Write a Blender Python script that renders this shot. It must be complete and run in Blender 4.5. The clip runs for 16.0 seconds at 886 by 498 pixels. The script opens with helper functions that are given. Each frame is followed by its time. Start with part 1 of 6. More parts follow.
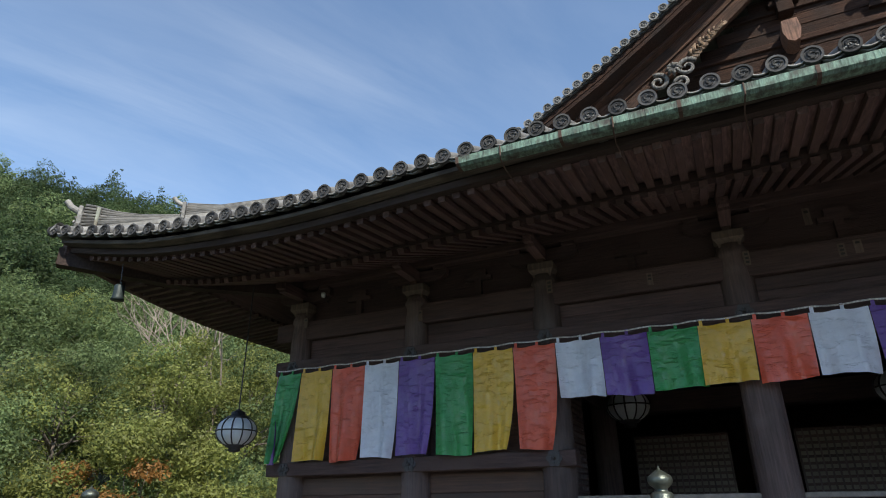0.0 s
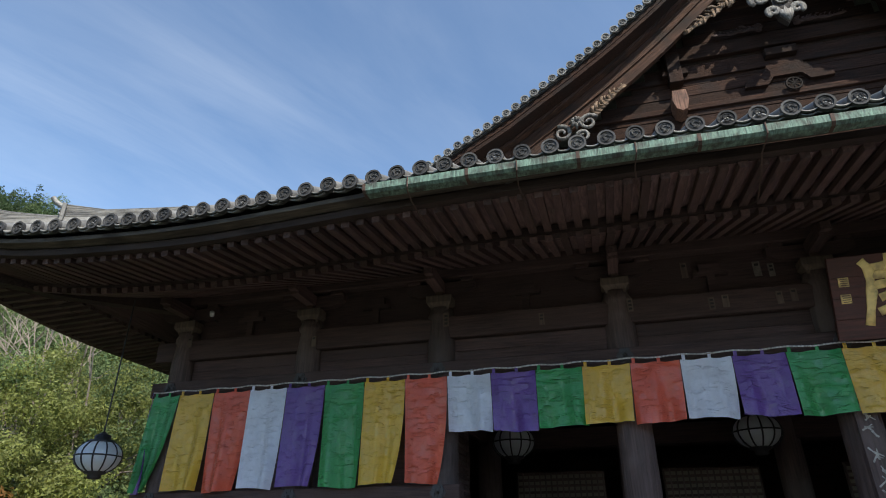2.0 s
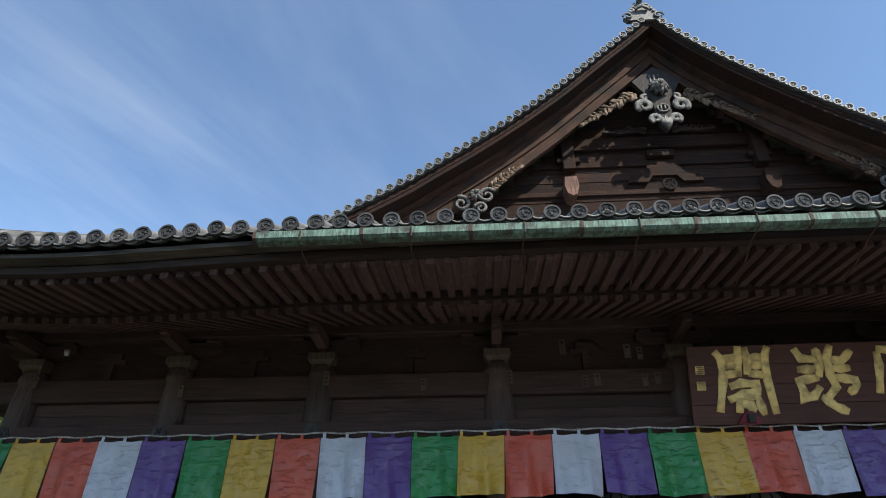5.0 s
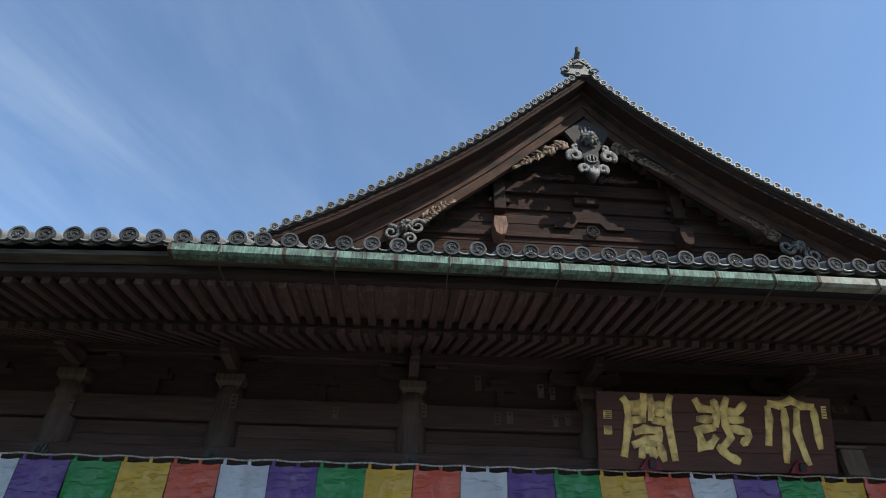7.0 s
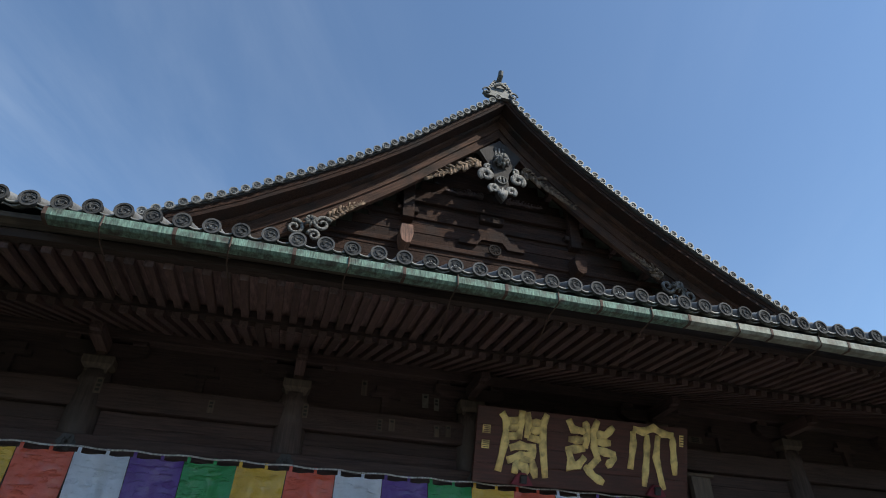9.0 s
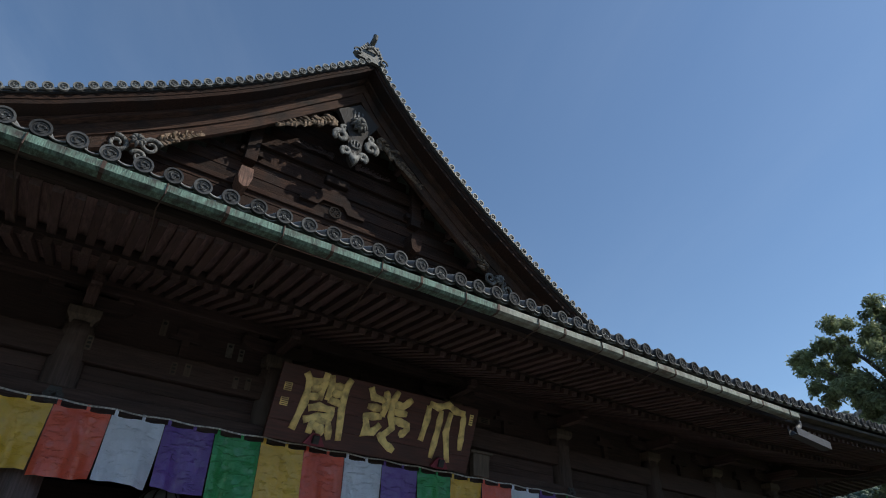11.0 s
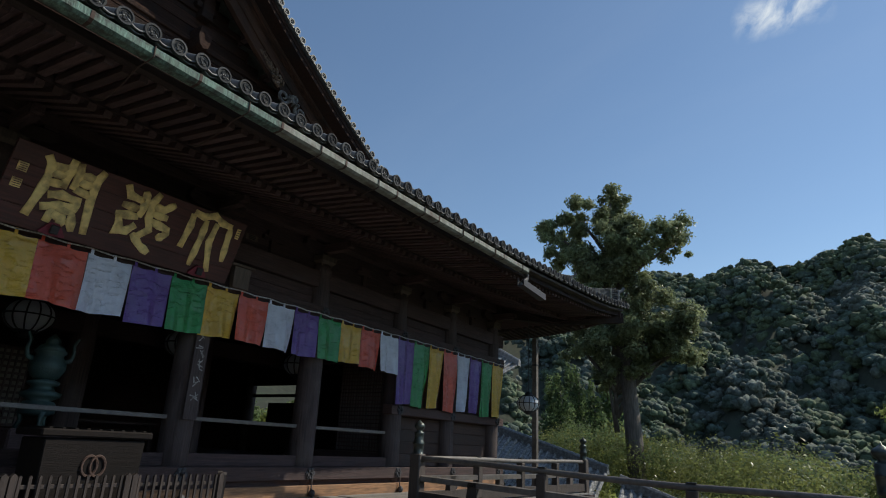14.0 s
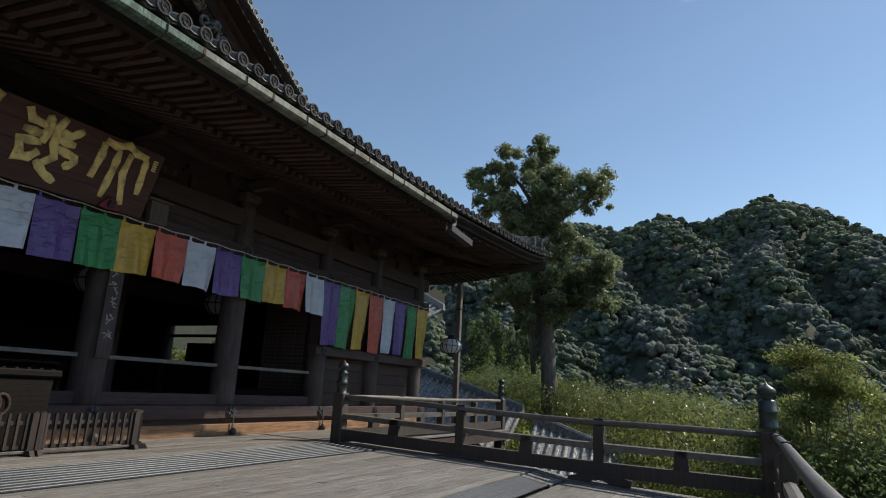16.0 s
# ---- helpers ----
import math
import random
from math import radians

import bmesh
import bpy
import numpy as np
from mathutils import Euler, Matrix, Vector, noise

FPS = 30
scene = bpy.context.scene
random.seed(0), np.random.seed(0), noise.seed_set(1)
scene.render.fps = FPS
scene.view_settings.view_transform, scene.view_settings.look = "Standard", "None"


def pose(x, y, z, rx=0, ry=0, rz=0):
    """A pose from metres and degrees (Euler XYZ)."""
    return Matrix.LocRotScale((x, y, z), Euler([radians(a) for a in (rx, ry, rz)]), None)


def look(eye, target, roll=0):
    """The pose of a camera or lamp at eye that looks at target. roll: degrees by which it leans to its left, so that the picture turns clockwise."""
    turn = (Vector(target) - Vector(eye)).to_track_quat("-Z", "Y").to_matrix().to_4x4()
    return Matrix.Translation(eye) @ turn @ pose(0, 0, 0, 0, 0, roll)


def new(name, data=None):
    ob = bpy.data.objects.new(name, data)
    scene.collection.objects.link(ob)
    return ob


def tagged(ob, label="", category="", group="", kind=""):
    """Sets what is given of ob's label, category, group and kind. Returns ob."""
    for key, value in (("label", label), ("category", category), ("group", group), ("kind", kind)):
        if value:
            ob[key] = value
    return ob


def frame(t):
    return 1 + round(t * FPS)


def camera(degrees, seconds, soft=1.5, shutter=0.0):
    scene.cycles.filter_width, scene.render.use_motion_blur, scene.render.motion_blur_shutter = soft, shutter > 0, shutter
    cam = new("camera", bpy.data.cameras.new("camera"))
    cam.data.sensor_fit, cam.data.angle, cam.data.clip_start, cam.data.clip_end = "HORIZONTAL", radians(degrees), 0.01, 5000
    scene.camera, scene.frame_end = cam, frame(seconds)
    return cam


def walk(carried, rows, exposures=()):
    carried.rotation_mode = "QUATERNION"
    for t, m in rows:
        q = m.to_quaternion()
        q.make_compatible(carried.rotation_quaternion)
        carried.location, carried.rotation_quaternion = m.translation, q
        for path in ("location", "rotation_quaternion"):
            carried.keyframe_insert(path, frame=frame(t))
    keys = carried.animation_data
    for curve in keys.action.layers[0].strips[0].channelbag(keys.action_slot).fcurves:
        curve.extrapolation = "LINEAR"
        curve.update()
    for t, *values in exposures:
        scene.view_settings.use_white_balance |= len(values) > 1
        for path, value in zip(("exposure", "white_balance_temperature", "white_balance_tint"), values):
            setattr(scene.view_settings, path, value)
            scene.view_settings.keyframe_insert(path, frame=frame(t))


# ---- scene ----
cam = camera(72.7, 16.0, soft=1.0)
EXPOSURES = [(0, 1.20, 7000, 7), (4, 1.25, 6850, 7), (8, 1.05, 6650, 5), (10.5, 0.60, 6600, 5), (12.5, 0.26, 6600, 5), (14, 0.28, 6850, 5), (16, 0.45, 7200, 6)]
PATH = [
    (0, (-5.141, -9.327, 1.322), (-5.916, -7.662, 2.113), -0.6),
    (0.5, (-5.162, -9.307, 1.341), (-5.852, -7.608, 2.14), -0.6),
    (1, (-5.146, -9.306, 1.332), (-5.748, -7.583, 2.149), -0.4),
    (1.5, (-5.118, -9.309, 1.303), (-5.646, -7.577, 2.151), -0.2),
    (2, (-5.111, -9.325, 1.308), (-5.571, -7.589, 2.188), -0.3),
    (2.5, (-5.093, -9.327, 1.308), (-5.492, -7.591, 2.219), -0.2),
    (3, (-5.075, -9.339, 1.31), (-5.416, -7.608, 2.251), -0.1),
    (3.5, (-5.078, -9.325, 1.32), (-5.357, -7.598, 2.29), -0.1),
    (4, (-5.067, -9.334, 1.338), (-5.287, -7.614, 2.335), -0.1),
    (6.5, (-4.996, -9.367, 1.339), (-4.932, -7.708, 2.455), 0.4),
    (7, (-4.991, -9.356, 1.345), (-4.864, -7.713, 2.478), 0.5),
    (7.5, (-4.964, -9.355, 1.348), (-4.772, -7.726, 2.492), 0.6),
    (8, (-4.95, -9.36, 1.335), (-4.69, -7.745, 2.486), 0.8),
    (10.5, (-4.825, -9.367, 1.306), (-4.046, -7.913, 2.436), 1.5),
    (11, (-4.772, -9.378, 1.27), (-3.851, -7.976, 2.358), 1.9),
    (11.5, (-4.785, -9.393, 1.277), (-3.716, -8.034, 2.282), 2.1),
    (12, (-4.772, -9.425, 1.268), (-3.595, -8.098, 2.192), 2.3),
    (12.5, (-4.735, -9.459, 1.245), (-3.463, -8.176, 2.101), 2.6),
    (13, (-4.723, -9.519, 1.206), (-3.351, -8.29, 1.984), 2.8),
    (13.5, (-4.707, -9.468, 1.194), (-3.226, -8.321, 1.895), 2.7),
    (14, (-4.702, -9.495, 1.178), (-3.132, -8.424, 1.801), 2.9),
    (14.5, (-4.681, -9.505, 1.157), (-3.047, -8.492, 1.706), 3.1),
    (15, (-4.683, -9.491, 1.153), (-2.999, -8.529, 1.644), 3.1),
    (15.5, (-4.683, -9.482, 1.151), (-2.967, -8.568, 1.618), 3.1),
    (16, (-4.707, -9.487, 1.138), (-2.972, -8.605, 1.599), 2.9),
]
walk(cam, [(t, look(eye, target, roll)) for t, eye, target, roll in PATH], EXPOSURES)

# ---- world and sun ----
SUN_AZ, SUN_EL = 132.0, 44.2          # degrees clockwise from +y, degrees up
world = bpy.data.worlds.new("sky")
scene.world = world
world.use_nodes = True
wn, wl = world.node_tree.nodes, world.node_tree.links
wn.clear()
w_out, w_bg = wn.new("ShaderNodeOutputWorld"), wn.new("ShaderNodeBackground")
w_sky = wn.new("ShaderNodeTexSky")
w_sky.sky_type, w_sky.sun_disc = "NISHITA", False
w_sky.sun_elevation, w_sky.sun_rotation = radians(SUN_EL), radians(SUN_AZ)
w_sky.air_density, w_sky.dust_density, w_sky.ozone_density, w_sky.altitude = 1.0, 0.15, 3.2, 400
w_bg.inputs["Strength"].default_value = 0.11
# thin cirrus: the view direction laid on a flat layer high up
w_co, w_sep = wn.new("ShaderNodeTexCoord"), wn.new("ShaderNodeSeparateXYZ")
wl.new(w_co.outputs["Generated"], w_sep.inputs[0])


def w_math(op, a, b):
    node = wn.new("ShaderNodeMath")
    node.operation = op
    for n, v in enumerate((a, b)):
        if isinstance(v, (int, float)):
            node.inputs[n].default_value = v
        else:
            wl.new(v, node.inputs[n])
    return node.outputs[0]


w_up = w_math("MAXIMUM", w_sep.outputs[2], 0.05)
w_flat = wn.new("ShaderNodeCombineXYZ")
wl.new(w_math("DIVIDE", w_sep.outputs[0], w_up), w_flat.inputs[0])
wl.new(w_math("DIVIDE", w_sep.outputs[1], w_up), w_flat.inputs[1])


def w_noise(turn, stretch, scale, detail, lo, hi):
    m = wn.new("ShaderNodeMapping")
    m.vector_type = "TEXTURE"
    m.inputs["Rotation"].default_value[2] = radians(turn)
    m.inputs["Scale"].default_value = [1 / q for q in stretch]
    wl.new(w_flat.outputs[0], m.inputs[0])
    n = wn.new("ShaderNodeTexNoise")
    n.inputs["Scale"].default_value, n.inputs["Detail"].default_value, n.inputs["Roughness"].default_value = scale, detail, 0.6
    n.inputs["Distortion"].default_value = 0.4
    wl.new(m.outputs[0], n.inputs["Vector"])
    r = wn.new("ShaderNodeMapRange")
    r.inputs["From Min"].default_value, r.inputs["From Max"].default_value = lo, hi
    wl.new(n.outputs[0], r.inputs[0])
    return r.outputs[0]


w_streak = w_noise(66, (0.55, 1.7, 1), 1.5, 10, 0.38, 0.84)
w_patch = w_noise(50, (0.6, 1.2, 1), 0.8, 3, 0.36, 0.70)
w_west = wn.new("ShaderNodeMapRange")      # the cirrus lies to the north-west
w_west.inputs["From Min"].default_value, w_west.inputs["From Max"].default_value = 0.6, -0.75
wl.new(w_sep.outputs[0], w_west.inputs[0])
w_cloud = w_math("MULTIPLY", w_math("MULTIPLY", w_streak, w_patch), w_math("ADD", w_math("MULTIPLY", w_west.outputs[0], 0.25), 0.05))
w_dot = wn.new("ShaderNodeVectorMath")      # one small cumulus shred in the east
w_dot.operation = "DOT_PRODUCT"
w_dot.inputs[1].default_value = (0.814, 0.012, 0.581)
wl.new(w_co.outputs["Generated"], w_dot.inputs[0])
w_spot = wn.new("ShaderNodeMapRange")
w_spot.inputs["From Min"].default_value, w_spot.inputs["From Max"].default_value = 0.9980, 0.9997
wl.new(w_dot.outputs["Value"], w_spot.inputs[0])
w_flatten = wn.new("ShaderNodeMapRange")
w_flatten.inputs["From Min"].default_value, w_flatten.inputs["From Max"].default_value = 0.028, 0.006
wl.new(w_math("ABSOLUTE", w_math("SUBTRACT", w_sep.outputs[2], 0.588), 0.0), w_flatten.inputs[0])
w_shred = w_noise(20, (1, 2.2, 1), 9.0, 7, 0.36, 0.72)
w_cloud = w_math("MAXIMUM", w_cloud, w_math("MULTIPLY", w_math("MULTIPLY", w_math("MULTIPLY", w_spot.outputs[0], w_flatten.outputs[0]), w_shred), 0.85))
w_mix = wn.new("ShaderNodeMixRGB")
w_mix.inputs[2].default_value = (6.2, 6.6, 7.2, 1)
wl.new(w_cloud, w_mix.inputs[0])
wl.new(w_sky.outputs[0], w_mix.inputs[1])
wl.new(w_mix.outputs[0], w_bg.inputs[0])
wl.new(w_bg.outputs[0], w_out.inputs[0])

sun = new("sun", bpy.data.lights.new("sun", "SUN"))
sun.data.energy, sun.data.angle, sun.data.color = 3.0, radians(0.53), (1.0, 0.95, 0.87)
SUN_DIR = Vector((math.sin(radians(SUN_AZ)) * math.cos(radians(SUN_EL)), math.cos(radians(SUN_AZ)) * math.cos(radians(SUN_EL)), math.sin(radians(SUN_EL))))
sun.matrix_world = look(SUN_DIR * 60, (0, 0, 0))

# ---- materials ----


def material(name, base, rough=0.7, metal=0.0, grain=(1, 1, 1), scale=6.0, vary=0.35, stain=0.3, stain_scale=0.8, bump=0.3,
             second=None, random_shift=0.0, spec=0.5, island=False, coords="Object", fine=30.0, sheen=0.0, through_light=0.0, relief=0.02):
    """A surface with grain, broad stains, fine relief and, where wanted, a difference from piece to piece."""
    mat = bpy.data.materials.new(name)
    mat.use_nodes = True
    nt = mat.node_tree
    n, l = nt.nodes, nt.links
    b = n["Principled BSDF"]
    co = n.new("ShaderNodeTexCoord")
    vec = n.new("ShaderNodeNewGeometry").outputs["Position"] if coords == "World" else co.outputs[coords]
    oi = n.new("ShaderNodeObjectInfo")
    rnd = n.new("ShaderNodeNewGeometry").outputs["Random Per Island"] if island else oi.outputs["Random"]
    shift = n.new("ShaderNodeVectorMath")
    shift.operation = "MULTIPLY_ADD"
    comb = n.new("ShaderNodeCombineXYZ")
    for k in range(3):
        l.new(rnd, comb.inputs[k])
    shift.inputs[1].default_value = (37, 53, 71) if not island else (0, 0, 0)
    l.new(comb.outputs[0], shift.inputs[0])
    l.new(vec, shift.inputs[2])
    mp = n.new("ShaderNodeMapping")
    mp.inputs["Scale"].default_value = grain
    l.new(shift.outputs[0], mp.inputs[0])
    g = n.new("ShaderNodeTexNoise")
    g.inputs["Scale"].default_value, g.inputs["Detail"].default_value, g.inputs["Roughness"].default_value = scale, 8, 0.62
    l.new(mp.outputs[0], g.inputs["Vector"])
    st = n.new("ShaderNodeTexNoise")
    st.inputs["Scale"].default_value, st.inputs["Detail"].default_value = stain_scale, 5
    l.new(shift.outputs[0], st.inputs["Vector"])
    base = Vector(base)
    other = Vector(second) if second else base * 0.45
    ramp = n.new("ShaderNodeMapRange")
    ramp.inputs["From Min"].default_value, ramp.inputs["From Max"].default_value = 0.3, 0.7
    l.new(g.outputs[0], ramp.inputs[0])
    m1 = n.new("ShaderNodeMixRGB")
    m1.inputs[1].default_value = (*(base * (1 - vary)), 1)
    m1.inputs[2].default_value = (*[min(1, c * (1 + vary)) for c in base], 1)
    l.new(ramp.outputs[0], m1.inputs[0])
    ramp2 = n.new("ShaderNodeMapRange")
    ramp2.inputs["From Min"].default_value, ramp2.inputs["From Max"].default_value = 0.46, 0.7
    ramp2.inputs["To Max"].default_value = stain
    l.new(st.outputs[0], ramp2.inputs[0])
    m2 = n.new("ShaderNodeMixRGB")
    m2.inputs[2].default_value = (*other, 1)
    l.new(ramp2.outputs[0], m2.inputs[0])
    l.new(m1.outputs[0], m2.inputs[1])
    last = m2.outputs[0]
    if random_shift:
        hv = n.new("ShaderNodeHueSaturation")
        mr = n.new("ShaderNodeMapRange")
        mr.inputs["To Min"].default_value, mr.inputs["To Max"].default_value = 1 - random_shift, 1 + random_shift
        l.new(rnd, mr.inputs[0])
        l.new(mr.outputs[0], hv.inputs["Value"])
        mh = n.new("ShaderNodeMapRange")
        mh.inputs["To Min"].default_value, mh.inputs["To Max"].default_value = 0.5 - random_shift * 0.05, 0.5 + random_shift * 0.05
        l.new(g.outputs[0], mh.inputs[0])
        l.new(mh.outputs[0], hv.inputs["Hue"])
        l.new(last, hv.inputs["Color"])
        last = hv.outputs[0]
    l.new(last, b.inputs["Base Color"])
    rr = n.new("ShaderNodeMapRange")
    rr.inputs["To Min"].default_value, rr.inputs["To Max"].default_value = max(0.05, rough - 0.15), min(1, rough + 0.15)
    l.new(g.outputs[0], rr.inputs[0])
    l.new(rr.outputs[0], b.inputs["Roughness"])
    b.inputs["Metallic"].default_value = metal
    b.inputs["Specular IOR Level"].default_value = spec
    if sheen:
        b.inputs["Sheen Weight"].default_value = sheen
    if bump:
        f = n.new("ShaderNodeTexNoise")
        f.inputs["Scale"].default_value, f.inputs["Detail"].default_value = fine, 6
        l.new(mp.outputs[0], f.inputs["Vector"])
        ad = n.new("ShaderNodeMath")
        l.new(f.outputs[0], ad.inputs[0])
        l.new(g.outputs[0], ad.inputs[1])
        bp = n.new("ShaderNodeBump")
        bp.inputs["Strength"].default_value, bp.inputs["Distance"].default_value = bump, relief
        l.new(ad.outputs[0], bp.inputs["Height"])
        l.new(bp.outputs[0], b.inputs["Normal"])
    if through_light:
        tr, mx = n.new("ShaderNodeBsdfTranslucent"), n.new("ShaderNodeMixShader")
        l.new(last, tr.inputs[0])
        mx.inputs[0].default_value = through_light
        l.new(b.outputs[0], mx.inputs[1])
        l.new(tr.outputs[0], mx.inputs[2])
        l.new(mx.outputs[0], n["Material Output"].inputs[0])
    return mat


OLD_WOOD = material("old_dark_wood", (0.064, 0.037, 0.035), 0.78, grain=(0.35, 6, 6), scale=5, vary=0.6, stain=0.75, second=(0.078, 0.047, 0.043), random_shift=0.25, coords="World", bump=0.6)
OLD_WOOD_Y = material("old_dark_wood_along_depth", (0.084, 0.052, 0.050), 0.85, grain=(6, 0.35, 6), scale=5, vary=0.5, stain=0.8, second=(0.078, 0.046, 0.040), random_shift=0.3, coords="World", bump=0.5, spec=0.3)
# soffit far lighter than the rafters: its colour makes up for light missing in the gaps
SOFFIT_WOOD = material("lightened_soffit_wood", (0.23, 0.155, 0.150), 0.85, grain=(6, 0.35, 6), scale=5, vary=0.5, stain=0.7, second=(0.06, 0.04, 0.038), coords="World", bump=0.4, spec=0.3)
OLD_WOOD_Z = material("old_dark_wood_upright", (0.072, 0.048, 0.046), 0.75, grain=(6, 6, 0.3), scale=5, vary=0.55, stain=0.8, second=(0.115, 0.088, 0.082), stain_scale=1.6, random_shift=0.25, coords="World", bump=0.6)
EAVE_WOOD = material("dark_eave_timber", (0.036, 0.025, 0.023), 0.85, grain=(0.35, 6, 6), scale=5, vary=0.6, stain=0.6, second=(0.06, 0.042, 0.036), coords="World", spec=0.25)
WORN_EDGE = material("worn_grey_eave_board", (0.085, 0.070, 0.058), 0.85, grain=(0.3, 6, 6), scale=5, vary=0.6, stain=0.9, second=(0.028, 0.022, 0.020), stain_scale=1.6, coords="World", spec=0.25)
RED_WOOD = material("reddish_board", (0.07, 0.037, 0.027), 0.75, grain=(0.3, 7, 7), scale=5, vary=0.45, stain=0.8, second=(0.05, 0.036, 0.03), random_shift=0.35, coords="World")
# dark reddish weathered wood, darkened further to stand for the shade under the verge
GABLE_WOOD = material("shade_darkened_gable_wood", (0.036, 0.018, 0.013), 0.9, grain=(0.4, 5, 8), scale=5, vary=0.7, stain=0.95, second=(0.022, 0.017, 0.016), stain_scale=1.1, random_shift=0.3, bump=0.7, coords="World", spec=0.2)
BARGE_WOOD = material("weathered_bargeboard", (0.078, 0.040, 0.028), 0.85, grain=(0.16, 4, 11), scale=6, vary=0.85, stain=1.0, second=(0.026, 0.020, 0.018), stain_scale=1.3, bump=1.0, spec=0.3)
SPLIT_WOOD = material("split_bare_wood", (0.20, 0.105, 0.075), 0.85, grain=(9, 9, 0.5), scale=4, vary=0.7, stain=0.7, second=(0.06, 0.04, 0.035), stain_scale=3, bump=0.8)
PALE_WOOD = material("pale_cut_wood", (0.115, 0.085, 0.068), 0.8, grain=(6, 6, 0.6), scale=4, vary=0.4, stain=0.6, second=(0.07, 0.05, 0.04))
# near black: the shade that should cover the chest is put into its colour
CHEST_WOOD = material("shade_darkened_chest_wood", (0.013, 0.0095, 0.0085), 0.8, grain=(0.35, 6, 6), scale=5, vary=0.4, stain=0.5, spec=0.2)
RAIL_WOOD = material("weathered_rail_wood", (0.15, 0.13, 0.115), 0.5, grain=(1, 1, 1), scale=9, vary=0.35, stain=0.5, second=(0.075, 0.058, 0.05), random_shift=0.2, coords="World")
POST_WOOD = material("dark_post_wood", (0.080, 0.060, 0.050), 0.65, grain=(6, 6, 0.4), scale=5, vary=0.35, stain=0.5, random_shift=0.2)
DECK_WOOD = material("grey_deck_board", (0.245, 0.226, 0.210), 0.55, grain=(0.25, 9, 9), scale=4, vary=0.35, stain=0.6, second=(0.15, 0.125, 0.105), stain_scale=1.3, random_shift=0.22, bump=0.6, coords="World")
FENCE_WOOD = material("brown_picket_wood", (0.040, 0.028, 0.024), 0.7, grain=(7, 7, 0.4), scale=5, vary=0.45, stain=0.5, random_shift=0.35)
TILE = material("grey_clay_tile", (0.135, 0.133, 0.13), 0.55, scale=9, vary=0.4, stain=0.7, second=(0.25, 0.243, 0.23), stain_scale=3, bump=0.35, random_shift=0.3)
# darker copy of TILE, with the shade of the tile fronts put into its colour
TILE_DARK = material("grey_clay_tile_shaded_face", (0.046, 0.046, 0.049), 0.8, scale=14, vary=0.4, stain=0.6, second=(0.11, 0.107, 0.103), stain_scale=5, bump=0.3, random_shift=0.35, spec=0.2)
BLUE_TILE = material("silver_grey_roof_tile", (0.24, 0.236, 0.23), 0.27, scale=9, vary=0.35, stain=0.5, second=(0.38, 0.375, 0.37), bump=0.2, random_shift=0.25)
COPPER = material("verdigris_copper", (0.115, 0.188, 0.150), 0.75, scale=14, vary=0.75, stain=1.0, second=(0.045, 0.040, 0.034), stain_scale=7.5, bump=0.6, grain=(2.2, 1, 0.45), coords="World")
COPPER_BROWN = material("brown_grey_weathered_copper", (0.23, 0.245, 0.205), 0.7, scale=11, vary=0.4, stain=1.0, second=(0.10, 0.075, 0.055), stain_scale=4.2, bump=0.4, grain=(1.6, 1, 0.5), coords="World")
RUST = material("rusted_iron", (0.07, 0.040, 0.030), 0.85, scale=12, vary=0.4, stain=0.5)
IRON = material("black_iron", (0.05, 0.05, 0.055), 0.5, metal=0.6, scale=12, vary=0.3)
BOSS = material("grey_iron_boss", (0.055, 0.052, 0.056), 0.6, metal=0.1, scale=12, vary=0.3)
GREY_METAL = material("dull_grey_cap_metal", (0.085, 0.095, 0.087), 0.42, metal=0.75, scale=6, vary=0.3, stain=0.5, second=(0.1, 0.13, 0.11))
STEEL = material("galvanised_grate", (0.115, 0.12, 0.13), 0.45, metal=0.4, scale=10, vary=0.25, stain=0.5, bump=0.08)
BRONZE = material("green_bronze", (0.05, 0.088, 0.080), 0.5, metal=0.25, scale=5, vary=0.35, stain=0.7, second=(0.035, 0.05, 0.048))
PLAQUE = material("dark_red_lacquer_board", (0.080, 0.026, 0.022), 0.55, grain=(0.4, 5, 5), scale=5, vary=0.5, stain=0.5, second=(0.036, 0.014, 0.011))
GOLD = material("worn_gold_leaf", (0.92, 0.68, 0.28), 0.45, metal=0.0, scale=9, vary=0.15, stain=0.85, second=(0.22, 0.13, 0.07), stain_scale=5.5)
PENDANT_WOOD = material("streaked_pendant_wood", (0.034, 0.027, 0.025), 0.8, grain=(9, 9, 0.4), scale=5, vary=0.7, stain=0.8, second=(0.03, 0.024, 0.022), stain_scale=3, bump=0.7)
# both carvings: weathering, plus crevice shade painted in as fine dark blotches
CARVED = material("carved_weathered_wood", (0.18, 0.12, 0.08), 0.85, scale=14, vary=0.75, stain=1.0, second=(0.03, 0.022, 0.018), stain_scale=7, bump=1.0)
SILVERED = material("silvered_carving", (0.16, 0.152, 0.145), 0.6, grain=(3, 3, 0.6), scale=12, vary=0.85, stain=1.0, second=(0.02, 0.018, 0.018), stain_scale=6, bump=1.0)
FADED_WHITE = material("faded_white_paint", (0.36, 0.34, 0.31), 0.9, scale=20, vary=0.4, stain=0.7, second=(0.10, 0.085, 0.075), stain_scale=9)
PAPER = material("aged_paper_slip", (0.17, 0.15, 0.13), 0.9, scale=14, vary=0.3, stain=0.7, stain_scale=6)
INK = material("ink", (0.03, 0.028, 0.026), 0.8, scale=10, vary=0.2)
WHITE_GLASS = material("milky_lantern_panel", (0.66, 0.70, 0.74), 0.35, scale=3, vary=0.08, stain=0.1, bump=0.05, through_light=0.25)
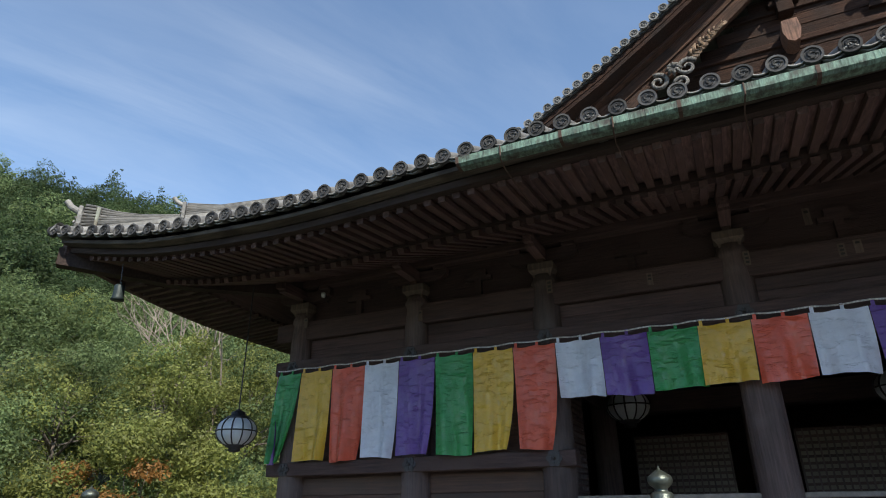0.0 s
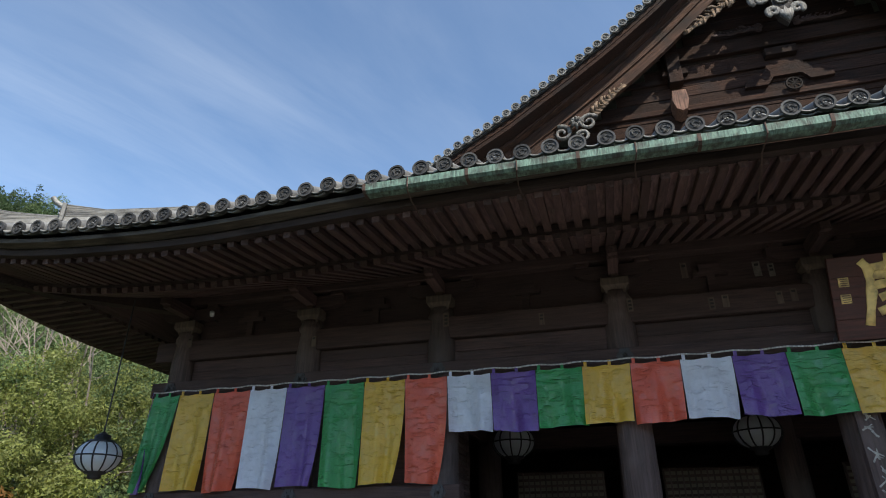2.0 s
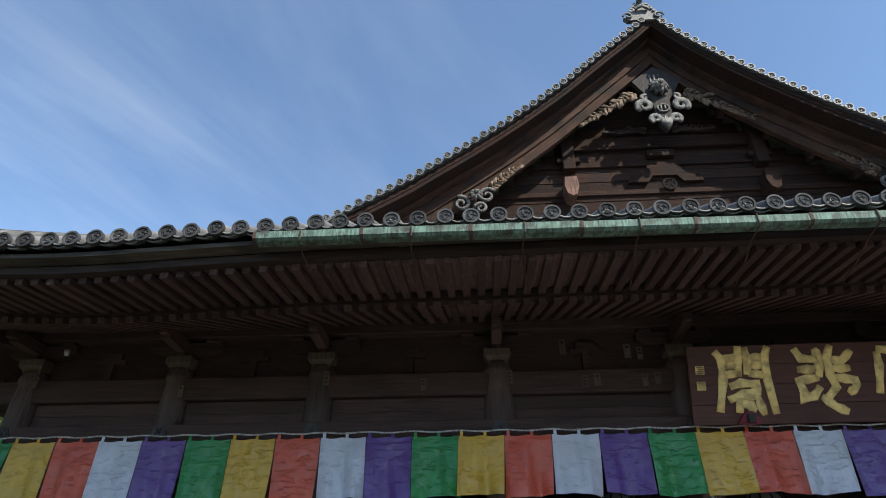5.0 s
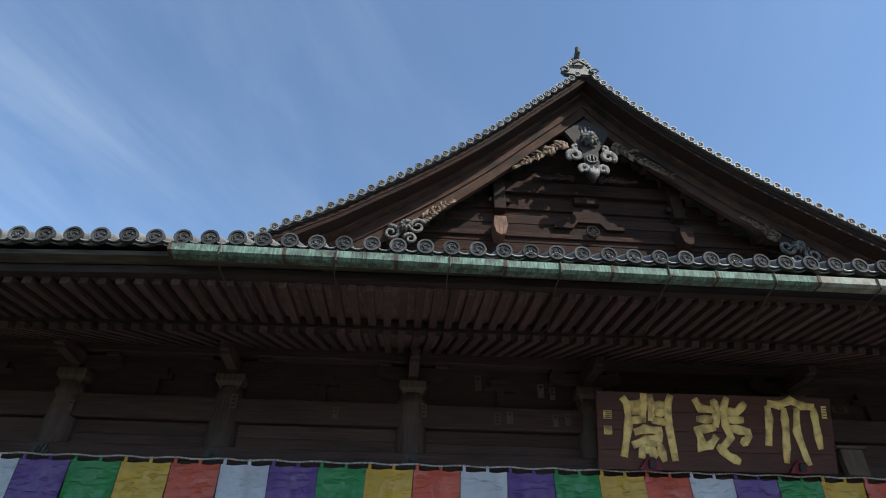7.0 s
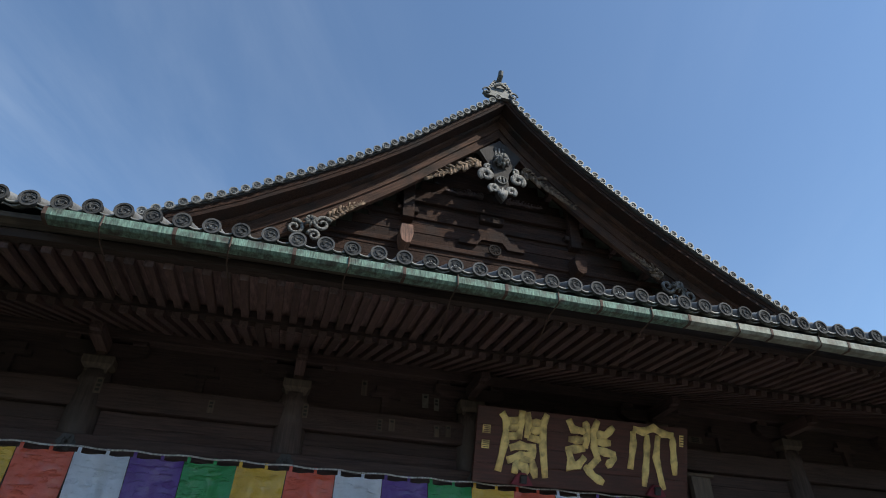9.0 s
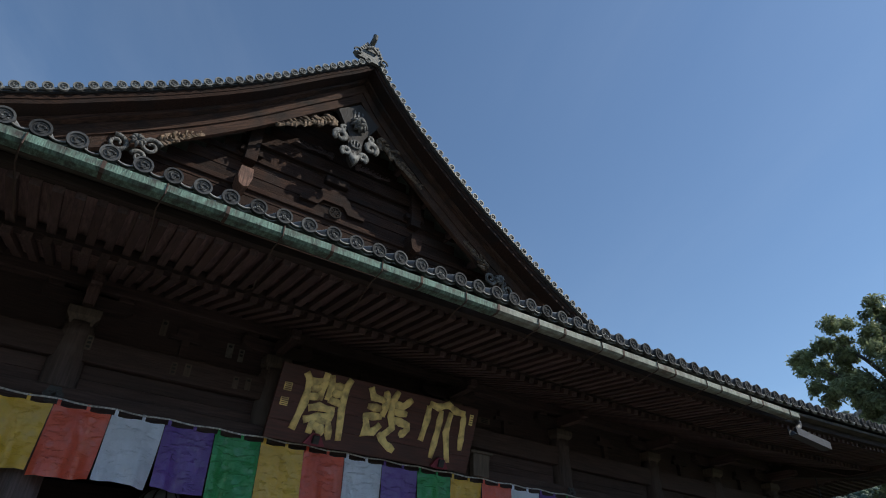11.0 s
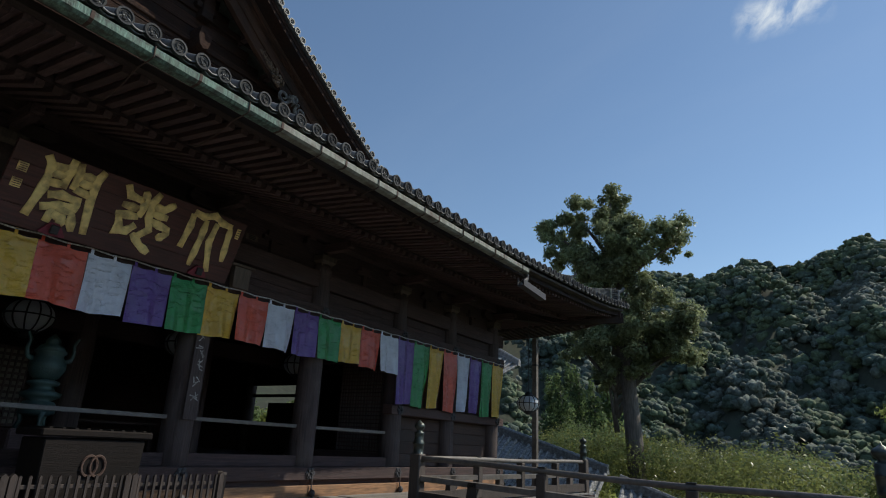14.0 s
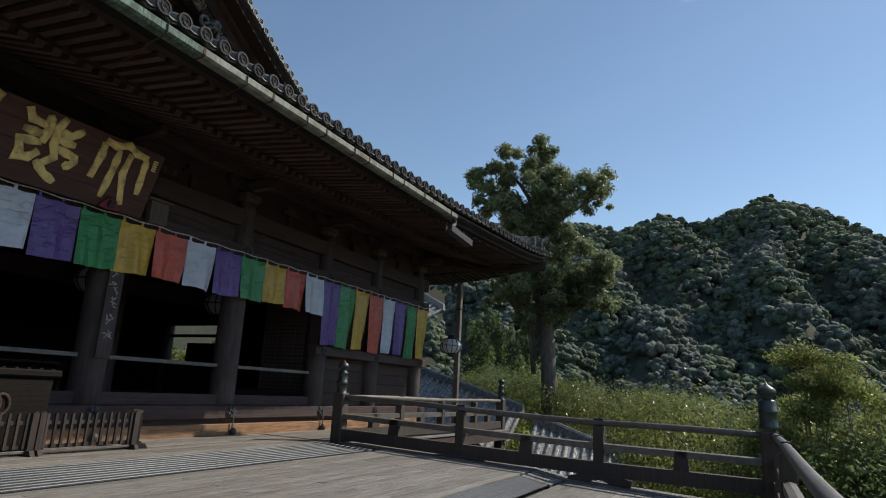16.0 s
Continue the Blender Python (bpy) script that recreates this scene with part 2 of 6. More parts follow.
MAGENTA = material("magenta_cloth", (0.19, 0.028, 0.048), 0.7, scale=12, vary=0.3)
ROPE = material("black_and_white_cord", (0.45, 0.43, 0.42), 0.8, grain=(14, 3, 3), scale=3, vary=0.7, stain=0.0)
BARK = material("grey_bark", (0.15, 0.128, 0.11), 0.9, grain=(5, 5, 0.8), scale=3, vary=0.5, stain=0.5, bump=0.9)
BARE_TWIG = material("bare_grey_twig", (0.24, 0.20, 0.17), 0.9, scale=4, vary=0.3)
EARTH = material("leaf_litter_ground", (0.036, 0.040, 0.024), 0.95, scale=0.6, vary=0.5, stain=0.7, second=(0.03, 0.045, 0.02), stain_scale=0.1, coords="World", fine=4)
PLASTER = material("dim_plaster", (0.16, 0.14, 0.115), 0.9, scale=3, vary=0.2)
LAMP_WHITE = material("white_lamp_housing", (0.6, 0.6, 0.6), 0.5, scale=8, vary=0.1)
ORANGE_SLIP = material("sunlit_timber_sill", (0.30, 0.16, 0.085), 0.85, grain=(0.5, 6, 6), scale=5, vary=0.5, stain=0.7, second=(0.14, 0.09, 0.06), stain_scale=2.5)


def leaf_material(name, base, shine=0.6, vary=0.35):
    return material(name, base, shine, scale=0.35, vary=vary, stain=0.5, stain_scale=0.12, second=[c * 0.6 for c in base], random_shift=0.35,
                    island=True, bump=0, coords="World", through_light=0.52, spec=0.25)


LEAF_MID = leaf_material("mid_green_leaves", (0.150, 0.204, 0.086))
LEAF_DARK = leaf_material("dark_evergreen_leaves", (0.062, 0.096, 0.040))
LEAF_YELLOW = leaf_material("yellow_green_leaves", (0.215, 0.24, 0.072), 0.45)
LEAF_ORANGE = leaf_material("orange_turning_leaves", (0.33, 0.17, 0.055))
LEAF_BRIGHT = leaf_material("bright_feathery_leaves", (0.31, 0.355, 0.12), 0.45)
LEAF_GLOSS = leaf_material("glossy_camphor_leaves", (0.28, 0.32, 0.175), 0.36)
LEAF_SHRUB = leaf_material("sunny_shrub_leaves", (0.220, 0.242, 0.080), 0.33)


def canopy_material(name, base):
    """A far tree crown: mottled leaf masses with deep relief between them."""
    return material(name, base, 0.75, scale=0.55, vary=0.5, stain=0.8, stain_scale=0.9, second=[c * 0.45 for c in base], bump=1.0, coords="World", fine=1.7, relief=0.32, spec=0.2,
                    random_shift=0.35, island=True)


# the haze of distance is mixed into these colours: bluer and greyer than near leaves
LEAF_FAR = canopy_material("hazed_forest_crowns", (0.080, 0.108, 0.086))
LEAF_FAR_B = canopy_material("hazed_forest_crowns_pale", (0.125, 0.142, 0.120))
LEAF_FAR_C = canopy_material("hazed_forest_crowns_yellow", (0.100, 0.128, 0.076))


def cloth_material(name, base):
    """Satin brocade: a woven figure that shines more than its ground."""
    mat = material(name, base, 0.45, scale=3, vary=0.10, stain=0.2, stain_scale=2, second=[c * 0.8 for c in base], bump=0.0, coords="Object", through_light=0.30, sheen=0.2)
    n, l = mat.node_tree.nodes, mat.node_tree.links
    b = n["Principled BSDF"]
    co = n.new("ShaderNodeTexCoord")
    v = n.new("ShaderNodeTexVoronoi")
    v.inputs["Scale"].default_value = 9
    wv = n.new("ShaderNodeTexNoise")
    wv.inputs["Scale"].default_value, wv.inputs["Detail"].default_value, wv.inputs["Distortion"].default_value = 17, 3, 3.0
    l.new(co.outputs["Object"], v.inputs["Vector"])
    l.new(co.outputs["Object"], wv.inputs["Vector"])
    mul = n.new("ShaderNodeMath")
    mul.operation = "MULTIPLY"
    l.new(v.outputs[0], mul.inputs[0])
    l.new(wv.outputs[0], mul.inputs[1])
    r = n.new("ShaderNodeMapRange")
    r.inputs["From Min"].default_value, r.inputs["From Max"].default_value = 0.20, 0.23
    r.inputs["To Min"].default_value, r.inputs["To Max"].default_value = 0.13, 0.36
    l.new(mul.outputs[0], r.inputs[0])
    l.new(r.outputs[0], b.inputs["Roughness"])
    link = b.inputs["Base Color"].links[0]
    src = link.from_socket
    fig = n.new("ShaderNodeMixRGB")
    r2 = n.new("ShaderNodeMapRange")
    r2.inputs["From Min"].default_value, r2.inputs["From Max"].default_value = 0.21, 0.17
    r2.inputs["To Max"].default_value = 0.5
    l.new(mul.outputs[0], r2.inputs[0])
    l.new(r2.outputs[0], fig.inputs[0])
    l.new(src, fig.inputs[1])
    # the figure's colour is whitened a little, as a painted sheen on its threads
    fig.inputs[2].default_value = (*[min(0.92, 0.85 * c + 0.07) for c in base], 1)
    l.new(fig.outputs[0], b.inputs["Base Color"])
    bp = n.new("ShaderNodeBump")
    bp.inputs["Strength"].default_value, bp.inputs["Distance"].default_value = 0.4, 0.01
    l.new(mul.outputs[0], bp.inputs["Height"])
    creases = n.new("ShaderNodeTexNoise")      # soft creases from folding
    creases.inputs["Scale"].default_value, creases.inputs["Detail"].default_value, creases.inputs["Distortion"].default_value = 3.2, 4, 1.2
    l.new(co.outputs["Object"], creases.inputs["Vector"])
    bc = n.new("ShaderNodeBump")
    bc.inputs["Strength"].default_value, bc.inputs["Distance"].default_value = 0.22, 0.06
    l.new(creases.outputs[0], bc.inputs["Height"])
    l.new(bc.outputs[0], bp.inputs["Normal"])
    wm = n.new("ShaderNodeMapping")      # sharp slanting wrinkles of thin satin
    wm.inputs["Rotation"].default_value, wm.inputs["Scale"].default_value = (0, radians(38), 0), (0.9, 1.0, 3.2)
    l.new(co.outputs["Object"], wm.inputs[0])
    rn = n.new("ShaderNodeObjectInfo")
    sh = n.new("ShaderNodeVectorMath")
    sh.operation = "MULTIPLY_ADD"
    sh.inputs[1].default_value = (17, 17, 17)
    l.new(rn.outputs["Random"], sh.inputs[0])
    l.new(wm.outputs[0], sh.inputs[2])
    wk = n.new("ShaderNodeTexNoise")
    wk.inputs["Scale"].default_value, wk.inputs["Detail"].default_value, wk.inputs["Distortion"].default_value = 5.5, 3, 0.9
    l.new(sh.outputs[0], wk.inputs["Vector"])
    l.new(sh.outputs[0], creases.inputs["Vector"])
    bw = n.new("ShaderNodeBump")
    bw.inputs["Strength"].default_value, bw.inputs["Distance"].default_value = 0.8, 0.018
    wr = n.new("ShaderNodeMapRange")      # only here and there
    wr.inputs["From Min"].default_value, wr.inputs["From Max"].default_value = 0.56, 0.74
    l.new(wk.outputs[0], wr.inputs[0])
    l.new(wr.outputs[0], bw.inputs["Height"])
    l.new(bc.outputs[0], bw.inputs["Normal"])
    l.new(bw.outputs[0], bp.inputs["Normal"])
    l.new(bp.outputs[0], b.inputs["Normal"])
    b.inputs["Coat Weight"].default_value, b.inputs["Coat Roughness"].default_value, b.inputs["Coat IOR"].default_value = 0.30, 0.12, 1.5
    l.new(bp.outputs[0], b.inputs["Coat Normal"])
    return mat


CLOTH = {
    "yellow": cloth_material("yellow_brocade", (0.78, 0.47, 0.04)),
    "red": cloth_material("red_brocade", (0.76, 0.105, 0.05)),
    "white": cloth_material("white_brocade", (0.76, 0.79, 0.92)),
    "purple": cloth_material("purple_brocade", (0.15, 0.06, 0.34)),
    "green": cloth_material("green_brocade", (0.02, 0.31, 0.075)),
}

# ---- building blocks ----


def mesh_of(bm, mat=None, smooth=False):
    me = bpy.data.meshes.new("mesh")
    bm.to_mesh(me)
    bm.free()
    if smooth:
        me.polygons.foreach_set("use_smooth", [True] * len(me.polygons))
    if mat:
        me.materials.append(mat)
    return me


def raw_mesh(verts, faces, mat=None, smooth=False):
    me = bpy.data.meshes.new("mesh")
    me.from_pydata([tuple(v) for v in verts], [], [tuple(f) for f in faces])
    me.update()
    if smooth:
        me.polygons.foreach_set("use_smooth", [True] * len(me.polygons))
    if mat:
        me.materials.append(mat)
    return me


def part(name, mesh, parent=None, m=None, label="", mat=None):
    """One mesh object under a thing or a part; m is its pose in the parent's space."""
    if isinstance(mesh, bmesh.types.BMesh):
        mesh = mesh_of(mesh, mat)
    elif mat and not mesh.materials:
        mesh.materials.append(mat)
    ob = new(name, mesh)
    if parent is not None:
        ob.parent = parent
    if m is not None:
        ob.matrix_basis = m
    if label:
        ob["label"] = label
    return ob


def thing(name, label, category, group="", kind="", m=None):
    ob = new(name)
    ob.empty_display_size = 0.2
    if m is not None:
        ob.matrix_basis = m
    return tagged(ob, label, category, group, kind)


def box(sx, sy, sz, bevel=0.0, center=(0, 0, 0), taper=1.0):
    bm = bmesh.new()
    bmesh.ops.create_cube(bm, size=1)
    for v in bm.verts:
        k = taper if v.co.z > 0 else 1.0
        v.co = Vector((v.co.x * sx * k + center[0], v.co.y * sy * k + center[1], v.co.z * sz + center[2]))
    if bevel:
        bmesh.ops.bevel(bm, geom=bm.edges[:], offset=bevel, segments=1, affect="EDGES")
    return bm


def turned(profile, sides=20, cap=True):
    """A solid of revolution about z from (radius, z) pairs."""
    verts, faces = [], []
    for r, z in profile:
        for k in range(sides):
            a = 2 * math.pi * k / sides
            verts.append((r * math.cos(a), r * math.sin(a), z))
    for i in range(len(profile) - 1):
        for k in range(sides):
            faces.append((i * sides + k, i * sides + (k + 1) % sides, (i + 1) * sides + (k + 1) % sides, (i + 1) * sides + k))
    if cap:
        faces.append(tuple(range(sides))[::-1])
        faces.append(tuple((len(profile) - 1) * sides + k for k in range(sides)))
    return verts, faces


def tube_data(points, radius, sides=8, ends=True):
    """A round bar along points; radius may be one number or one for each point."""
    pts = [Vector(p) for p in points]
    rad = [radius] * len(pts) if isinstance(radius, (int, float)) else list(radius)
    verts, faces = [], []
    side = None
    for i, p in enumerate(pts):
        d = (pts[min(i + 1, len(pts) - 1)] - pts[max(i - 1, 0)]).normalized()
        if side is None:
            side = d.orthogonal().normalized()
        side = (side - d * side.dot(d)).normalized()
        up = d.cross(side)
        for k in range(sides):
            a = 2 * math.pi * k / sides
            verts.append(p + (side * math.cos(a) + up * math.sin(a)) * rad[i])
    for i in range(len(pts) - 1):
        for k in range(sides):
            faces.append((i * sides + k, i * sides + (k + 1) % sides, (i + 1) * sides + (k + 1) % sides, (i + 1) * sides + k))
    if ends:
        faces.append(tuple(range(sides))[::-1])
        faces.append(tuple((len(pts) - 1) * sides + k for k in range(sides)))
    return verts, faces


def merge(*datas):
    verts, faces = [], []
    for v, f in datas:
        n = len(verts)
        verts += list(v)
        faces += [tuple(n + k for k in face) for face in f]
    return verts, faces


def box_data(lo, hi):
    (x0, y0, z0), (x1, y1, z1) = lo, hi
    v = [(x, y, z) for z in (z0, z1) for y in (y0, y1) for x in (x0, x1)]
    return v, [(0, 2, 3, 1), (4, 5, 7, 6), (0, 1, 5, 4), (2, 6, 7, 3), (0, 4, 6, 2), (1, 3, 7, 5)]


def plate(outline, depth):
    """A flat plate of an outline in x and z, front at y = 0, back at y = depth."""
    n = len(outline)
    v = [(x, 0, z) for x, z in outline] + [(x, depth, z) for x, z in outline]
    f = [tuple(range(n)), tuple(range(n, 2 * n))[::-1]] + [(i, i + n, (i + 1) % n + n, (i + 1) % n) for i in range(n)]
    return v, f


def swept(path, section):
    """A section of (side, up) pairs carried along a path; side is level."""
    pts = [Vector(p) for p in path]
    verts, faces, n = [], [], len(section)
    for i, p in enumerate(pts):
        d = pts[min(i + 1, len(pts) - 1)] - pts[max(i - 1, 0)]
        s = Vector((d.y, -d.x, 0)).normalized()
        for a, b in section:
            verts.append(p + s * a + Vector((0, 0, b)))
    for i in range(len(pts) - 1):
        for k in range(n):
            faces.append((i * n + k, i * n + (k + 1) % n, (i + 1) * n + (k + 1) % n, (i + 1) * n + k))
    faces.append(tuple(range(n))[::-1])
    faces.append(tuple((len(pts) - 1) * n + k for k in range(n)))
    return verts, faces


def bar_between(a, b, w, h):
    """The pose that lays a unit box along a to b with width w and height h."""
    a, b = Vector(a), Vector(b)
    d = b - a
    x = d.normalized()
    s = Vector((0, 0, 1)).cross(x)
    s = s.normalized() if s.length > 1e-6 else Vector((0, 1, 0))
    u = x.cross(s)
    return Matrix(((x.x * d.length, s.x * w, u.x * h, (a.x + b.x) / 2), (x.y * d.length, s.y * w, u.y * h, (a.y + b.y) / 2),
                   (x.z * d.length, s.z * w, u.z * h, (a.z + b.z) / 2), (0, 0, 0, 1)))


def smooth_curve(xs, zs, x):
    """A softened line through a few heights."""
    q = np.array([np.interp(x + d, xs, zs) for d in (-0.9, -0.6, -0.3, 0, 0.3, 0.6, 0.9)])
    return float(q @ np.array([1, 2, 3, 4, 3, 2, 1]) / 16)

# ---- measures of the hall ----
COLUMNS = [-12.74, -10.14, -7.68, -4.735, -1.78, 1.78, 4.735, 7.68, 10.14, 12.74]
EAVE_Y, EAVE_X = -3.40, 15.55
EAVE_XS = [-16.5, -15.2, -14.1, -13.4, -12.7, -12.0, -11.4, -10.6, -10.0, -9.4, -8.8, -7.6, -7.0, -5.0, -3.0, -1.0, 0.0, 1.5, 4.0, 5.4, 7.6, 9.7, 11.5, 13.6, 14.8, 16.5]
EAVE_ZS = [6.16, 5.88, 5.64, 5.50, 5.425, 5.375, 5.34, 5.295, 5.295, 5.315, 5.35, 5.395, 5.41, 5.432, 5.452, 5.472, 5.485, 5.485, 5.465, 5.465, 5.515, 5.61, 5.70, 5.82, 5.96, 6.22]


def eave_z(x):
    """The height of the round eave tiles' centres."""
    return smooth_curve(EAVE_XS, EAVE_ZS, x)


def side_eave_z(y, side):
    corner = eave_z(side * EAVE_X)
    return 5.5 + (corner - 5.5) * max(0.0, (4.5 - (y - EAVE_Y)) / 4.5) ** 2


DECK_Y = [-9.9, -6.7, -6.15, -3.2, -2.1, 0.1]
DECK_Z = [-0.30, -0.16, -0.07, 0.03, 0.075, 0.085]


def deck_z(y):
    """The stage steps down towards its front: two gentle slopes of boards, with slanting grates between."""
    return float(np.interp(y, DECK_Y, DECK_Z))


def deck_tilt(y):
    return math.degrees(math.atan((deck_z(y + 0.05) - deck_z(y - 0.05)) / 0.1))


def rail_base(y):
    """The railings fall less than the deck does."""
    return float(np.interp(y, [-9.7, -7.2, -4.5, -2.0], [-0.05, -0.02, 0.07, 0.15]))


def climb(d):
    """How far the roof has risen d metres in from its eave."""
    return 0.50 * d + 0.018 * d * d


VERGE_X = [0.0, 0.5, 1.0, 1.6, 2.3, 3.0, 3.7, 4.4, 5.1, 5.8, 6.4, 7.0, 7.6, 8.4, 9.4, 10.5]
VERGE_Z = [15.75, 15.20, 14.72, 14.12, 13.47, 12.85, 12.27, 11.73, 11.22, 10.75, 10.37, 10.02, 9.67, 9.22, 8.72, 8.22]


def verge_z(x):
    """The height of the gable's tile line; the east side hangs a little lower than the west."""
    if x > 0:
        dip = np.interp(x, [0.0, 0.3, 0.7, 1.2, 1.6, 2.5, 4.0, 5.1, 6.2, 9.0], [0.10, 0.20, 0.27, 0.31, 0.32, 0.27, 0.19, 0.11, 0.10, 0.10])
    else:
        dip = np.interp(-x, [0.0, 1.6, 2.6, 5.8, 6.6, 9.0], [0.10, 0.01, 0.05, 0.06, 0.12, 0.13])
    return float(np.interp(abs(x), VERGE_X, VERGE_Z) - dip)


UNIT_X = mesh_of(box(1, 1, 1), OLD_WOOD)
UNIT_Y = mesh_of(box(1, 1, 1), OLD_WOOD_Y)
UNIT_Z = mesh_of(box(1, 1, 1), OLD_WOOD_Z)

hall = thing("temple_hall", "large old dark timber temple hall with grey tiled roof", "temple")


def beam(name, lo, hi, parent=hall, mat=OLD_WOOD, bevel=0.012, label=""):
    c = [(a + b) / 2 for a, b in zip(lo, hi)]
    s = [b - a for a, b in zip(lo, hi)]
    return part(name, box(*s, bevel), parent, pose(*c), label, mat)


# columns with capital blocks and bracket arms
col_v, col_f = turned([(0.255, 0), (0.26, 0.8), (0.255, 2.6), (0.235, 4.3), (0.205, 4.62), (0.235, 4.66), (0.235, 4.74), (0.20, 4.80), (0.20, 4.86)], 24)
COLUMN = raw_mesh(col_v, col_f, OLD_WOOD_Z, True)
cap_v, cap_f = [], []
for half, z in ((0.155, -0.13), (0.165, -0.08), (0.205, -0.03), (0.222, -0.01), (0.222, 0.10), (0.212, 0.115)):
    cap_v += [(-half, -half, z), (half, -half, z), (half, half, z), (-half, half, z)]
for k in range(5):
    cap_f += [(4 * k + i, 4 * k + (i + 1) % 4, 4 * k + 4 + (i + 1) % 4, 4 * k + 4 + i) for i in range(4)]
CAPITAL = raw_mesh(cap_v, cap_f + [(3, 2, 1, 0), (20, 21, 22, 23)], PALE_WOOD)
ARM = raw_mesh(*plate([(-0.62, 0.22), (-0.62, 0.10), (-0.52, 0.03), (-0.36, 0.0), (0.36, 0.0), (0.52, 0.03), (0.62, 0.10), (0.62, 0.22)], 0.16), OLD_WOOD)
NOSE = raw_mesh(*merge(box_data((-0.08, -0.75, 0.0), (0.08, 0.3, 0.20)), box_data((-0.07, -0.86, 0.05), (0.07, -0.75, 0.17))), OLD_WOOD_Y)
STRAP = raw_mesh(*box_data((-0.06, -0.03, 0), (0.06, 0.0, 0.22)), RED_WOOD)
BLOCK = mesh_of(box(0.22, 0.24, 0.13, 0.012), OLD_WOOD)
for x in COLUMNS:
    part("column", COLUMN, hall, pose(x, 0.27, 0.12))
    cap = part("capital", CAPITAL, hall, pose(x, 0.27, 5.07), "pale grey bearing block")
    arm = part("bracket_arm", ARM, hall, pose(x, 0.18, 5.235))
    part("nose", NOSE, arm, pose(0, 0.05, 0.02))
    part("strap", STRAP, arm, pose(0, -0.07, -0.05), "reddish wooden wedge")
    for dx in (-0.48, 0.48):
        part("block", BLOCK, arm, pose(dx, 0.08, 0.28))

# tie beams, wall boards and the mid-bay struts above the long beam
beam("head_tie_beam", (-13.3, 0.12, 4.42), (13.3, 0.42, 4.80))
beam("wall_purlin", (-13.2, 0.10, 5.52), (13.2, 0.40, 5.78))
beam("long_beam", (-13.15, 0.0, 3.73), (13.15, 0.30, 3.99), label="long wooden beam with iron flower bosses")
beam("upper_wall", (-12.9, 0.33, 3.9), (12.9, 0.40, 6.6), mat=OLD_WOOD)
MIDSTRUT = raw_mesh(*merge(box_data((-0.06, 0, -0.30), (0.06, 0.1, 0.0)), box_data((-0.26, 0.0, 0.0), (0.26, 0.12, 0.08)), box_data((-0.16, 0.0, 0.08), (0.16, 0.14, 0.20))), OLD_WOOD)
for a, b in zip(COLUMNS, COLUMNS[1:]):
    part("strut", MIDSTRUT, hall, pose((a + b) / 2, 0.24, 5.12))
    for z in (4.10, 4.31):
        beam("wall_board", (a + 0.18, 0.24, z - 0.103), (b - 0.18, 0.325, z + 0.103), bevel=0.004)
beam("lower_beam", (-13.15, 0.0, 1.88), (-7.35, 0.30, 2.11))
beam("lower_beam", (7.35, 0.0, 1.88), (13.15, 0.30, 2.11))
beam("base_beam", (-13.1, -0.06, 0.40), (13.1, 0.42, 0.65), mat=OLD_WOOD)
beam("base_board", (-13.0, 0.06, 0.02), (13.0, 0.12, 0.40), mat=OLD_WOOD)
beam("sill", (-13.05, -0.08, 0.02), (13.05, 0.05, 0.30), mat=ORANGE_SLIP, label="worn reddish timber sill along the deck")


def boss_mesh(r):
    """An iron flower boss: a six-lobed plate, six petals and a hub, facing -y."""
    rim = [(r * (1 + 0.10 * math.cos(6 * a)) * math.cos(a), r * (1 + 0.10 * math.cos(6 * a)) * math.sin(a)) for a in np.linspace(0, 2 * math.pi, 36, endpoint=False)]
    out = [plate(rim[::-1], 0.02)]
    for k in range(6):
        a = k * math.pi / 3 + 0.26
        c = (0.62 * r * math.cos(a), 0.62 * r * math.sin(a))
        out.append(plate([(c[0] + 0.25 * r * math.cos(q), c[1] + 0.25 * r * math.sin(q)) for q in np.linspace(0, -2 * math.pi, 10, endpoint=False)], -0.022))
    hv, hf = turned([(0.24 * r, 0), (0.24 * r, 0.03), (0.1 * r, 0.055)], 12)
    out.append(([(x, -z, y) for x, y, z in hv], hf))
    return raw_mesh(*merge(*out), BOSS)


BOSS_MESH = boss_mesh(0.115)
for x in COLUMNS:
    part("boss", BOSS_MESH, hall, pose(x, -0.022, 3.86), "dark iron flower boss")
    part("boss", BOSS_MESH, hall, pose(x, -0.083, 0.53), "dark iron flower boss")
    if abs(x) > 7:
        part("boss", BOSS_MESH, hall, pose(x, -0.022, 1.995), "dark iron flower boss")
KNOB = raw_mesh(*turned([(0.02, -0.07), (0.055, -0.05), (0.07, 0.0), (0.05, 0.05), (0.02, 0.07)], 12), BOSS, True)
for x in COLUMNS:
    part("knob", KNOB, hall, pose(x + 0.02, -0.15, 0.16), "round iron knob")
    part("peg", UNIT_Z, hall, bar_between((x + 0.02, -0.12, 0.2), (x + 0.02, -0.12, 0.42), 0.02, 0.02))

# open middle bays: bars and low boards between the columns
for a, b in zip(COLUMNS[2:7], COLUMNS[3:8]):
    beam("bar", (a + 0.2, 0.22, 1.40), (b - 0.2, 0.29, 1.47), mat=RAIL_WOOD, bevel=0.008)
    beam("kick_board", (a + 0.2, 0.16, 0.65), (b - 0.2, 0.24, 0.86), mat=OLD_WOOD)
    beam("lintel", (a + 0.2, 0.16, 3.45), (b - 0.2, 0.36, 3.75))

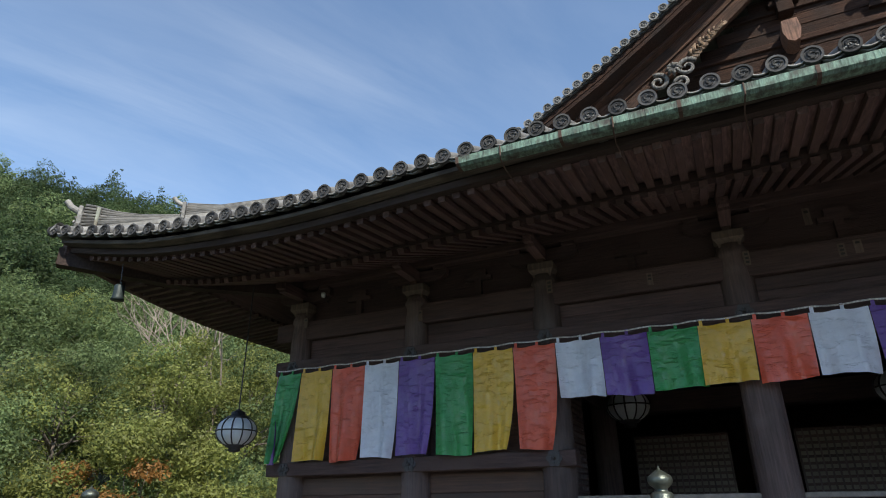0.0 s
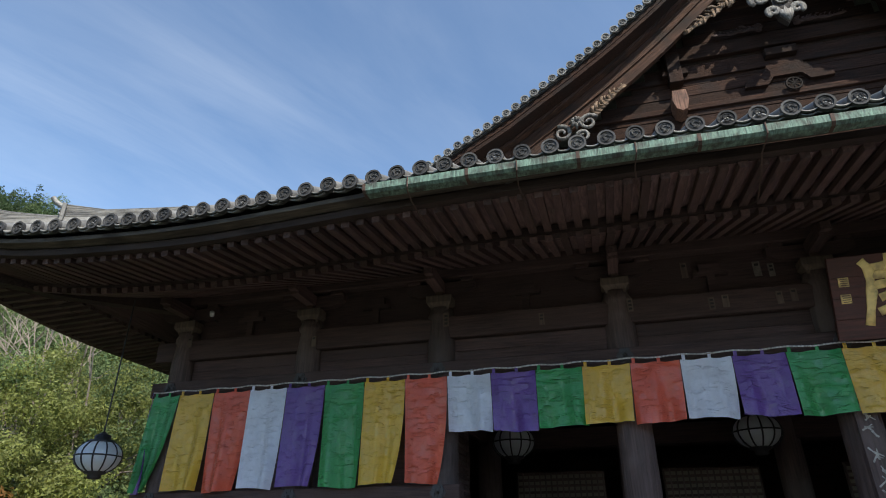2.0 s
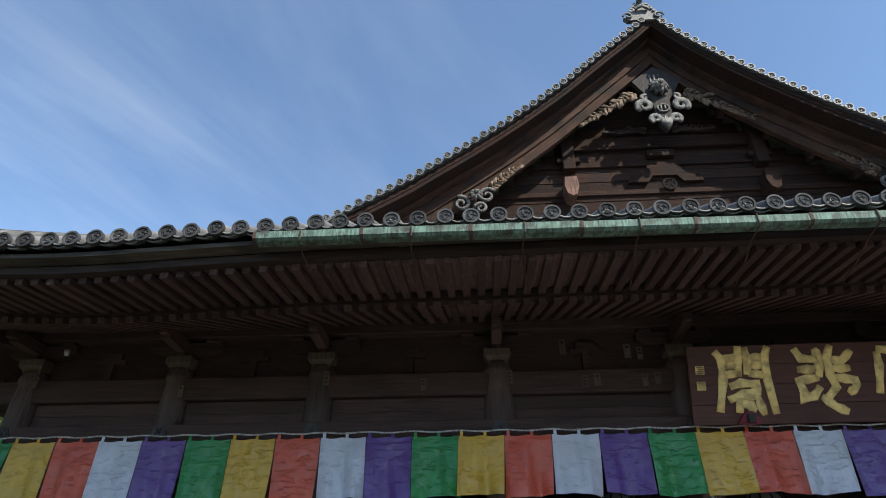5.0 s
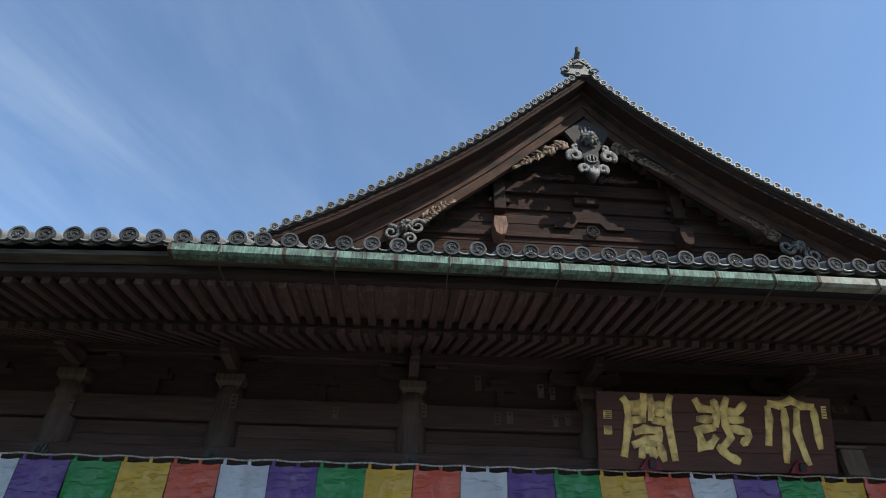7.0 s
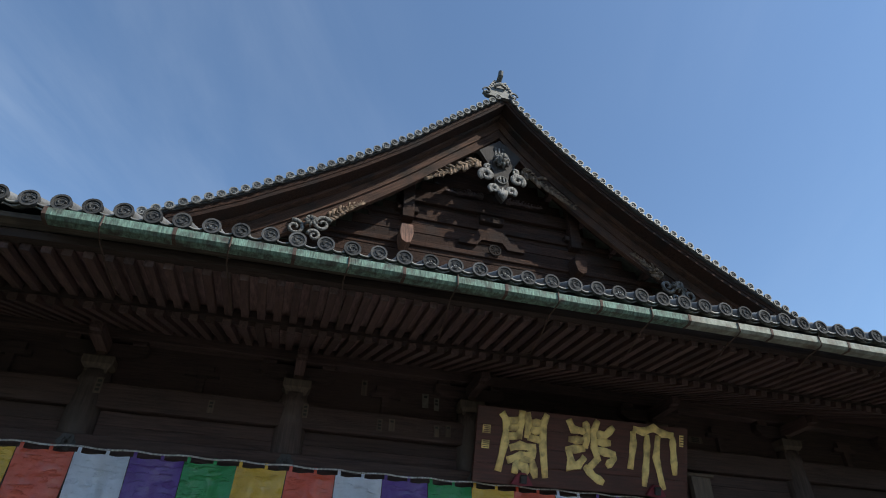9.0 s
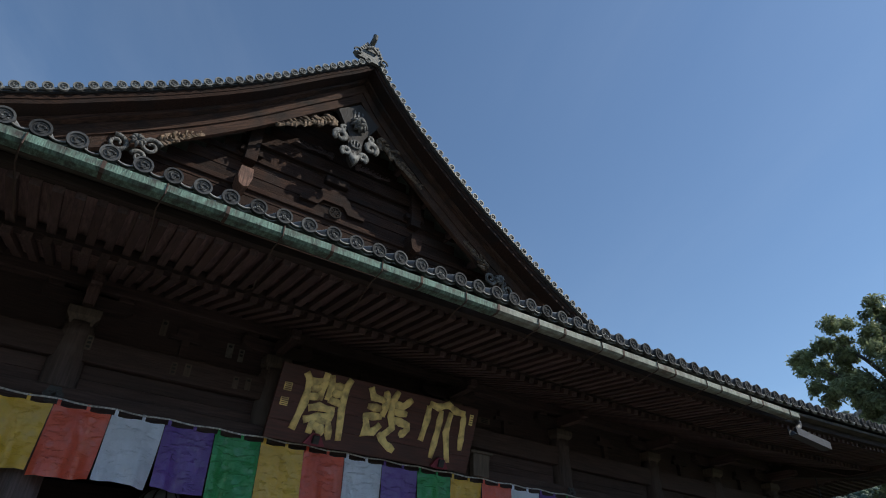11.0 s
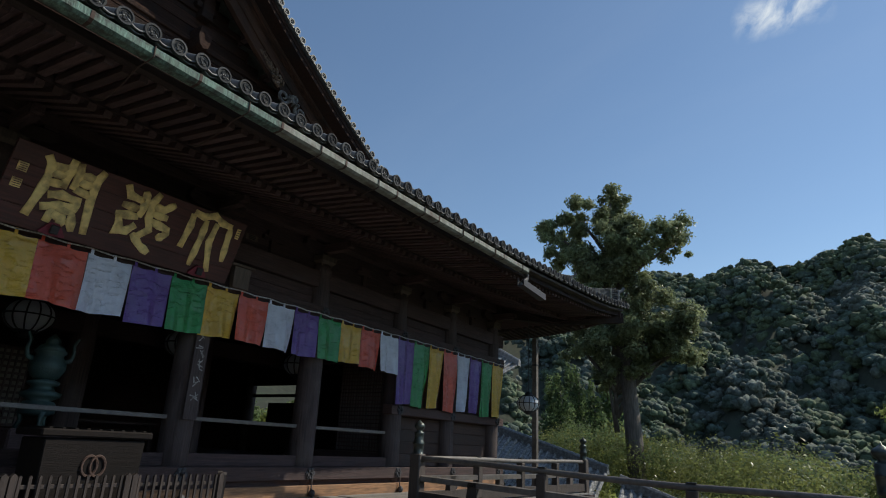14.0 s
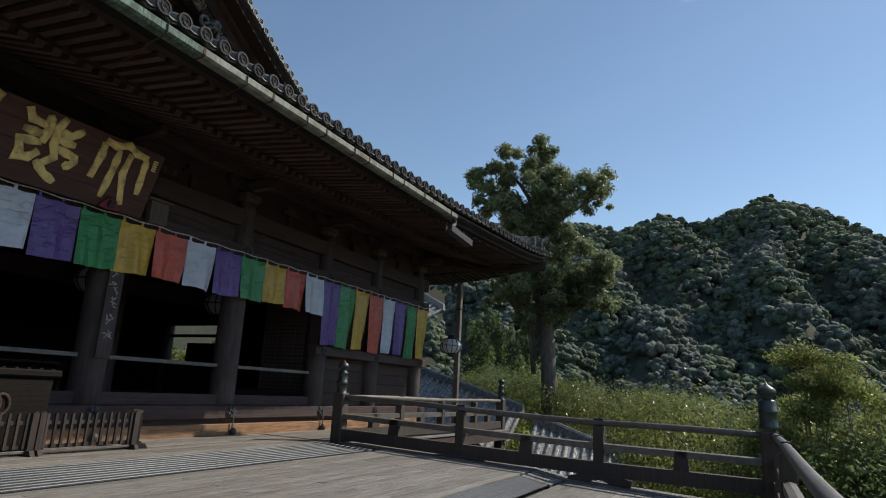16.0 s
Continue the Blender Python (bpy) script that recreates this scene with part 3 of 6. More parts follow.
# closed outer bays: boarded below the lower beam, a dark wall behind the long banners
PLANK = mesh_of(box(1, 0.03, 0.29, 0.006), RED_WOOD)
for side in (-1, 1):
    lo, hi = sorted((side * 7.68, side * 12.74))
    beam("bay_wall", (lo, 0.30, 0.62), (hi, 0.38, 3.75))
    for a, b in zip(COLUMNS, COLUMNS[1:]):
        if lo - 0.01 <= a and b <= hi + 0.01:
            for k in range(4):
                part("plank", PLANK, hall, Matrix.Translation(((a + b) / 2, 0.285, 0.80 + 0.30 * k)) @ Matrix.Diagonal((b - a - 0.4, 1, 1, 1)))
    # the side wall of the closed bays, with a lattice shutter towards the open middle
    wx = side * 7.68
    beam("inner_wall", (wx - 0.05, 0.5, 0.62), (wx + 0.05, 3.9, 0.95))
    beam("inner_wall", (wx - 0.05, 0.5, 3.2), (wx + 0.05, 3.9, 4.2))
    lattice = part("lattice_shutter", raw_mesh(*box_data((-0.015, 0.5, 0.95), (0.015, 2.0, 3.2)), PLASTER), hall, pose(wx, 0, 0), "square wooden lattice backed with paper")
    for k in range(17):
        part("slat", UNIT_Z, lattice, bar_between((-side * 0.03, 0.52 + k * 0.0925, 0.95), (-side * 0.03, 0.52 + k * 0.0925, 3.2), 0.03, 0.03))
    for k in range(24):
        part("slat", UNIT_Y, lattice, bar_between((-side * 0.035, 0.5, 0.98 + k * 0.096), (-side * 0.035, 2.0, 0.98 + k * 0.096), 0.03, 0.03))
    # outer side walls with an opening near the back on the east
    ox = side * 12.74
    if side < 0:
        beam("side_wall", (ox - 0.06, 0.3, 0.3), (ox + 0.06, 16.0, 6.6))
    else:
        beam("side_wall", (ox - 0.06, 0.3, 0.3), (ox + 0.06, 8.75, 6.6))
        beam("side_wall", (ox - 0.06, 11.85, 0.3), (ox + 0.06, 16.0, 6.6))
        beam("side_wall", (ox - 0.06, 8.75, 0.3), (ox + 0.06, 11.85, 1.72))
        beam("side_wall", (ox - 0.06, 8.75, 3.25), (ox + 0.06, 11.85, 6.6))
        beam("window_bar", (ox - 0.04, 8.75, 2.78), (ox + 0.04, 11.85, 2.90))
        beam("window_panel", (ox - 0.03, 8.75, 1.72), (ox + 0.03, 10.75, 2.55))
    for y in (4.0, 8.0, 12.0):
        part("column", COLUMN, hall, pose(ox, y, 0.12))
    beam("long_beam", (ox - 0.15 if side < 0 else ox - 0.15, 0.4, 3.73), (ox + 0.15, 16.0, 3.99))

# inside: raised floor, ceiling, inner columns, lattice screens
floor_in = tagged(part("hall_floor", box(25.4, 15.6, 0.06), None, pose(0, 8.2, 0.60), mat=OLD_WOOD_Y), "dark worn wooden floor inside the hall", "floor", kind="structure")
ceiling_in = tagged(part("hall_ceiling", box(25.3, 15.4, 0.06), None, pose(0, 8.25, 4.45), mat=OLD_WOOD), "dark boarded ceiling inside the hall", "ceiling", kind="structure")
beam("back_wall", (-12.7, 15.9, 0.3), (12.7, 16.0, 6.5))
for x in COLUMNS[2:7]:
    part("column", COLUMN, hall, pose(x, 4.2, 0.0))
beam("inner_beam", (-7.7, 4.0, 3.1), (12.7, 4.4, 3.5))
beam("screen_wall", (-7.6, 4.3, 0.62), (1.6, 4.36, 1.1))
LATTICE_BACK = raw_mesh(*box_data((-0.9, 0, 0), (0.9, 0.03, 1.5)), PLASTER)
for a, b in list(zip(COLUMNS[2:6], COLUMNS[3:6])):
    c = (a + b) / 2
    screen = part("lattice_screen", LATTICE_BACK, hall, pose(c, 4.25, 1.15), "dark lattice screen")
    for k in range(16):
        part("slat", UNIT_Z, screen, bar_between((-0.88 + k * 0.117, -0.015, 0), (-0.88 + k * 0.117, -0.015, 1.5), 0.05, 0.03))
    for k in range(13):
        part("slat", UNIT_X, screen, bar_between((-0.9, -0.02, 0.03 + k * 0.12), (0.9, -0.02, 0.03 + k * 0.12), 0.03, 0.05))

# ---- roof ----
roof = part("roof", raw_mesh([(0, 0, 8), (0.01, 0, 8), (0, 0.01, 8)], [(0, 1, 2)], TILE), hall, label="grey tiled hip-and-gable roof")


verts, faces = [], []
NX, ND = 96, 12
for j in range(ND + 1):
    d = 6.6 * j / ND
    for i in range(NX + 1):
        half = EAVE_X - d
        x = -half + 2 * half * i / NX
        lift = eave_z(x * EAVE_X / half) - 5.47
        verts.append((x, EAVE_Y + d, 5.39 + lift * max(0, 1 - d / 5) + climb(d)))
for j in range(ND):
    for i in range(NX):
        k = j * (NX + 1) + i
        faces.append((k, k + 1, k + NX + 2, k + NX + 1))
part("front_slope", raw_mesh(verts, faces, TILE, True), roof)
for side in (-1, 1):
    verts, faces = [], []
    for j in range(41):
        s = (j / 40) ** 1.5
        for i in range(15):
            d = i * 0.5
            y = EAVE_Y + d + s * (21.6 - d)
            lift = side_eave_z(EAVE_Y + s * 21.6, side) - 5.47
            verts.append((side * (EAVE_X - d), y, 5.385 + lift * max(0, 1 - d / 5) + climb(d)))
    for j in range(40):
        for i in range(14):
            k = j * 15 + i
            faces.append((k, k + 1, k + 16, k + 15))
    part("side_slope", raw_mesh(verts, faces, TILE, True), roof)
    verts, faces = [], []
    xs = np.linspace(0, 10.2, 30)
    for y in (1.95, 20.0):
        for x in xs:
            verts.append((side * x, y, verge_z(side * x) - 0.10))
    for i in range(29):
        faces.append((i, i + 1, i + 31, i + 30))
    part("upper_slope", raw_mesh(verts, faces, TILE, True), roof)

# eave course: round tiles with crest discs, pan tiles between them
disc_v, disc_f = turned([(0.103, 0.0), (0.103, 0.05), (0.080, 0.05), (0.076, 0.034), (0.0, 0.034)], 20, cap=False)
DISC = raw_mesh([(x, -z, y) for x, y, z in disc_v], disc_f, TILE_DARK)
swirl = []
for k in range(3):
    a0 = k * 2 * math.pi / 3
    swirl.append(tube_data([(0.045 * (1 - 0.55 * s) * math.cos(a0 + 2.2 * s), -0.037, 0.045 * (1 - 0.55 * s) * math.sin(a0 + 2.2 * s)) for s in (0, 0.3, 0.6, 1)], [0.016, 0.013, 0.009, 0.004], 6))
swirl.append(tube_data([(0.061 * math.cos(a), -0.036, 0.061 * math.sin(a)) for a in np.linspace(0, 2 * math.pi, 16)], 0.005, 4, False))
SWIRL = raw_mesh(*merge(*swirl), TILE_DARK)


def rib(length, slope, r=0.088):
    v, f = [], []
    n = 6
    for j in range(n + 1):
        d = length * j / n
        for k in range(9):
            a = math.pi * (k / 8) * 1.24 - 0.12 * math.pi
            v.append((r * math.cos(a), d, r * math.sin(a) + climb(d) * slope))
    for j in range(n):
        for k in range(8):
            q = j * 9 + k
            f.append((q, q + 1, q + 10, q + 9))
    return v, f


RIB = raw_mesh(*rib(2.4, 1.0), TILE, True)
LIP_ROW = [(x, 0.02 - 0.085 * math.cos(x / 0.155 * math.pi / 2)) for x in np.linspace(-0.155, 0.155, 9)]
# pan lips use the lighter TILE for the light along their edges
PAN_LIP = raw_mesh(*merge(*[([(x, y, z - dz) for y, dz in ((-0.05 + 0.03 * c, 0.028 * c), (-0.05 + 0.03 * c, 0.028 * c + 0.022), (0.14, 0.028 * c - 0.07), (0.14, 0.028 * c - 0.05)) for x, z in LIP_ROW],
                             [f for i in range(8) for f in ((i, i + 9, i + 10, i + 1), (i, i + 1, i + 19, i + 18), (i + 9, i + 27, i + 28, i + 10))]) for c in (0, 1)]), TILE, True)
PITCH = 0.322
TILE_NO = [-19, -18, -12, -8, 0, 10, 20, 33, 78]
TILE_AT = [-15.50, -15.20, -13.06, -11.72, -9.378, -6.341, -3.153, 1.034, 15.52]      # hand-laid: the spacing wanders
rng = random.Random(4)
for k in range(-19, 79):
    x = float(np.interp(k, TILE_NO, TILE_AT))
    z = eave_z(x)
    tilt = math.degrees(math.atan(eave_z(x + 0.2) - eave_z(x - 0.2)) / 0.4 * 0.4)
    jig = rng.uniform(-0.006, 0.006)
    place = pose(x + jig, EAVE_Y - 0.02 + rng.uniform(-0.01, 0.01), z + jig, 0, -tilt, 0)
    tile = part("round_eave_tile", DISC, roof, place)
    part("crest", SWIRL, tile)
    room = EAVE_X - abs(x)
    part("tile_rib", RIB if room > 2.4 else raw_mesh(*rib(max(0.16, room - 0.12), 0.9), TILE, True), tile)
    if k < 78:
        xm = (x + float(np.interp(k + 1, TILE_NO, TILE_AT))) / 2
        lip = part("pan_tile", PAN_LIP, roof, pose(xm, EAVE_Y, eave_z(xm) + 0.0, 0, -tilt, 0))
# eave boards under the tiles
path = [(x, EAVE_Y + 0.10, eave_z(x)) for x in np.linspace(-15.4, 15.4, 90)]
part("eave_board", raw_mesh(*swept(path, [(0.05, -0.14), (0.05, -0.20), (-0.10, -0.23), (-0.10, -0.14)]), WORN_EDGE), roof)
part("eave_fascia", raw_mesh(*swept([(x, y + 0.14, z) for x, y, z in path], [(0.02, -0.23), (0.02, -0.33), (-0.12, -0.33), (-0.12, -0.23)]), EAVE_WOOD), roof)
for side in (-1, 1):
    path = [(side * (EAVE_X - 0.12), y, side_eave_z(y, side)) for y in np.linspace(-3.25, 16, 40)]
    part("eave_board", raw_mesh(*swept(path, [(0.06, -0.10), (0.06, -0.40), (-0.06, -0.40), (-0.06, -0.10)]), OLD_WOOD_Y), roof)
    for k in range(20):
        y = -3.4 + k * PITCH
        tile = part("round_eave_tile", DISC, roof, pose(side * (EAVE_X + 0.05), y, side_eave_z(y, side), 0, 0, 90 * side))
        room = y - EAVE_Y
        part("tile_rib", RIB if room > 2.4 else raw_mesh(*rib(max(0.14, room - 0.14), 0.9), TILE, True), tile)

# soffit boards above the rafters, two tiers of rafters, the middle rail


def lift(x):
    return eave_z(x) - 5.47


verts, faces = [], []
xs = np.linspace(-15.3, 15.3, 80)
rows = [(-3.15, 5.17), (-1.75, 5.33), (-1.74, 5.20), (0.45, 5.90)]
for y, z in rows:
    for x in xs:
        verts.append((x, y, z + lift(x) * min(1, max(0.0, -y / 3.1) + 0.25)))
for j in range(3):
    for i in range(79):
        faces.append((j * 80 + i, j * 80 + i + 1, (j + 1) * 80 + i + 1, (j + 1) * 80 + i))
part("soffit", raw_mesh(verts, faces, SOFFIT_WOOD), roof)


def rafter_z(x, y, z):
    return z + lift(x) * min(1, max(0.0, -y / 3.1) + 0.25)


STEP = 0.207
n_raf = int(15.0 / STEP)
for k in range(-n_raf, n_raf + 1):
    x = k * STEP
    hip = max(0.0, abs(x) - 12.7)
    y0 = 0.3 - 0.3 * (hip > 0) - hip * 1.03
    if y0 > -1.75:
        part("rafter", UNIT_Y, roof, bar_between((x, y0, rafter_z(x, y0, 5.80 + (y0 - 0.3) * 0.318)), (x, -1.90, rafter_z(x, -1.9, 5.08)), 0.105, 0.09))
    y1 = min(-1.45, y0)
    if y1 > -3.0:
        part("rafter", UNIT_Y, roof, bar_between((x, y1, rafter_z(x, y1, 5.28)), (x, -3.06, rafter_z(x, -3.06, 5.10)), 0.10, 0.08))
path = [(x, -1.80, rafter_z(x, -1.80, 5.19)) for x in np.linspace(-14.4, 14.4, 70)]
part("rafter_rail", raw_mesh(*swept(path, [(0.06, -0.03), (0.06, 0.11), (-0.10, 0.11), (-0.10, -0.03)]), OLD_WOOD), roof)
for side in (-1, 1):
    hipz = eave_z(side * 15.3)
    part("hip_rafter", raw_mesh(*swept([(side * 12.74, 0.27, 5.62), (side * 14.2, -1.55, 5.38 + 0.25 * (hipz - 5.47)), (side * 15.55, -3.25, hipz - 0.30)],
                                       [(0.11, -0.26), (0.11, 0.06), (-0.11, 0.06), (-0.11, -0.26)]), EAVE_WOOD), roof)
    verts, faces = [], []
    ys = np.linspace(-3.2, 16, 60)
    for x, z, c in ((15.25, 5.15, 1.0), (13.9, 5.22, 0.5), (12.6, 5.88, 0.1)):
        for y in ys:
            y = max(y, -3.2 + (15.25 - x) * 1.3)
            verts.append((side * x, y, z + (side_eave_z(y, side) - 5.5) * c))
    for j in range(2):
        for i in range(59):
            faces.append((j * 60 + i, j * 60 + i + 1, (j + 1) * 60 + i + 1, (j + 1) * 60 + i))
    part("soffit", raw_mesh(verts, faces, OLD_WOOD_Y), roof)
    for k in range(52):
        y = -3.0 + k * STEP
        up = side_eave_z(y, side) - 5.5
        x0 = 12.74 if y > 0.1 else 12.74 - (y - 0.1)
        if x0 < 14.3:
            part("rafter", UNIT_X, roof, bar_between((side * x0, y, 5.76 - (x0 - 12.74) * 0.32), (side * 14.45, y, 5.17 + up * 0.7), 0.105, 0.125))
        x1 = max(14.0, x0)
        if x1 < 15.0:
            part("rafter", UNIT_X, roof, bar_between((side * x1, y, 5.20 + up * 0.6), (side * 15.32, y, 5.13 + up), 0.095, 0.115))
    part("rafter_rail", raw_mesh(*swept([(side * 14.35, y, 5.27 + 0.7 * (side_eave_z(y, side) - 5.5)) for y in np.linspace(-2.4, 14, 30)],
                                        [(0.05, -0.02), (0.05, 0.1), (-0.05, 0.1), (-0.05, -0.02)]), OLD_WOOD_Y), roof)


def end_tile(parent, m, s=1.0):
    """A demon-faced ridge end as a plain shape: a shield with side curls and an upturned round tile."""
    shield = plate([(-0.26, 0), (-0.30, 0.10), (-0.20, 0.16), (-0.22, 0.36), (-0.12, 0.50), (0.12, 0.50), (0.22, 0.36), (0.20, 0.16), (0.30, 0.10), (0.26, 0)][::-1], 0.10)
    curls = []
    for q in (-1, 1):
        curls.append(tube_data([(q * (0.22 + 0.10 * r * math.cos(a)), -0.02, 0.10 + 0.10 * r * math.sin(a)) for a, r in [(t * 0.55, 1 - t * 0.07) for t in range(12)]], 0.022, 6))
    horn = tube_data([(0, 0.12, 0.50), (0, -0.05, 0.55), (0, -0.22, 0.64), (0, -0.34, 0.78)], [0.085, 0.085, 0.08, 0.075], 12)
    brow = tube_data([(-0.15, -0.03, 0.32), (-0.06, -0.06, 0.36), (0.06, -0.06, 0.36), (0.15, -0.03, 0.32)], 0.03, 6)
    ob = part("ridge_end_tile", raw_mesh(*merge(shield, *curls, horn, brow), TILE), parent, m @ Matrix.Scale(s, 4), "grey ridge-end tile with an upturned horn")
    return ob


def ridge_stack(path, parent, courses=4, width=0.26):
    """A ridge of stacked flat courses with a round cover on top."""
    datas = []
    for c in range(courses):
        w = width / 2 - 0.012 * c + 0.02 * (c % 2)
        datas.append(swept(path, [(w, 0.062 * c), (w, 0.062 * c + 0.05), (-w, 0.062 * c + 0.05), (-w, 0.062 * c)]))
    top = 0.062 * courses
    datas.append(swept(path, [(0.085 * math.cos(a), top + 0.085 * math.sin(a)) for a in np.linspace(math.pi, 0, 7)]))
    ridge = part("ridge", raw_mesh(*datas[-1], TILE), parent, label="stacked grey ridge tiles")
    for data in datas[:-1]:
        part("ridge_course", raw_mesh(*data, TILE), ridge)
    return ridge


for side in (-1, 1):
    corner = eave_z(side * EAVE_X)

    def hip_at(d, up=0.0):
        """A place on the hip line, d metres in from the corner along x."""
        return (side * (EAVE_X - d), EAVE_Y + d, 5.39 + (corner - 5.47) * max(0.0, 1 - d / 5) + climb(d) + up)

    for d0, d1, ds, hs, n in ((0.26, 1.45, [0.1, 0.32, 0.62, 0.91, 1.3, 1.5], [0.60, 0.53, 0.33, 0.21, 0.12, 0.10], 8), (1.46, 6.2, [1.4, 1.64, 1.9, 3.0, 6.2], [0.36, 0.25, 0.20, 0.19, 0.19], 7)):
        ridge = part("hip_ridge", raw_mesh(*swept([hip_at(d, 0.0) for d in np.linspace(d0, d1, 8)], [(0.13, -0.06), (0.13, 0.03), (-0.13, 0.03), (-0.13, -0.06)]), TILE), roof, label="fan of stacked grey ridge tiles")
        for c in range(1, n + 1):
            t = c / n
            w = 0.12 - 0.006 * c if c < n else 0.07
            course = swept([hip_at(d, float(np.interp(d, ds, hs)) * t) for d in np.linspace(d0, d1, 12)], [(w, -0.030), (w + 0.012, -0.006), (w, 0.006), (-w, 0.006), (-w - 0.012, -0.006), (-w, -0.030)])
            part("ridge_course", raw_mesh(*course, TILE), ridge)
        turn = pose(0, 0, 0, 0, 0, 45 * side)
        part("end_slab", box(0.30, 0.07, 0.50 if d0 < 1 else 0.36, 0.01), ridge, Matrix.Translation(hip_at(d0 - 0.03, 0.24 if d0 < 1 else 0.16)) @ turn, mat=TILE)
        if d0 < 1:
            part("band", box(0.29, 0.06, 0.44, 0.01), ridge, Matrix.Translation(hip_at(0.43, 0.20)) @ turn, "weathered copper band", mat=COPPER_BROWN)
        end_tile(roof, Matrix.Translation(hip_at(d0 - 0.05, 0.03)) @ turn, 0.74 if d0 < 1 else 0.56)

# ---- front gable ----
gable = part("gable", raw_mesh(*box_data((-9.2, 3.32, 8.0), (9.2, 3.4, 9.0)), GABLE_WOOD), hall, label="tall timber gable with carved pendant")
GW = mesh_of(box(1, 0.05, 0.30, 0.008), GABLE_WOOD)
for k in range(22):
    z = 9.0 + k * 0.31
    half = float(np.interp(z + 0.9, VERGE_Z[::-1], VERGE_X[::-1]))
    if half > 0.3:
        part("wall_plank", GW, gable, Matrix.Translation((0, 3.32 - 0.01 * (k % 2), z)) @ Matrix.Diagonal((2 * half, 1, 1, 1)))


def band(z0, z1, y0, y1, name, mat, label="", x_end=9.0):
    """A pair of rising bands that follow the verge, z0 and z1 below the tiles."""
    for side in (-1, 1):
        xs = np.linspace(0.0, x_end, 26)
        v, f = [], []
        for x in xs:
            a, b = verge_z(side * x) - z0(x), verge_z(side * x) - z1(x)
            v += [(side * x, y0, a), (side * x, y0, b), (side * x, y1, b), (side * x, y1, a)]
        for i in range(25):
            for k in range(4):
                f.append((4 * i + k, 4 * i + (k + 1) % 4, 4 * i + 4 + (k + 1) % 4, 4 * i + 4 + k))
        f += [(0, 1, 2, 3), (100, 103, 102, 101)]
        m = Matrix.Rotation(side * radians(39), 4, "Y")
        back = m.inverted()
        part(name, raw_mesh([back @ Vector(q) for q in v], f, mat), gable, m, label)


band(lambda x: -0.02, lambda x: 0.03, 1.785, 2.3, "verge_course", TILE)
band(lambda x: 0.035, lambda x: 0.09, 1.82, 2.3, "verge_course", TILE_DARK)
band(lambda x: 0.09, lambda x: 0.22, 1.88, 3.4, "verge_soffit", GABLE_WOOD)
band(lambda x: 0.20, lambda x: 0.34, 1.90, 2.7, "verge_layer", GABLE_WOOD)
band(lambda x: 0.34, lambda x: 0.44, 2.30, 2.7, "verge_layer", BARGE_WOOD)
band(lambda x: 0.40, lambda x: 0.78, 2.50, 2.64, "bargeboard", BARGE_WOOD, "weathered brown bargeboard with peeling grain")
band(lambda x: 0.76, lambda x: 1.12, 2.55, 2.69, "bargeboard", BARGE_WOOD)
# inner timbers under the gable overhang
for side in (-1, 1):
    for k in range(9):
        x = 0.8 + k * 0.95
        part("gable_purlin", UNIT_Y, gable, bar_between((side * x, 2.66, verge_z(side * x) - 0.55), (side * x, 3.45, verge_z(side * x) - 0.55), 0.16, 0.18))
beam("gable_beam", (-2.75, 3.17, 12.02), (2.5, 3.3, 12.42), gable, GABLE_WOOD)
beam("gable_beam", (-4.3, 3.22, 11.46), (4.0, 3.3, 11.62), gable, GABLE_WOOD)
beam("gable_beam", (-5.4, 3.22, 10.55), (5.2, 3.3, 10.70), gable, GABLE_WOOD)
for x in (-2.52, 2.40):
    beam("gable_strut", (x - 0.16, 3.02, 11.3), (x + 0.16, 3.29, 12.9), gable, GABLE_WOOD)
    beam("beam_cap", (x - 0.30, 3.08, 11.56), (x + 0.30, 3.29, 11.72), gable, GABLE_WOOD)
    end = plate([(-0.15, 0.26), (-0.18, -0.02), (-0.12, -0.25), (0.0, -0.33), (0.12, -0.28), (0.18, -0.02), (0.15, 0.26)][::-1], 0.5)
    part("beam_end", raw_mesh(*end, SPLIT_WOOD if x < 0 else GABLE_WOOD), gable, pose(x - 0.05, 2.82, 10.62), "split beam end with bare wood")
frog = plate([(-0.95, 0), (-0.90, 0.18), (-0.55, 0.25), (-0.38, 0.55), (0.38, 0.55), (0.55, 0.25), (0.90, 0.18), (0.95, 0), (0.45, 0.0), (0.30, 0.2), (-0.30, 0.2), (-0.45, 0.0)][::-1], 0.10)
part("frog_leg_strut", raw_mesh(*frog, GABLE_WOOD), gable, pose(-0.1, 3.19, 10.9))
beam("frog_cap", (-0.45, 3.12, 11.70), (0.25, 3.3, 11.92), gable, GABLE_WOOD)
wheel = [tube_data([(0.16 * math.cos(a), 0, 0.16 * math.sin(a)) for a in np.linspace(0, 2 * math.pi, 17)], 0.028, 6, False)]
for k in range(4):
    a = k * math.pi / 4
    wheel.append(tube_data([(-0.15 * math.cos(a), 0, -0.15 * math.sin(a)), (0.15 * math.cos(a), 0, 0.15 * math.sin(a))], 0.02, 6))
part("wheel_boss", raw_mesh(*merge(*wheel), CHEST_WOOD), gable, pose(-0.05, 3.15, 10.78), "iron wheel-shaped boss")

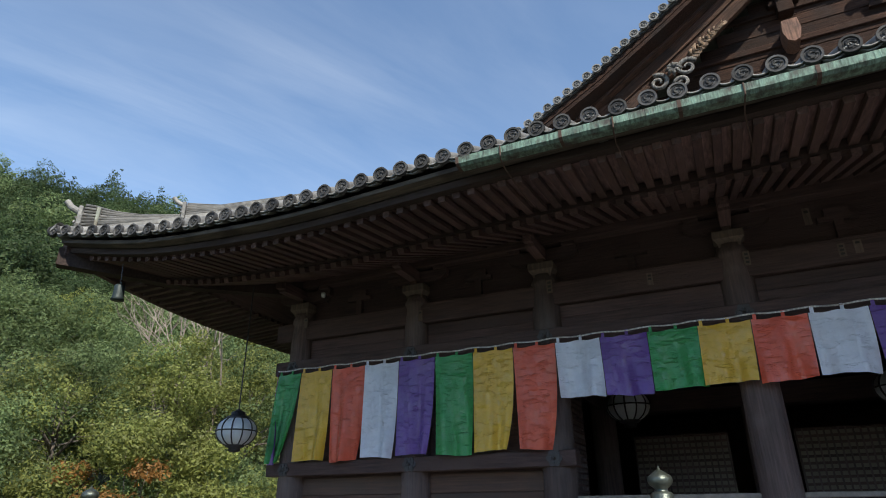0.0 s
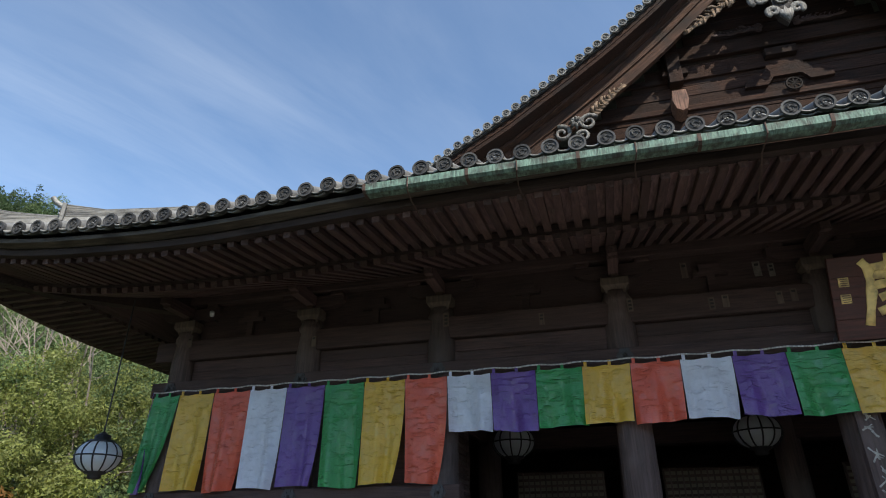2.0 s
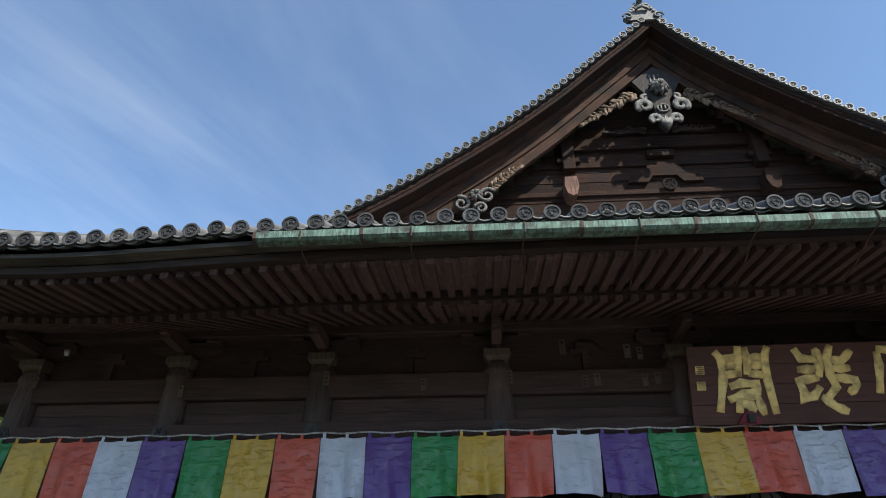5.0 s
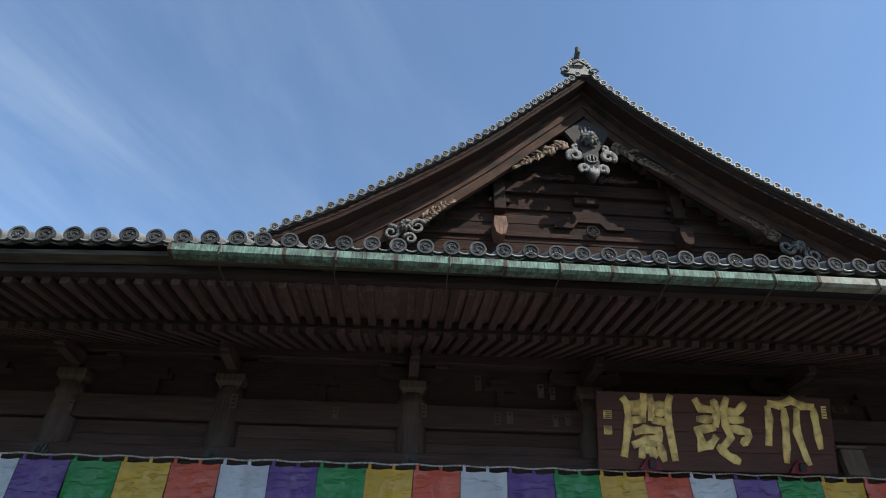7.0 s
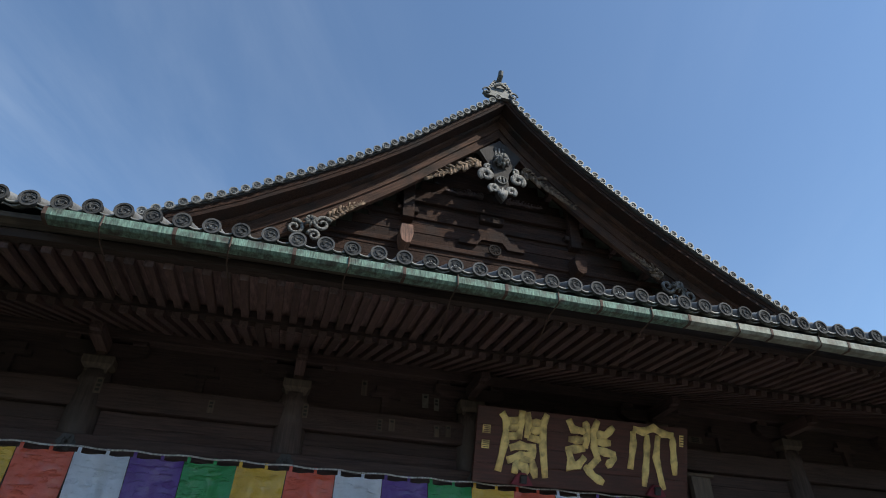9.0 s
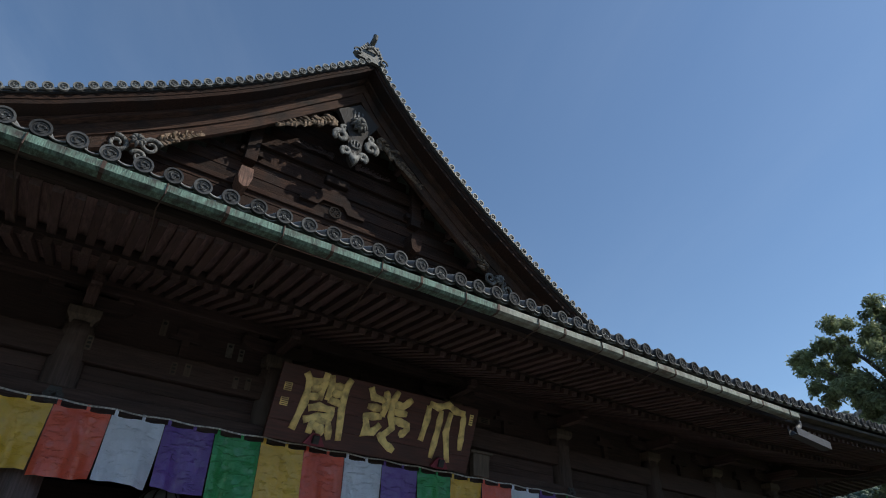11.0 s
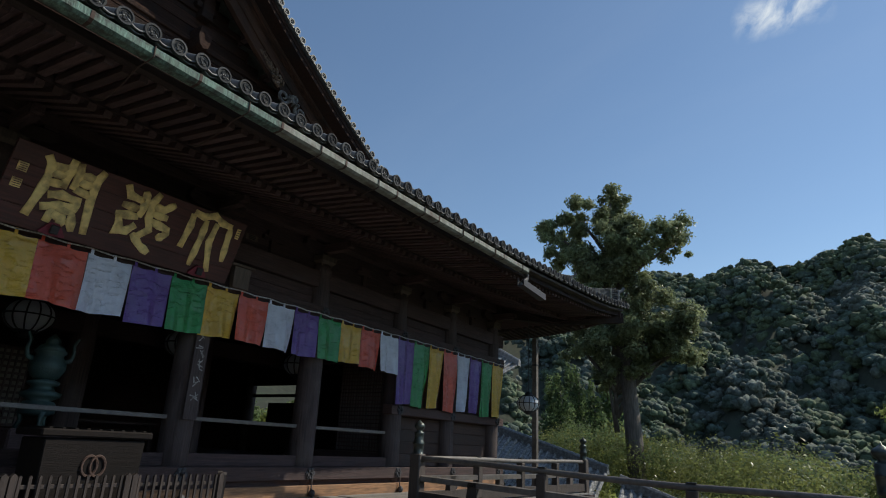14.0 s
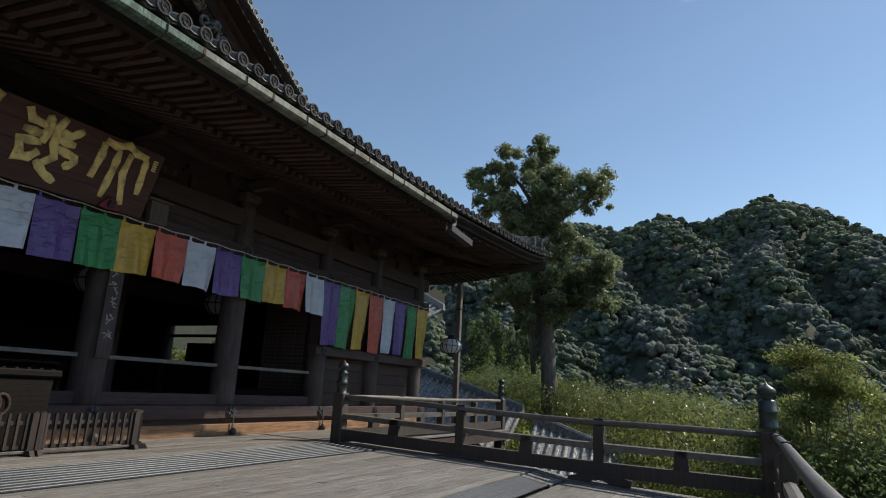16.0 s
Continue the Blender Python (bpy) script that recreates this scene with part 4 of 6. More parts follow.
# verge tiles
# same discs as at the eave, but in the lighter TILE because they look lit
DISC_S = raw_mesh([(x * 0.98, -z, y * 0.98) for x, y, z in disc_v], disc_f, TILE)
RIB_S = raw_mesh([(x * 0.98, y, z * 0.98) for x, y, z in merge(rib(0.9, 0.0))[0]], rib(0.9, 0.0)[1], TILE, True)
for side in (-1, 1):
    s, x = 0.0, 0.28
    while x < 9.0:
        slope = (verge_z(side * (x + 0.05)) - verge_z(side * (x - 0.05))) / 0.1
        ob = part("round_verge_tile", DISC_S, roof, pose(side * x, 1.80, verge_z(side * x) + 0.035 + rng.uniform(-0.01, 0.01), 0, -math.degrees(math.atan(slope)) * side, 0))
        part("crest", SWIRL, ob, pose(0, 0.0, 0) @ Matrix.Scale(0.95, 4))
        part("tile_rib", RIB_S, ob)
        x += 0.272 / math.hypot(1, slope)
# verge ridge rolls just behind the tiles, and the main ridge with its end tile
for side in (-1, 1):
    part("verge_roll", raw_mesh(*tube_data([(side * x, 2.55, verge_z(side * x) + 0.16) for x in np.linspace(0.4, 8.8, 24)], 0.12, 10), TILE), roof)
ridge_stack([(0, 2.1, 15.35), (0, 10, 15.35), (0, 19, 15.35)], roof, 10, 0.5)
ridge_end = [plate([(-0.50, 0), (-0.62, 0.16), (-0.42, 0.24), (-0.40, 0.42), (-0.30, 0.62), (-0.14, 0.80), (0.14, 0.80), (0.30, 0.62), (0.40, 0.42), (0.42, 0.24), (0.62, 0.16), (0.50, 0)][::-1], 0.16)]
for q in (-1, 1):
    ridge_end.append(tube_data([(q * (0.48 + 0.17 * (1 - t * 0.07) * math.cos(t * 0.55)), -0.03, 0.16 + 0.17 * (1 - t * 0.07) * math.sin(t * 0.55)) for t in range(12)], 0.035, 6))
    for k in range(5):
        ridge_end.append(tube_data([(q * (0.44 - 0.06 * k), -0.05, 0.30 + 0.11 * k), (q * (0.44 - 0.06 * k), 0.02, 0.30 + 0.11 * k)], 0.05, 8))
ridge_end.append(tube_data([(-0.22, -0.06, 0.46), (0, -0.12, 0.54), (0.22, -0.06, 0.46)], 0.06, 6))
ridge_end.append(tube_data([(0, 0.2, 0.84), (0, 0.0, 0.92), (0, -0.14, 1.0), (0, -0.20, 1.14)], [0.10, 0.10, 0.095, 0.09], 14))
part("ridge_end_tile", raw_mesh(*merge(*ridge_end), TILE), roof, pose(-0.20, 1.78, 15.42) @ Matrix.Scale(0.85, 4), "grey ridge-end tile with curls and a round horn")


def spiral(cx, cz, r, turns, start, sense=1, y=0.0, width=0.03):
    n = int(14 * turns)
    pts, rad = [], []
    for k in range(n + 1):
        t = k / n
        a = start + sense * t * turns * 2 * math.pi
        pts.append((cx + r * (1 - 0.78 * t) * math.cos(a), y, cz + r * (1 - 0.78 * t) * math.sin(a)))
        rad.append(width * (1 - 0.5 * t))
    return tube_data(pts, rad, 6)


def comma(cx, cz, r, turns, start, sense, fat, y=-0.03):
    """A solid scroll: a fat crescent that thins as it curls in, flattened like carved board."""
    n = int(16 * turns)
    pts, rad = [], []
    for k in range(n + 1):
        t = k / n
        a = start + sense * t * turns * 2 * math.pi
        q = r * (1 - 0.72 * t)
        pts.append((cx + q * math.cos(a), 0, cz + q * math.sin(a)))
        rad.append(fat * (math.sin(math.pi * min(1, 0.12 + t * 1.5) * 0.5) ** 0.7) * (1 - t) ** 0.9 + 0.022)
    v, f = tube_data(pts, rad, 8)
    return [(p[0], y + p[1] * 0.55, p[2]) for p in v], f


# pendant: tapering plate, flower, solid scroll fins
pend = [plate([(-0.62, 1.72), (-0.34, 1.22), (-0.22, 1.02), (-0.20, 0.55), (-0.15, 0.20), (0.0, 0.0), (0.15, 0.20), (0.20, 0.55), (0.22, 1.02), (0.34, 1.22), (0.62, 1.72), (0, 2.25)][::-1], 0.14)]
pendant = part("gable_pendant", raw_mesh(*merge(*pend), PENDANT_WOOD), gable, pose(-0.03, 2.44, 11.96) @ Matrix.Scale(1.03, 4), "dark carved pendant with silvered scrolls")
fins = []
for q in (-1, 1):
    out = 0.0 if q > 0 else math.pi
    fins += [comma(q * 0.45, 0.80, 0.20, 1.25, out - q * 0.9, q, 0.125), comma(q * 0.24, 0.36, 0.14, 1.2, out - q * 1.1, q, 0.09)]
    fins += [comma(q * 0.40, 1.10, 0.10, 1.1, out + q * 2.2, -q, 0.05)]
tip = plate([(-0.16, 0.42), (-0.13, 0.20), (0.0, -0.02), (0.13, 0.20), (0.16, 0.42), (0.05, 0.34), (0, 0.46), (-0.05, 0.34)][::-1], 0.06)
fins.append(([(x, y - 0.06, z) for x, y, z in tip[0]], tip[1]))
fins.append(tube_data([(0.145 * math.cos(a), -0.02, 0.72 + 0.125 * math.sin(a)) for a in np.linspace(0, 2 * math.pi, 17)], 0.03, 6, False))
for x in (-0.05, 0.05):
    fins.append(tube_data([(x, -0.01, 0.62), (x, -0.03, 0.82)], 0.022, 6))
part("scroll_work", raw_mesh(*merge(*fins), SILVERED, True), pendant, label="silver-grey scrolls")["kind"] = "stuff"
for x in (-0.14, -0.03, 0.09):
    part("streak_batten", box(0.05, 0.02, 0.30, 0.006), pendant, pose(x, -0.012, 1.78), mat=SILVERED)
petals = []
for ring, r, n in ((0, 0.26, 9), (1, 0.15, 7)):
    for k in range(n):
        a = 2 * math.pi * k / n + ring * 0.4
        petals.append(tube_data([(0, -0.06 - 0.07 * ring, 0), (0.6 * r * math.cos(a), -0.14 - 0.07 * ring, 0.6 * r * math.sin(a)), (r * math.cos(a), -0.05 - 0.06 * ring, r * math.sin(a))], [0.04, 0.085, 0.02], 6))
part("flower", raw_mesh(*merge(*petals), SILVERED, True), pendant, pose(0, 0, 1.40), "carved flower")


def carved_run(points, n, size, seed):
    """A run of leafy carving: a wavy board edge overlaid with acanthus lobes that sweep along it and curl at their tips."""
    r = random.Random(seed)
    pts = [Vector(p) for p in points]
    fine = []
    for k in range(n + 1):
        t = k / n * (len(pts) - 1)
        i = min(int(t), len(pts) - 2)
        fine.append(pts[i].lerp(pts[i + 1], t - i))
    thick = [size * (0.95 - 0.65 * k / n) * (0.85 + 0.3 * math.sin(k * 1.9)) for k in range(n + 1)]
    v, f = tube_data(fine, thick, 8)
    y0 = pts[0].y
    out = [([(p[0], y0 + 0.03 + (p[1] - y0) * 0.25, p[2]) for p in v], f)]
    for k in range(n):
        p, d = fine[k], (fine[k + 1] - fine[k]).normalized()
        up = Vector((-d.z, 0, d.x))
        for side in (-1, 1):
            s = thick[k] * r.uniform(1.0, 1.5)
            tip = p + d * s * r.uniform(0.5, 1.3) + up * side * s * r.uniform(0.7, 1.1)
            mid = p.lerp(tip, 0.5) + up * side * s * 0.22
            v, f = tube_data([p, mid, tip, tip - d * s * 0.28 + up * side * s * 0.05], [s * 0.16, s * 0.30, s * 0.17, s * 0.06], 6)
            off = y0 - r.uniform(0.0, 0.07)
            out.append(([(a[0], off + (a[1] - y0) * 0.5, a[2]) for a in v], f))
    return merge(*out)


GX = 0.0
for side in (-1, 1):
    fin = [(GX + side * x, 2.50, z) for x, z in ((0.64, 13.31), (1.04, 13.10), (1.46, 12.79), (1.87, 12.52), (2.24, 12.27))]
    part("carved_fin", raw_mesh(*carved_run(fin, 15, 0.17, 3 + side), CARVED, True), gable, label="pale carved leaf fin")["kind"] = "stuff"
    fin = [(GX + side * x, 2.50, z) for x, z in ((4.58, 10.39), (4.37, 10.57), (4.11, 10.81), (3.76, 11.07))]
    part("carved_fin", raw_mesh(*carved_run(fin, 11, 0.15, 8 + side), CARVED, True), gable, label="pale carved leaf fin")["kind"] = "stuff"
    c = GX + side * 4.99
    knob = [spiral(c - side * 0.28, 10.13, 0.22, 1.4, 0.5, -side, 2.49, 0.06), spiral(c + side * 0.35, 9.92, 0.22, 1.4, 2.0, side, 2.49, 0.06), spiral(c - side * 0.12, 9.77, 0.16, 1.3, 3.0, side, 2.49, 0.05)]
    for k in range(8):
        a = k * math.pi / 4
        knob.append(tube_data([(c, 2.44, 10.13), (c + 0.10 * math.cos(a), 2.37, 10.13 + 0.10 * math.sin(a)), (c + 0.18 * math.cos(a), 2.46, 10.13 + 0.18 * math.sin(a))], [0.03, 0.055, 0.015], 6))
    part("foot_scroll", raw_mesh(*merge(*knob), SILVERED, True), gable, label="silver-grey carved scroll")["kind"] = "stuff"
    low = [(GX + side * x, 3.1, 12.55 + 0.05 * (k % 2)) for k, x in enumerate((0.35, 0.7, 1.1, 1.5))]
    part("wall_carving", raw_mesh(*carved_run(low, 12, 0.10, 20 + side), OLD_WOOD, True), gable)["kind"] = "stuff"

# ---- gutter ----
gutter = thing("rain_gutter", "verdigris copper eave gutter on rusty iron hangers", "gutter")
GUT = [(0.10, 0.06), (0.10, -0.030), (0.06, -0.060), (-0.06, -0.060), (-0.095, -0.030), (-0.10, 0.06), (-0.085, 0.06), (-0.08, -0.03), (0.08, -0.03), (0.085, 0.06)]
GUT_SEG = raw_mesh(*swept([(-0.662, 0, 0), (0.662, 0, 0)], GUT), COPPER)
GUT_SEG_B = raw_mesh(*swept([(-0.662, 0, 0), (0.662, 0, 0)], GUT), COPPER_BROWN)
for k in range(12):
    x = -7.02 + 1.279 * k
    seg = part("channel", GUT_SEG if k < 6 else GUT_SEG_B, gutter, Matrix.Translation((x, -3.43, 5.19 - 0.001 * x + 0.006 * math.sin(1.3 * k))) @ Matrix.Diagonal((0.966, 1, 1, 1)))
    part("seam", raw_mesh(*swept([(-0.02, 0, 0), (0.02, 0, 0)], [(a * 1.06, b * 1.06) for a, b in GUT]), RUST), seg, pose(-0.64, 0, 0))
for k in range(1, 13):
    x = -8.39 + 1.31 * k
    hang = part("hanger", raw_mesh(*tube_data([(x, -3.54, 5.26), (x, -3.545, 5.12), (x - 0.01, -3.50, 5.09), (x - 0.02, -3.30, 5.06), (x + 0.02, -2.9, 4.97), (x + 0.06, -2.45, 4.93), (x + 0.05, -2.2, 5.02)], 0.009, 6), RUST), gutter)
part("outlet_trough", raw_mesh(*swept([(7.46, -3.42, 4.88), (8.66, -3.42, 4.79)], [(0.09, 0.07), (0.09, -0.08), (-0.09, -0.08), (-0.09, 0.07), (-0.07, 0.07), (-0.07, -0.06), (0.07, -0.06), (0.07, 0.07)]), BOSS), gutter)
part("downpipe", raw_mesh(*tube_data([(7.66, -3.43, 5.18), (7.76, -3.43, 5.10), (7.74, -3.43, 5.02), (7.60, -3.43, 4.92)], 0.055, 10), BOSS), gutter)

# ---- name plaque ----
plaque = thing("name_plaque", "dark red lacquered plaque with worn gilt characters leaning forward", "plaque", m=pose(0.01, -0.195, 3.79, 20.6, -0.35, 0))
BOARD_H, BOARD_W = 1.153, 3.81
for k in range(4):
    z = BOARD_H * (k + 0.5) / 4
    part("board", box(BOARD_W, 0.06, BOARD_H / 4 - 0.003, 0.004), plaque, pose(0, 0.03, z), mat=PLAQUE)


def stroke(pts, width=41.0):
    """A gilt brush stroke; places are in thousandths of the board, from its upper left."""
    p3 = [(-BOARD_W / 2 + (a - 50) / 1090 * BOARD_W, 0.0, BOARD_H * (1 - (b - 85 - 13 * (a - 50) / 1090) / 363)) for a, b in pts]
    n, fine = len(p3), []
    for i in range(n - 1):
        for t in (0, 0.5):
            fine.append(Vector(p3[i]).lerp(Vector(p3[i + 1]), t))
    fine.append(Vector(p3[-1]))
    r = width / 1090 * BOARD_W / 2
    rr = [r * (0.92 + 0.16 * math.sin(3.1 * i + pts[0][0])) for i in range(len(fine))]
    rr[0] *= 0.75
    rr[-1] *= 0.8
    v, f = tube_data(fine, rr, 10)
    return [(q[0], -0.004 + q[1] * 0.16, q[2]) for q in v], f


KAKU = [[(165, 112), (192, 150), (190, 250), (165, 392)], [(265, 92), (262, 140), (255, 232)], [(190, 148), (262, 140)], [(198, 182), (258, 176)], [(195, 224), (255, 216)],
        [(290, 98), (300, 150), (295, 225)], [(390, 97), (372, 150), (375, 250), (396, 408)], [(300, 150), (372, 146)], [(300, 182), (372, 182)], [(298, 218), (372, 230)],
        [(215, 278), (262, 262), (332, 270), (330, 302), (268, 312), (205, 338)], [(250, 322), (325, 328), (348, 412)], [(252, 325), (245, 398)], [(250, 356), (300, 358), (296, 402)]]
HI = [[(582, 115), (598, 155), (590, 250)], [(498, 112), (522, 160), (590, 166)], [(502, 210), (590, 212)], [(488, 262), (590, 250)], [(650, 102), (630, 160), (636, 240), (656, 295), (610, 348)],
      [(735, 130), (692, 175), (635, 172)], [(640, 210), (722, 212)], [(640, 248), (742, 268), (733, 300), (702, 328)], [(505, 265), (522, 318), (503, 348), (560, 332), (590, 290)], [(590, 335), (640, 382), (692, 410)]]
DAI = [[(838, 128), (892, 138), (950, 112), (1000, 138), (1060, 145)], [(838, 140), (842, 205), (828, 332)], [(915, 150), (915, 262), (905, 412)], [(975, 150), (966, 262), (1008, 422)], [(1055, 150), (1060, 222), (1070, 345)]]
for name, glyph in (("character", KAKU), ("character", HI), ("character", DAI)):
    sign = part(name, raw_mesh(*stroke(glyph[0]), GOLD, True), plaque, label="worn gilt seal-script character")
    for s in glyph[1:]:
        part("stroke", raw_mesh(*stroke(s), GOLD, True), sign)
for cx, cz, w, h in ((-1.74, 0.80, 0.13, 0.13), (-1.74, 0.57, 0.13, 0.13), (1.78, 0.93, 0.08, 0.19)):
    seal = part("seal", box(w, 0.012, h, 0.002), plaque, pose(cx, -0.005, cz), "small gilt seal", mat=GOLD)
    for k in range(4):
        part("seal_line", box(w * 0.75, 0.006, h * 0.07), seal, pose(0.01 * (k % 2), -0.008, h * (0.33 - 0.22 * k)), mat=PLAQUE)
for x in (-1.10, 1.28):
    hook = part("hook", raw_mesh(*plate([(-0.18, 0.0), (-0.10, 0.12), (-0.05, 0.17), (0.05, 0.17), (0.10, 0.12), (0.18, 0.0), (0.06, -0.02), (-0.06, -0.02)][::-1], 0.05), MAGENTA), plaque, pose(x, -0.06, 0.02), "magenta cloth pad under an iron hook")
    part("pin", box(0.11, 0.05, 0.13, 0.01), hook, pose(0, -0.03, 0.08), mat=IRON)
tablet = thing("wooden_tablet", "plain grey wooden tablet with a small roof on the beam", "tablet", m=pose(2.27, -0.14, 3.80))
part("body", box(0.36, 0.12, 0.40, 0.008, taper=1.05), tablet, pose(0, 0, 0.20), mat=PALE_WOOD)
part("cap", box(0.52, 0.18, 0.05, 0.01), tablet, pose(0, 0, 0.43), mat=PALE_WOOD)

# ---- banners ----
ORDER = ["yellow", "red", "white", "purple", "green"]
B_X0, B_PITCH, B_TOP = -12.42, 0.7034, 3.715


def banner(x0, x1, drop, colour, seed, drift=0.0, group="banners along the beam", turn=0.0, reach=None):
    r = random.Random(seed)
    long_one = drop > 1.2
    b = thing("banner", f"{'long' if long_one else 'short'} {colour} brocade temple banner hung from a cord", "banner", group, m=pose(x0, -0.10, B_TOP, 0, 0, turn))
    w = x1 - x0 - 0.008
    nu, nv = 14, 18
    p1, p2, amp = r.uniform(0, 6.28), r.uniform(0, 6.28), r.uniform(0.028, 0.065)
    own = r.uniform(0.05, 0.20) if long_one else r.uniform(-0.01, 0.05)
    reach = own if reach is None else reach
    tuck = r.uniform(0.15, 0.55) if long_one else r.uniform(0.0, 0.15)
    pull = r.uniform(-0.02, 0.02)
    v, f = [], []
    for j in range(nv + 1):
        t = j / nv
        for i in range(nu + 1):
            u = i / nu
            fold = amp * t ** 0.7 * (math.sin(2.2 * u * math.pi + p1 + 0.9 * t) + 0.5 * math.sin(5 * u * math.pi + p2 - 1.6 * t))
            sag = 0.018 * math.sin(math.pi * u * 2) ** 2 * (1 - t)
            x = w * u - reach * t ** 2.6 * u ** 2 + drift * t + pull * t * u
            y = -fold - 0.02 * t + tuck * max(0, u - 0.72) * t ** 2.2
            v.append((x, y, -drop * t - sag - 0.02 * t * math.sin(u * math.pi + p2)))
    for j in range(nv):
        for i in range(nu):
            k = j * (nu + 1) + i
            f.append((k, k + nu + 1, k + nu + 2, k + 1))
    part("cloth", raw_mesh(v, f, CLOTH[colour], True), b)
    for u in (0.04, 0.55):
        part("tab", raw_mesh(*box_data((w * u - 0.0, -0.006, -0.02), (w * u + 0.045, 0.004, 0.075)), CLOTH[colour]), b)
    return b


rb = random.Random(11)
for k in range(36):
    drop = 1.60 if k < 7 or k >= 28 else 0.87
    banner(B_X0 + k * B_PITCH, B_X0 + (k + 1) * B_PITCH, drop + rb.uniform(-0.02, 0.03), ORDER[k % 5], 100 + k, rb.uniform(-0.03, 0.03) + (0.07 if k == 7 else 0))
banner(-12.95, B_X0, 1.60, "green", 90, -0.14, reach=0.30)
banner(-13.0, -12.6, 1.62, "purple", 91, -0.12, turn=128)
cord = thing("rope", "twisted black and white cord strung along the beam", "rope")
cord_pts = [(x, -0.105, B_TOP + 0.068 + 0.012 * math.cos((x - B_X0) / B_PITCH * 2 * math.pi)) for x in np.linspace(-12.98, 12.95, 150)]
part("strand", raw_mesh(*tube_data(cord_pts, 0.012, 6), ROPE), cord)

# ---- lanterns ----


def lantern(x, y, z, r, top, label):
    """A round hanging lantern: milky panels behind iron ribs, cap and base, a rod up to its hook."""
    b = thing("hanging_lantern", label, "lantern", "round hanging lanterns", m=pose(x, y, z))
    prof = [(r * math.cos(a), 0.76 * r * math.sin(a)) for a in np.linspace(-1.05, 1.05, 11)]
    part("globe", raw_mesh(*turned(prof, 24), WHITE_GLASS, True), b, label="milky panels")
    for k in range(12):
        a = k * math.pi / 6
        part("rib", raw_mesh(*tube_data([(1.012 * q * math.cos(a), 1.012 * q * math.sin(a), h) for q, h in prof], 0.014 * r / 0.37, 5), IRON), b)
    for h in (0.0,):
        q = 1.015 * r * math.cos(math.asin(h / 0.76))
        part("ring", raw_mesh(*tube_data([(q * math.cos(a), q * math.sin(a), h * r) for a in np.linspace(0, 2 * math.pi, 25)], 0.013 * r / 0.37, 5, False), IRON), b)
    part("cap", raw_mesh(*turned([(0.62 * r, 0.60 * r), (0.55 * r, 0.72 * r), (0.36 * r, 0.76 * r), (0.34 * r, 0.95 * r), (0.2 * r, 1.0 * r), (0.05 * r, 1.12 * r)], 20), IRON, True), b)
    part("foot", raw_mesh(*turned([(0.22 * r, -0.98 * r), (0.30 * r, -0.92 * r), (0.28 * r, -0.80 * r), (0.46 * r, -0.74 * r), (0.50 * r, -0.64 * r)], 20), IRON, True), b)
    part("rod", raw_mesh(*tube_data([(0, 0, 1.1 * r), (0, 0, top - z)], 0.012, 6), IRON), b)
    return b


lantern(-13.11, -0.91, 2.60, 0.348, 5.3, "round iron lantern with milky panels hanging from the eave corner")
lantern(13.11, -0.91, 2.60, 0.348, 5.3, "round iron lantern with milky panels hanging from the eave corner")
for x in (-7.0, -2.45, 0.3, 3.6, 7.2):
    lantern(x, 3.3, 3.15, 0.42, 4.4, "round iron lantern hanging inside the dark open bays")

# wind bell under the west corner, spot lamp, corner prop
BELL = material("blackened_bronze", (0.022, 0.033, 0.034), 0.55, metal=0.3, scale=6, vary=0.3, stain=0.5)
bell = thing("wind_bell", "dark blackened bronze wind bell hanging under the roof corner", "bell", m=pose(-14.10, -2.98, 4.70) @ Matrix.Scale(0.82, 4))
part("body", raw_mesh(*turned([(0.135, -0.17), (0.115, -0.12), (0.105, -0.05), (0.105, 0.11), (0.09, 0.15), (0.03, 0.17)], 16), BELL, True), bell)
part("ring", raw_mesh(*tube_data([(0.03 * math.cos(a), 0, 0.19 + 0.03 * math.sin(a)) for a in np.linspace(0, 6.28, 12)], 0.008, 5, False), BRONZE), bell)
part("link", raw_mesh(*tube_data([(0, 0, 0.2), (-0.02, -0.02, 0.62)], 0.008, 5), IRON), bell)
spot = thing("spot_lamp", "small white spot lamp clamped under the eave", "lamp", m=pose(-12.13, 0.0, 5.26) @ Matrix.Scale(0.75, 4))
part("head", raw_mesh(*turned([(0.03, -0.07), (0.055, -0.06), (0.06, 0.05), (0.04, 0.07)], 14), LAMP_WHITE, True), spot, pose(0, 0, 0, 60, 0, 30))
part("arm", raw_mesh(*tube_data([(0, 0, 0), (0.0, 0.1, -0.12), (0, 0.3, -0.14)], 0.01, 6), IRON), spot)
prop = thing("corner_prop", "slim square timber prop under the roof corner", "post", m=pose(14.9, -0.30, -2.5))
part("shaft", box(0.17, 0.17, 7.5, 0.01), prop, pose(0, 0, 3.75), mat=RAIL_WOOD)
part("band", box(0.185, 0.185, 0.06, 0.004), prop, pose(0, 0, 6.55), mat=IRON)
part("brace", raw_mesh(*tube_data([(0.09, 0, 6.6), (0.3, 0, 7.2), (0.34, 0, 7.5)], 0.012, 6), IRON), prop)

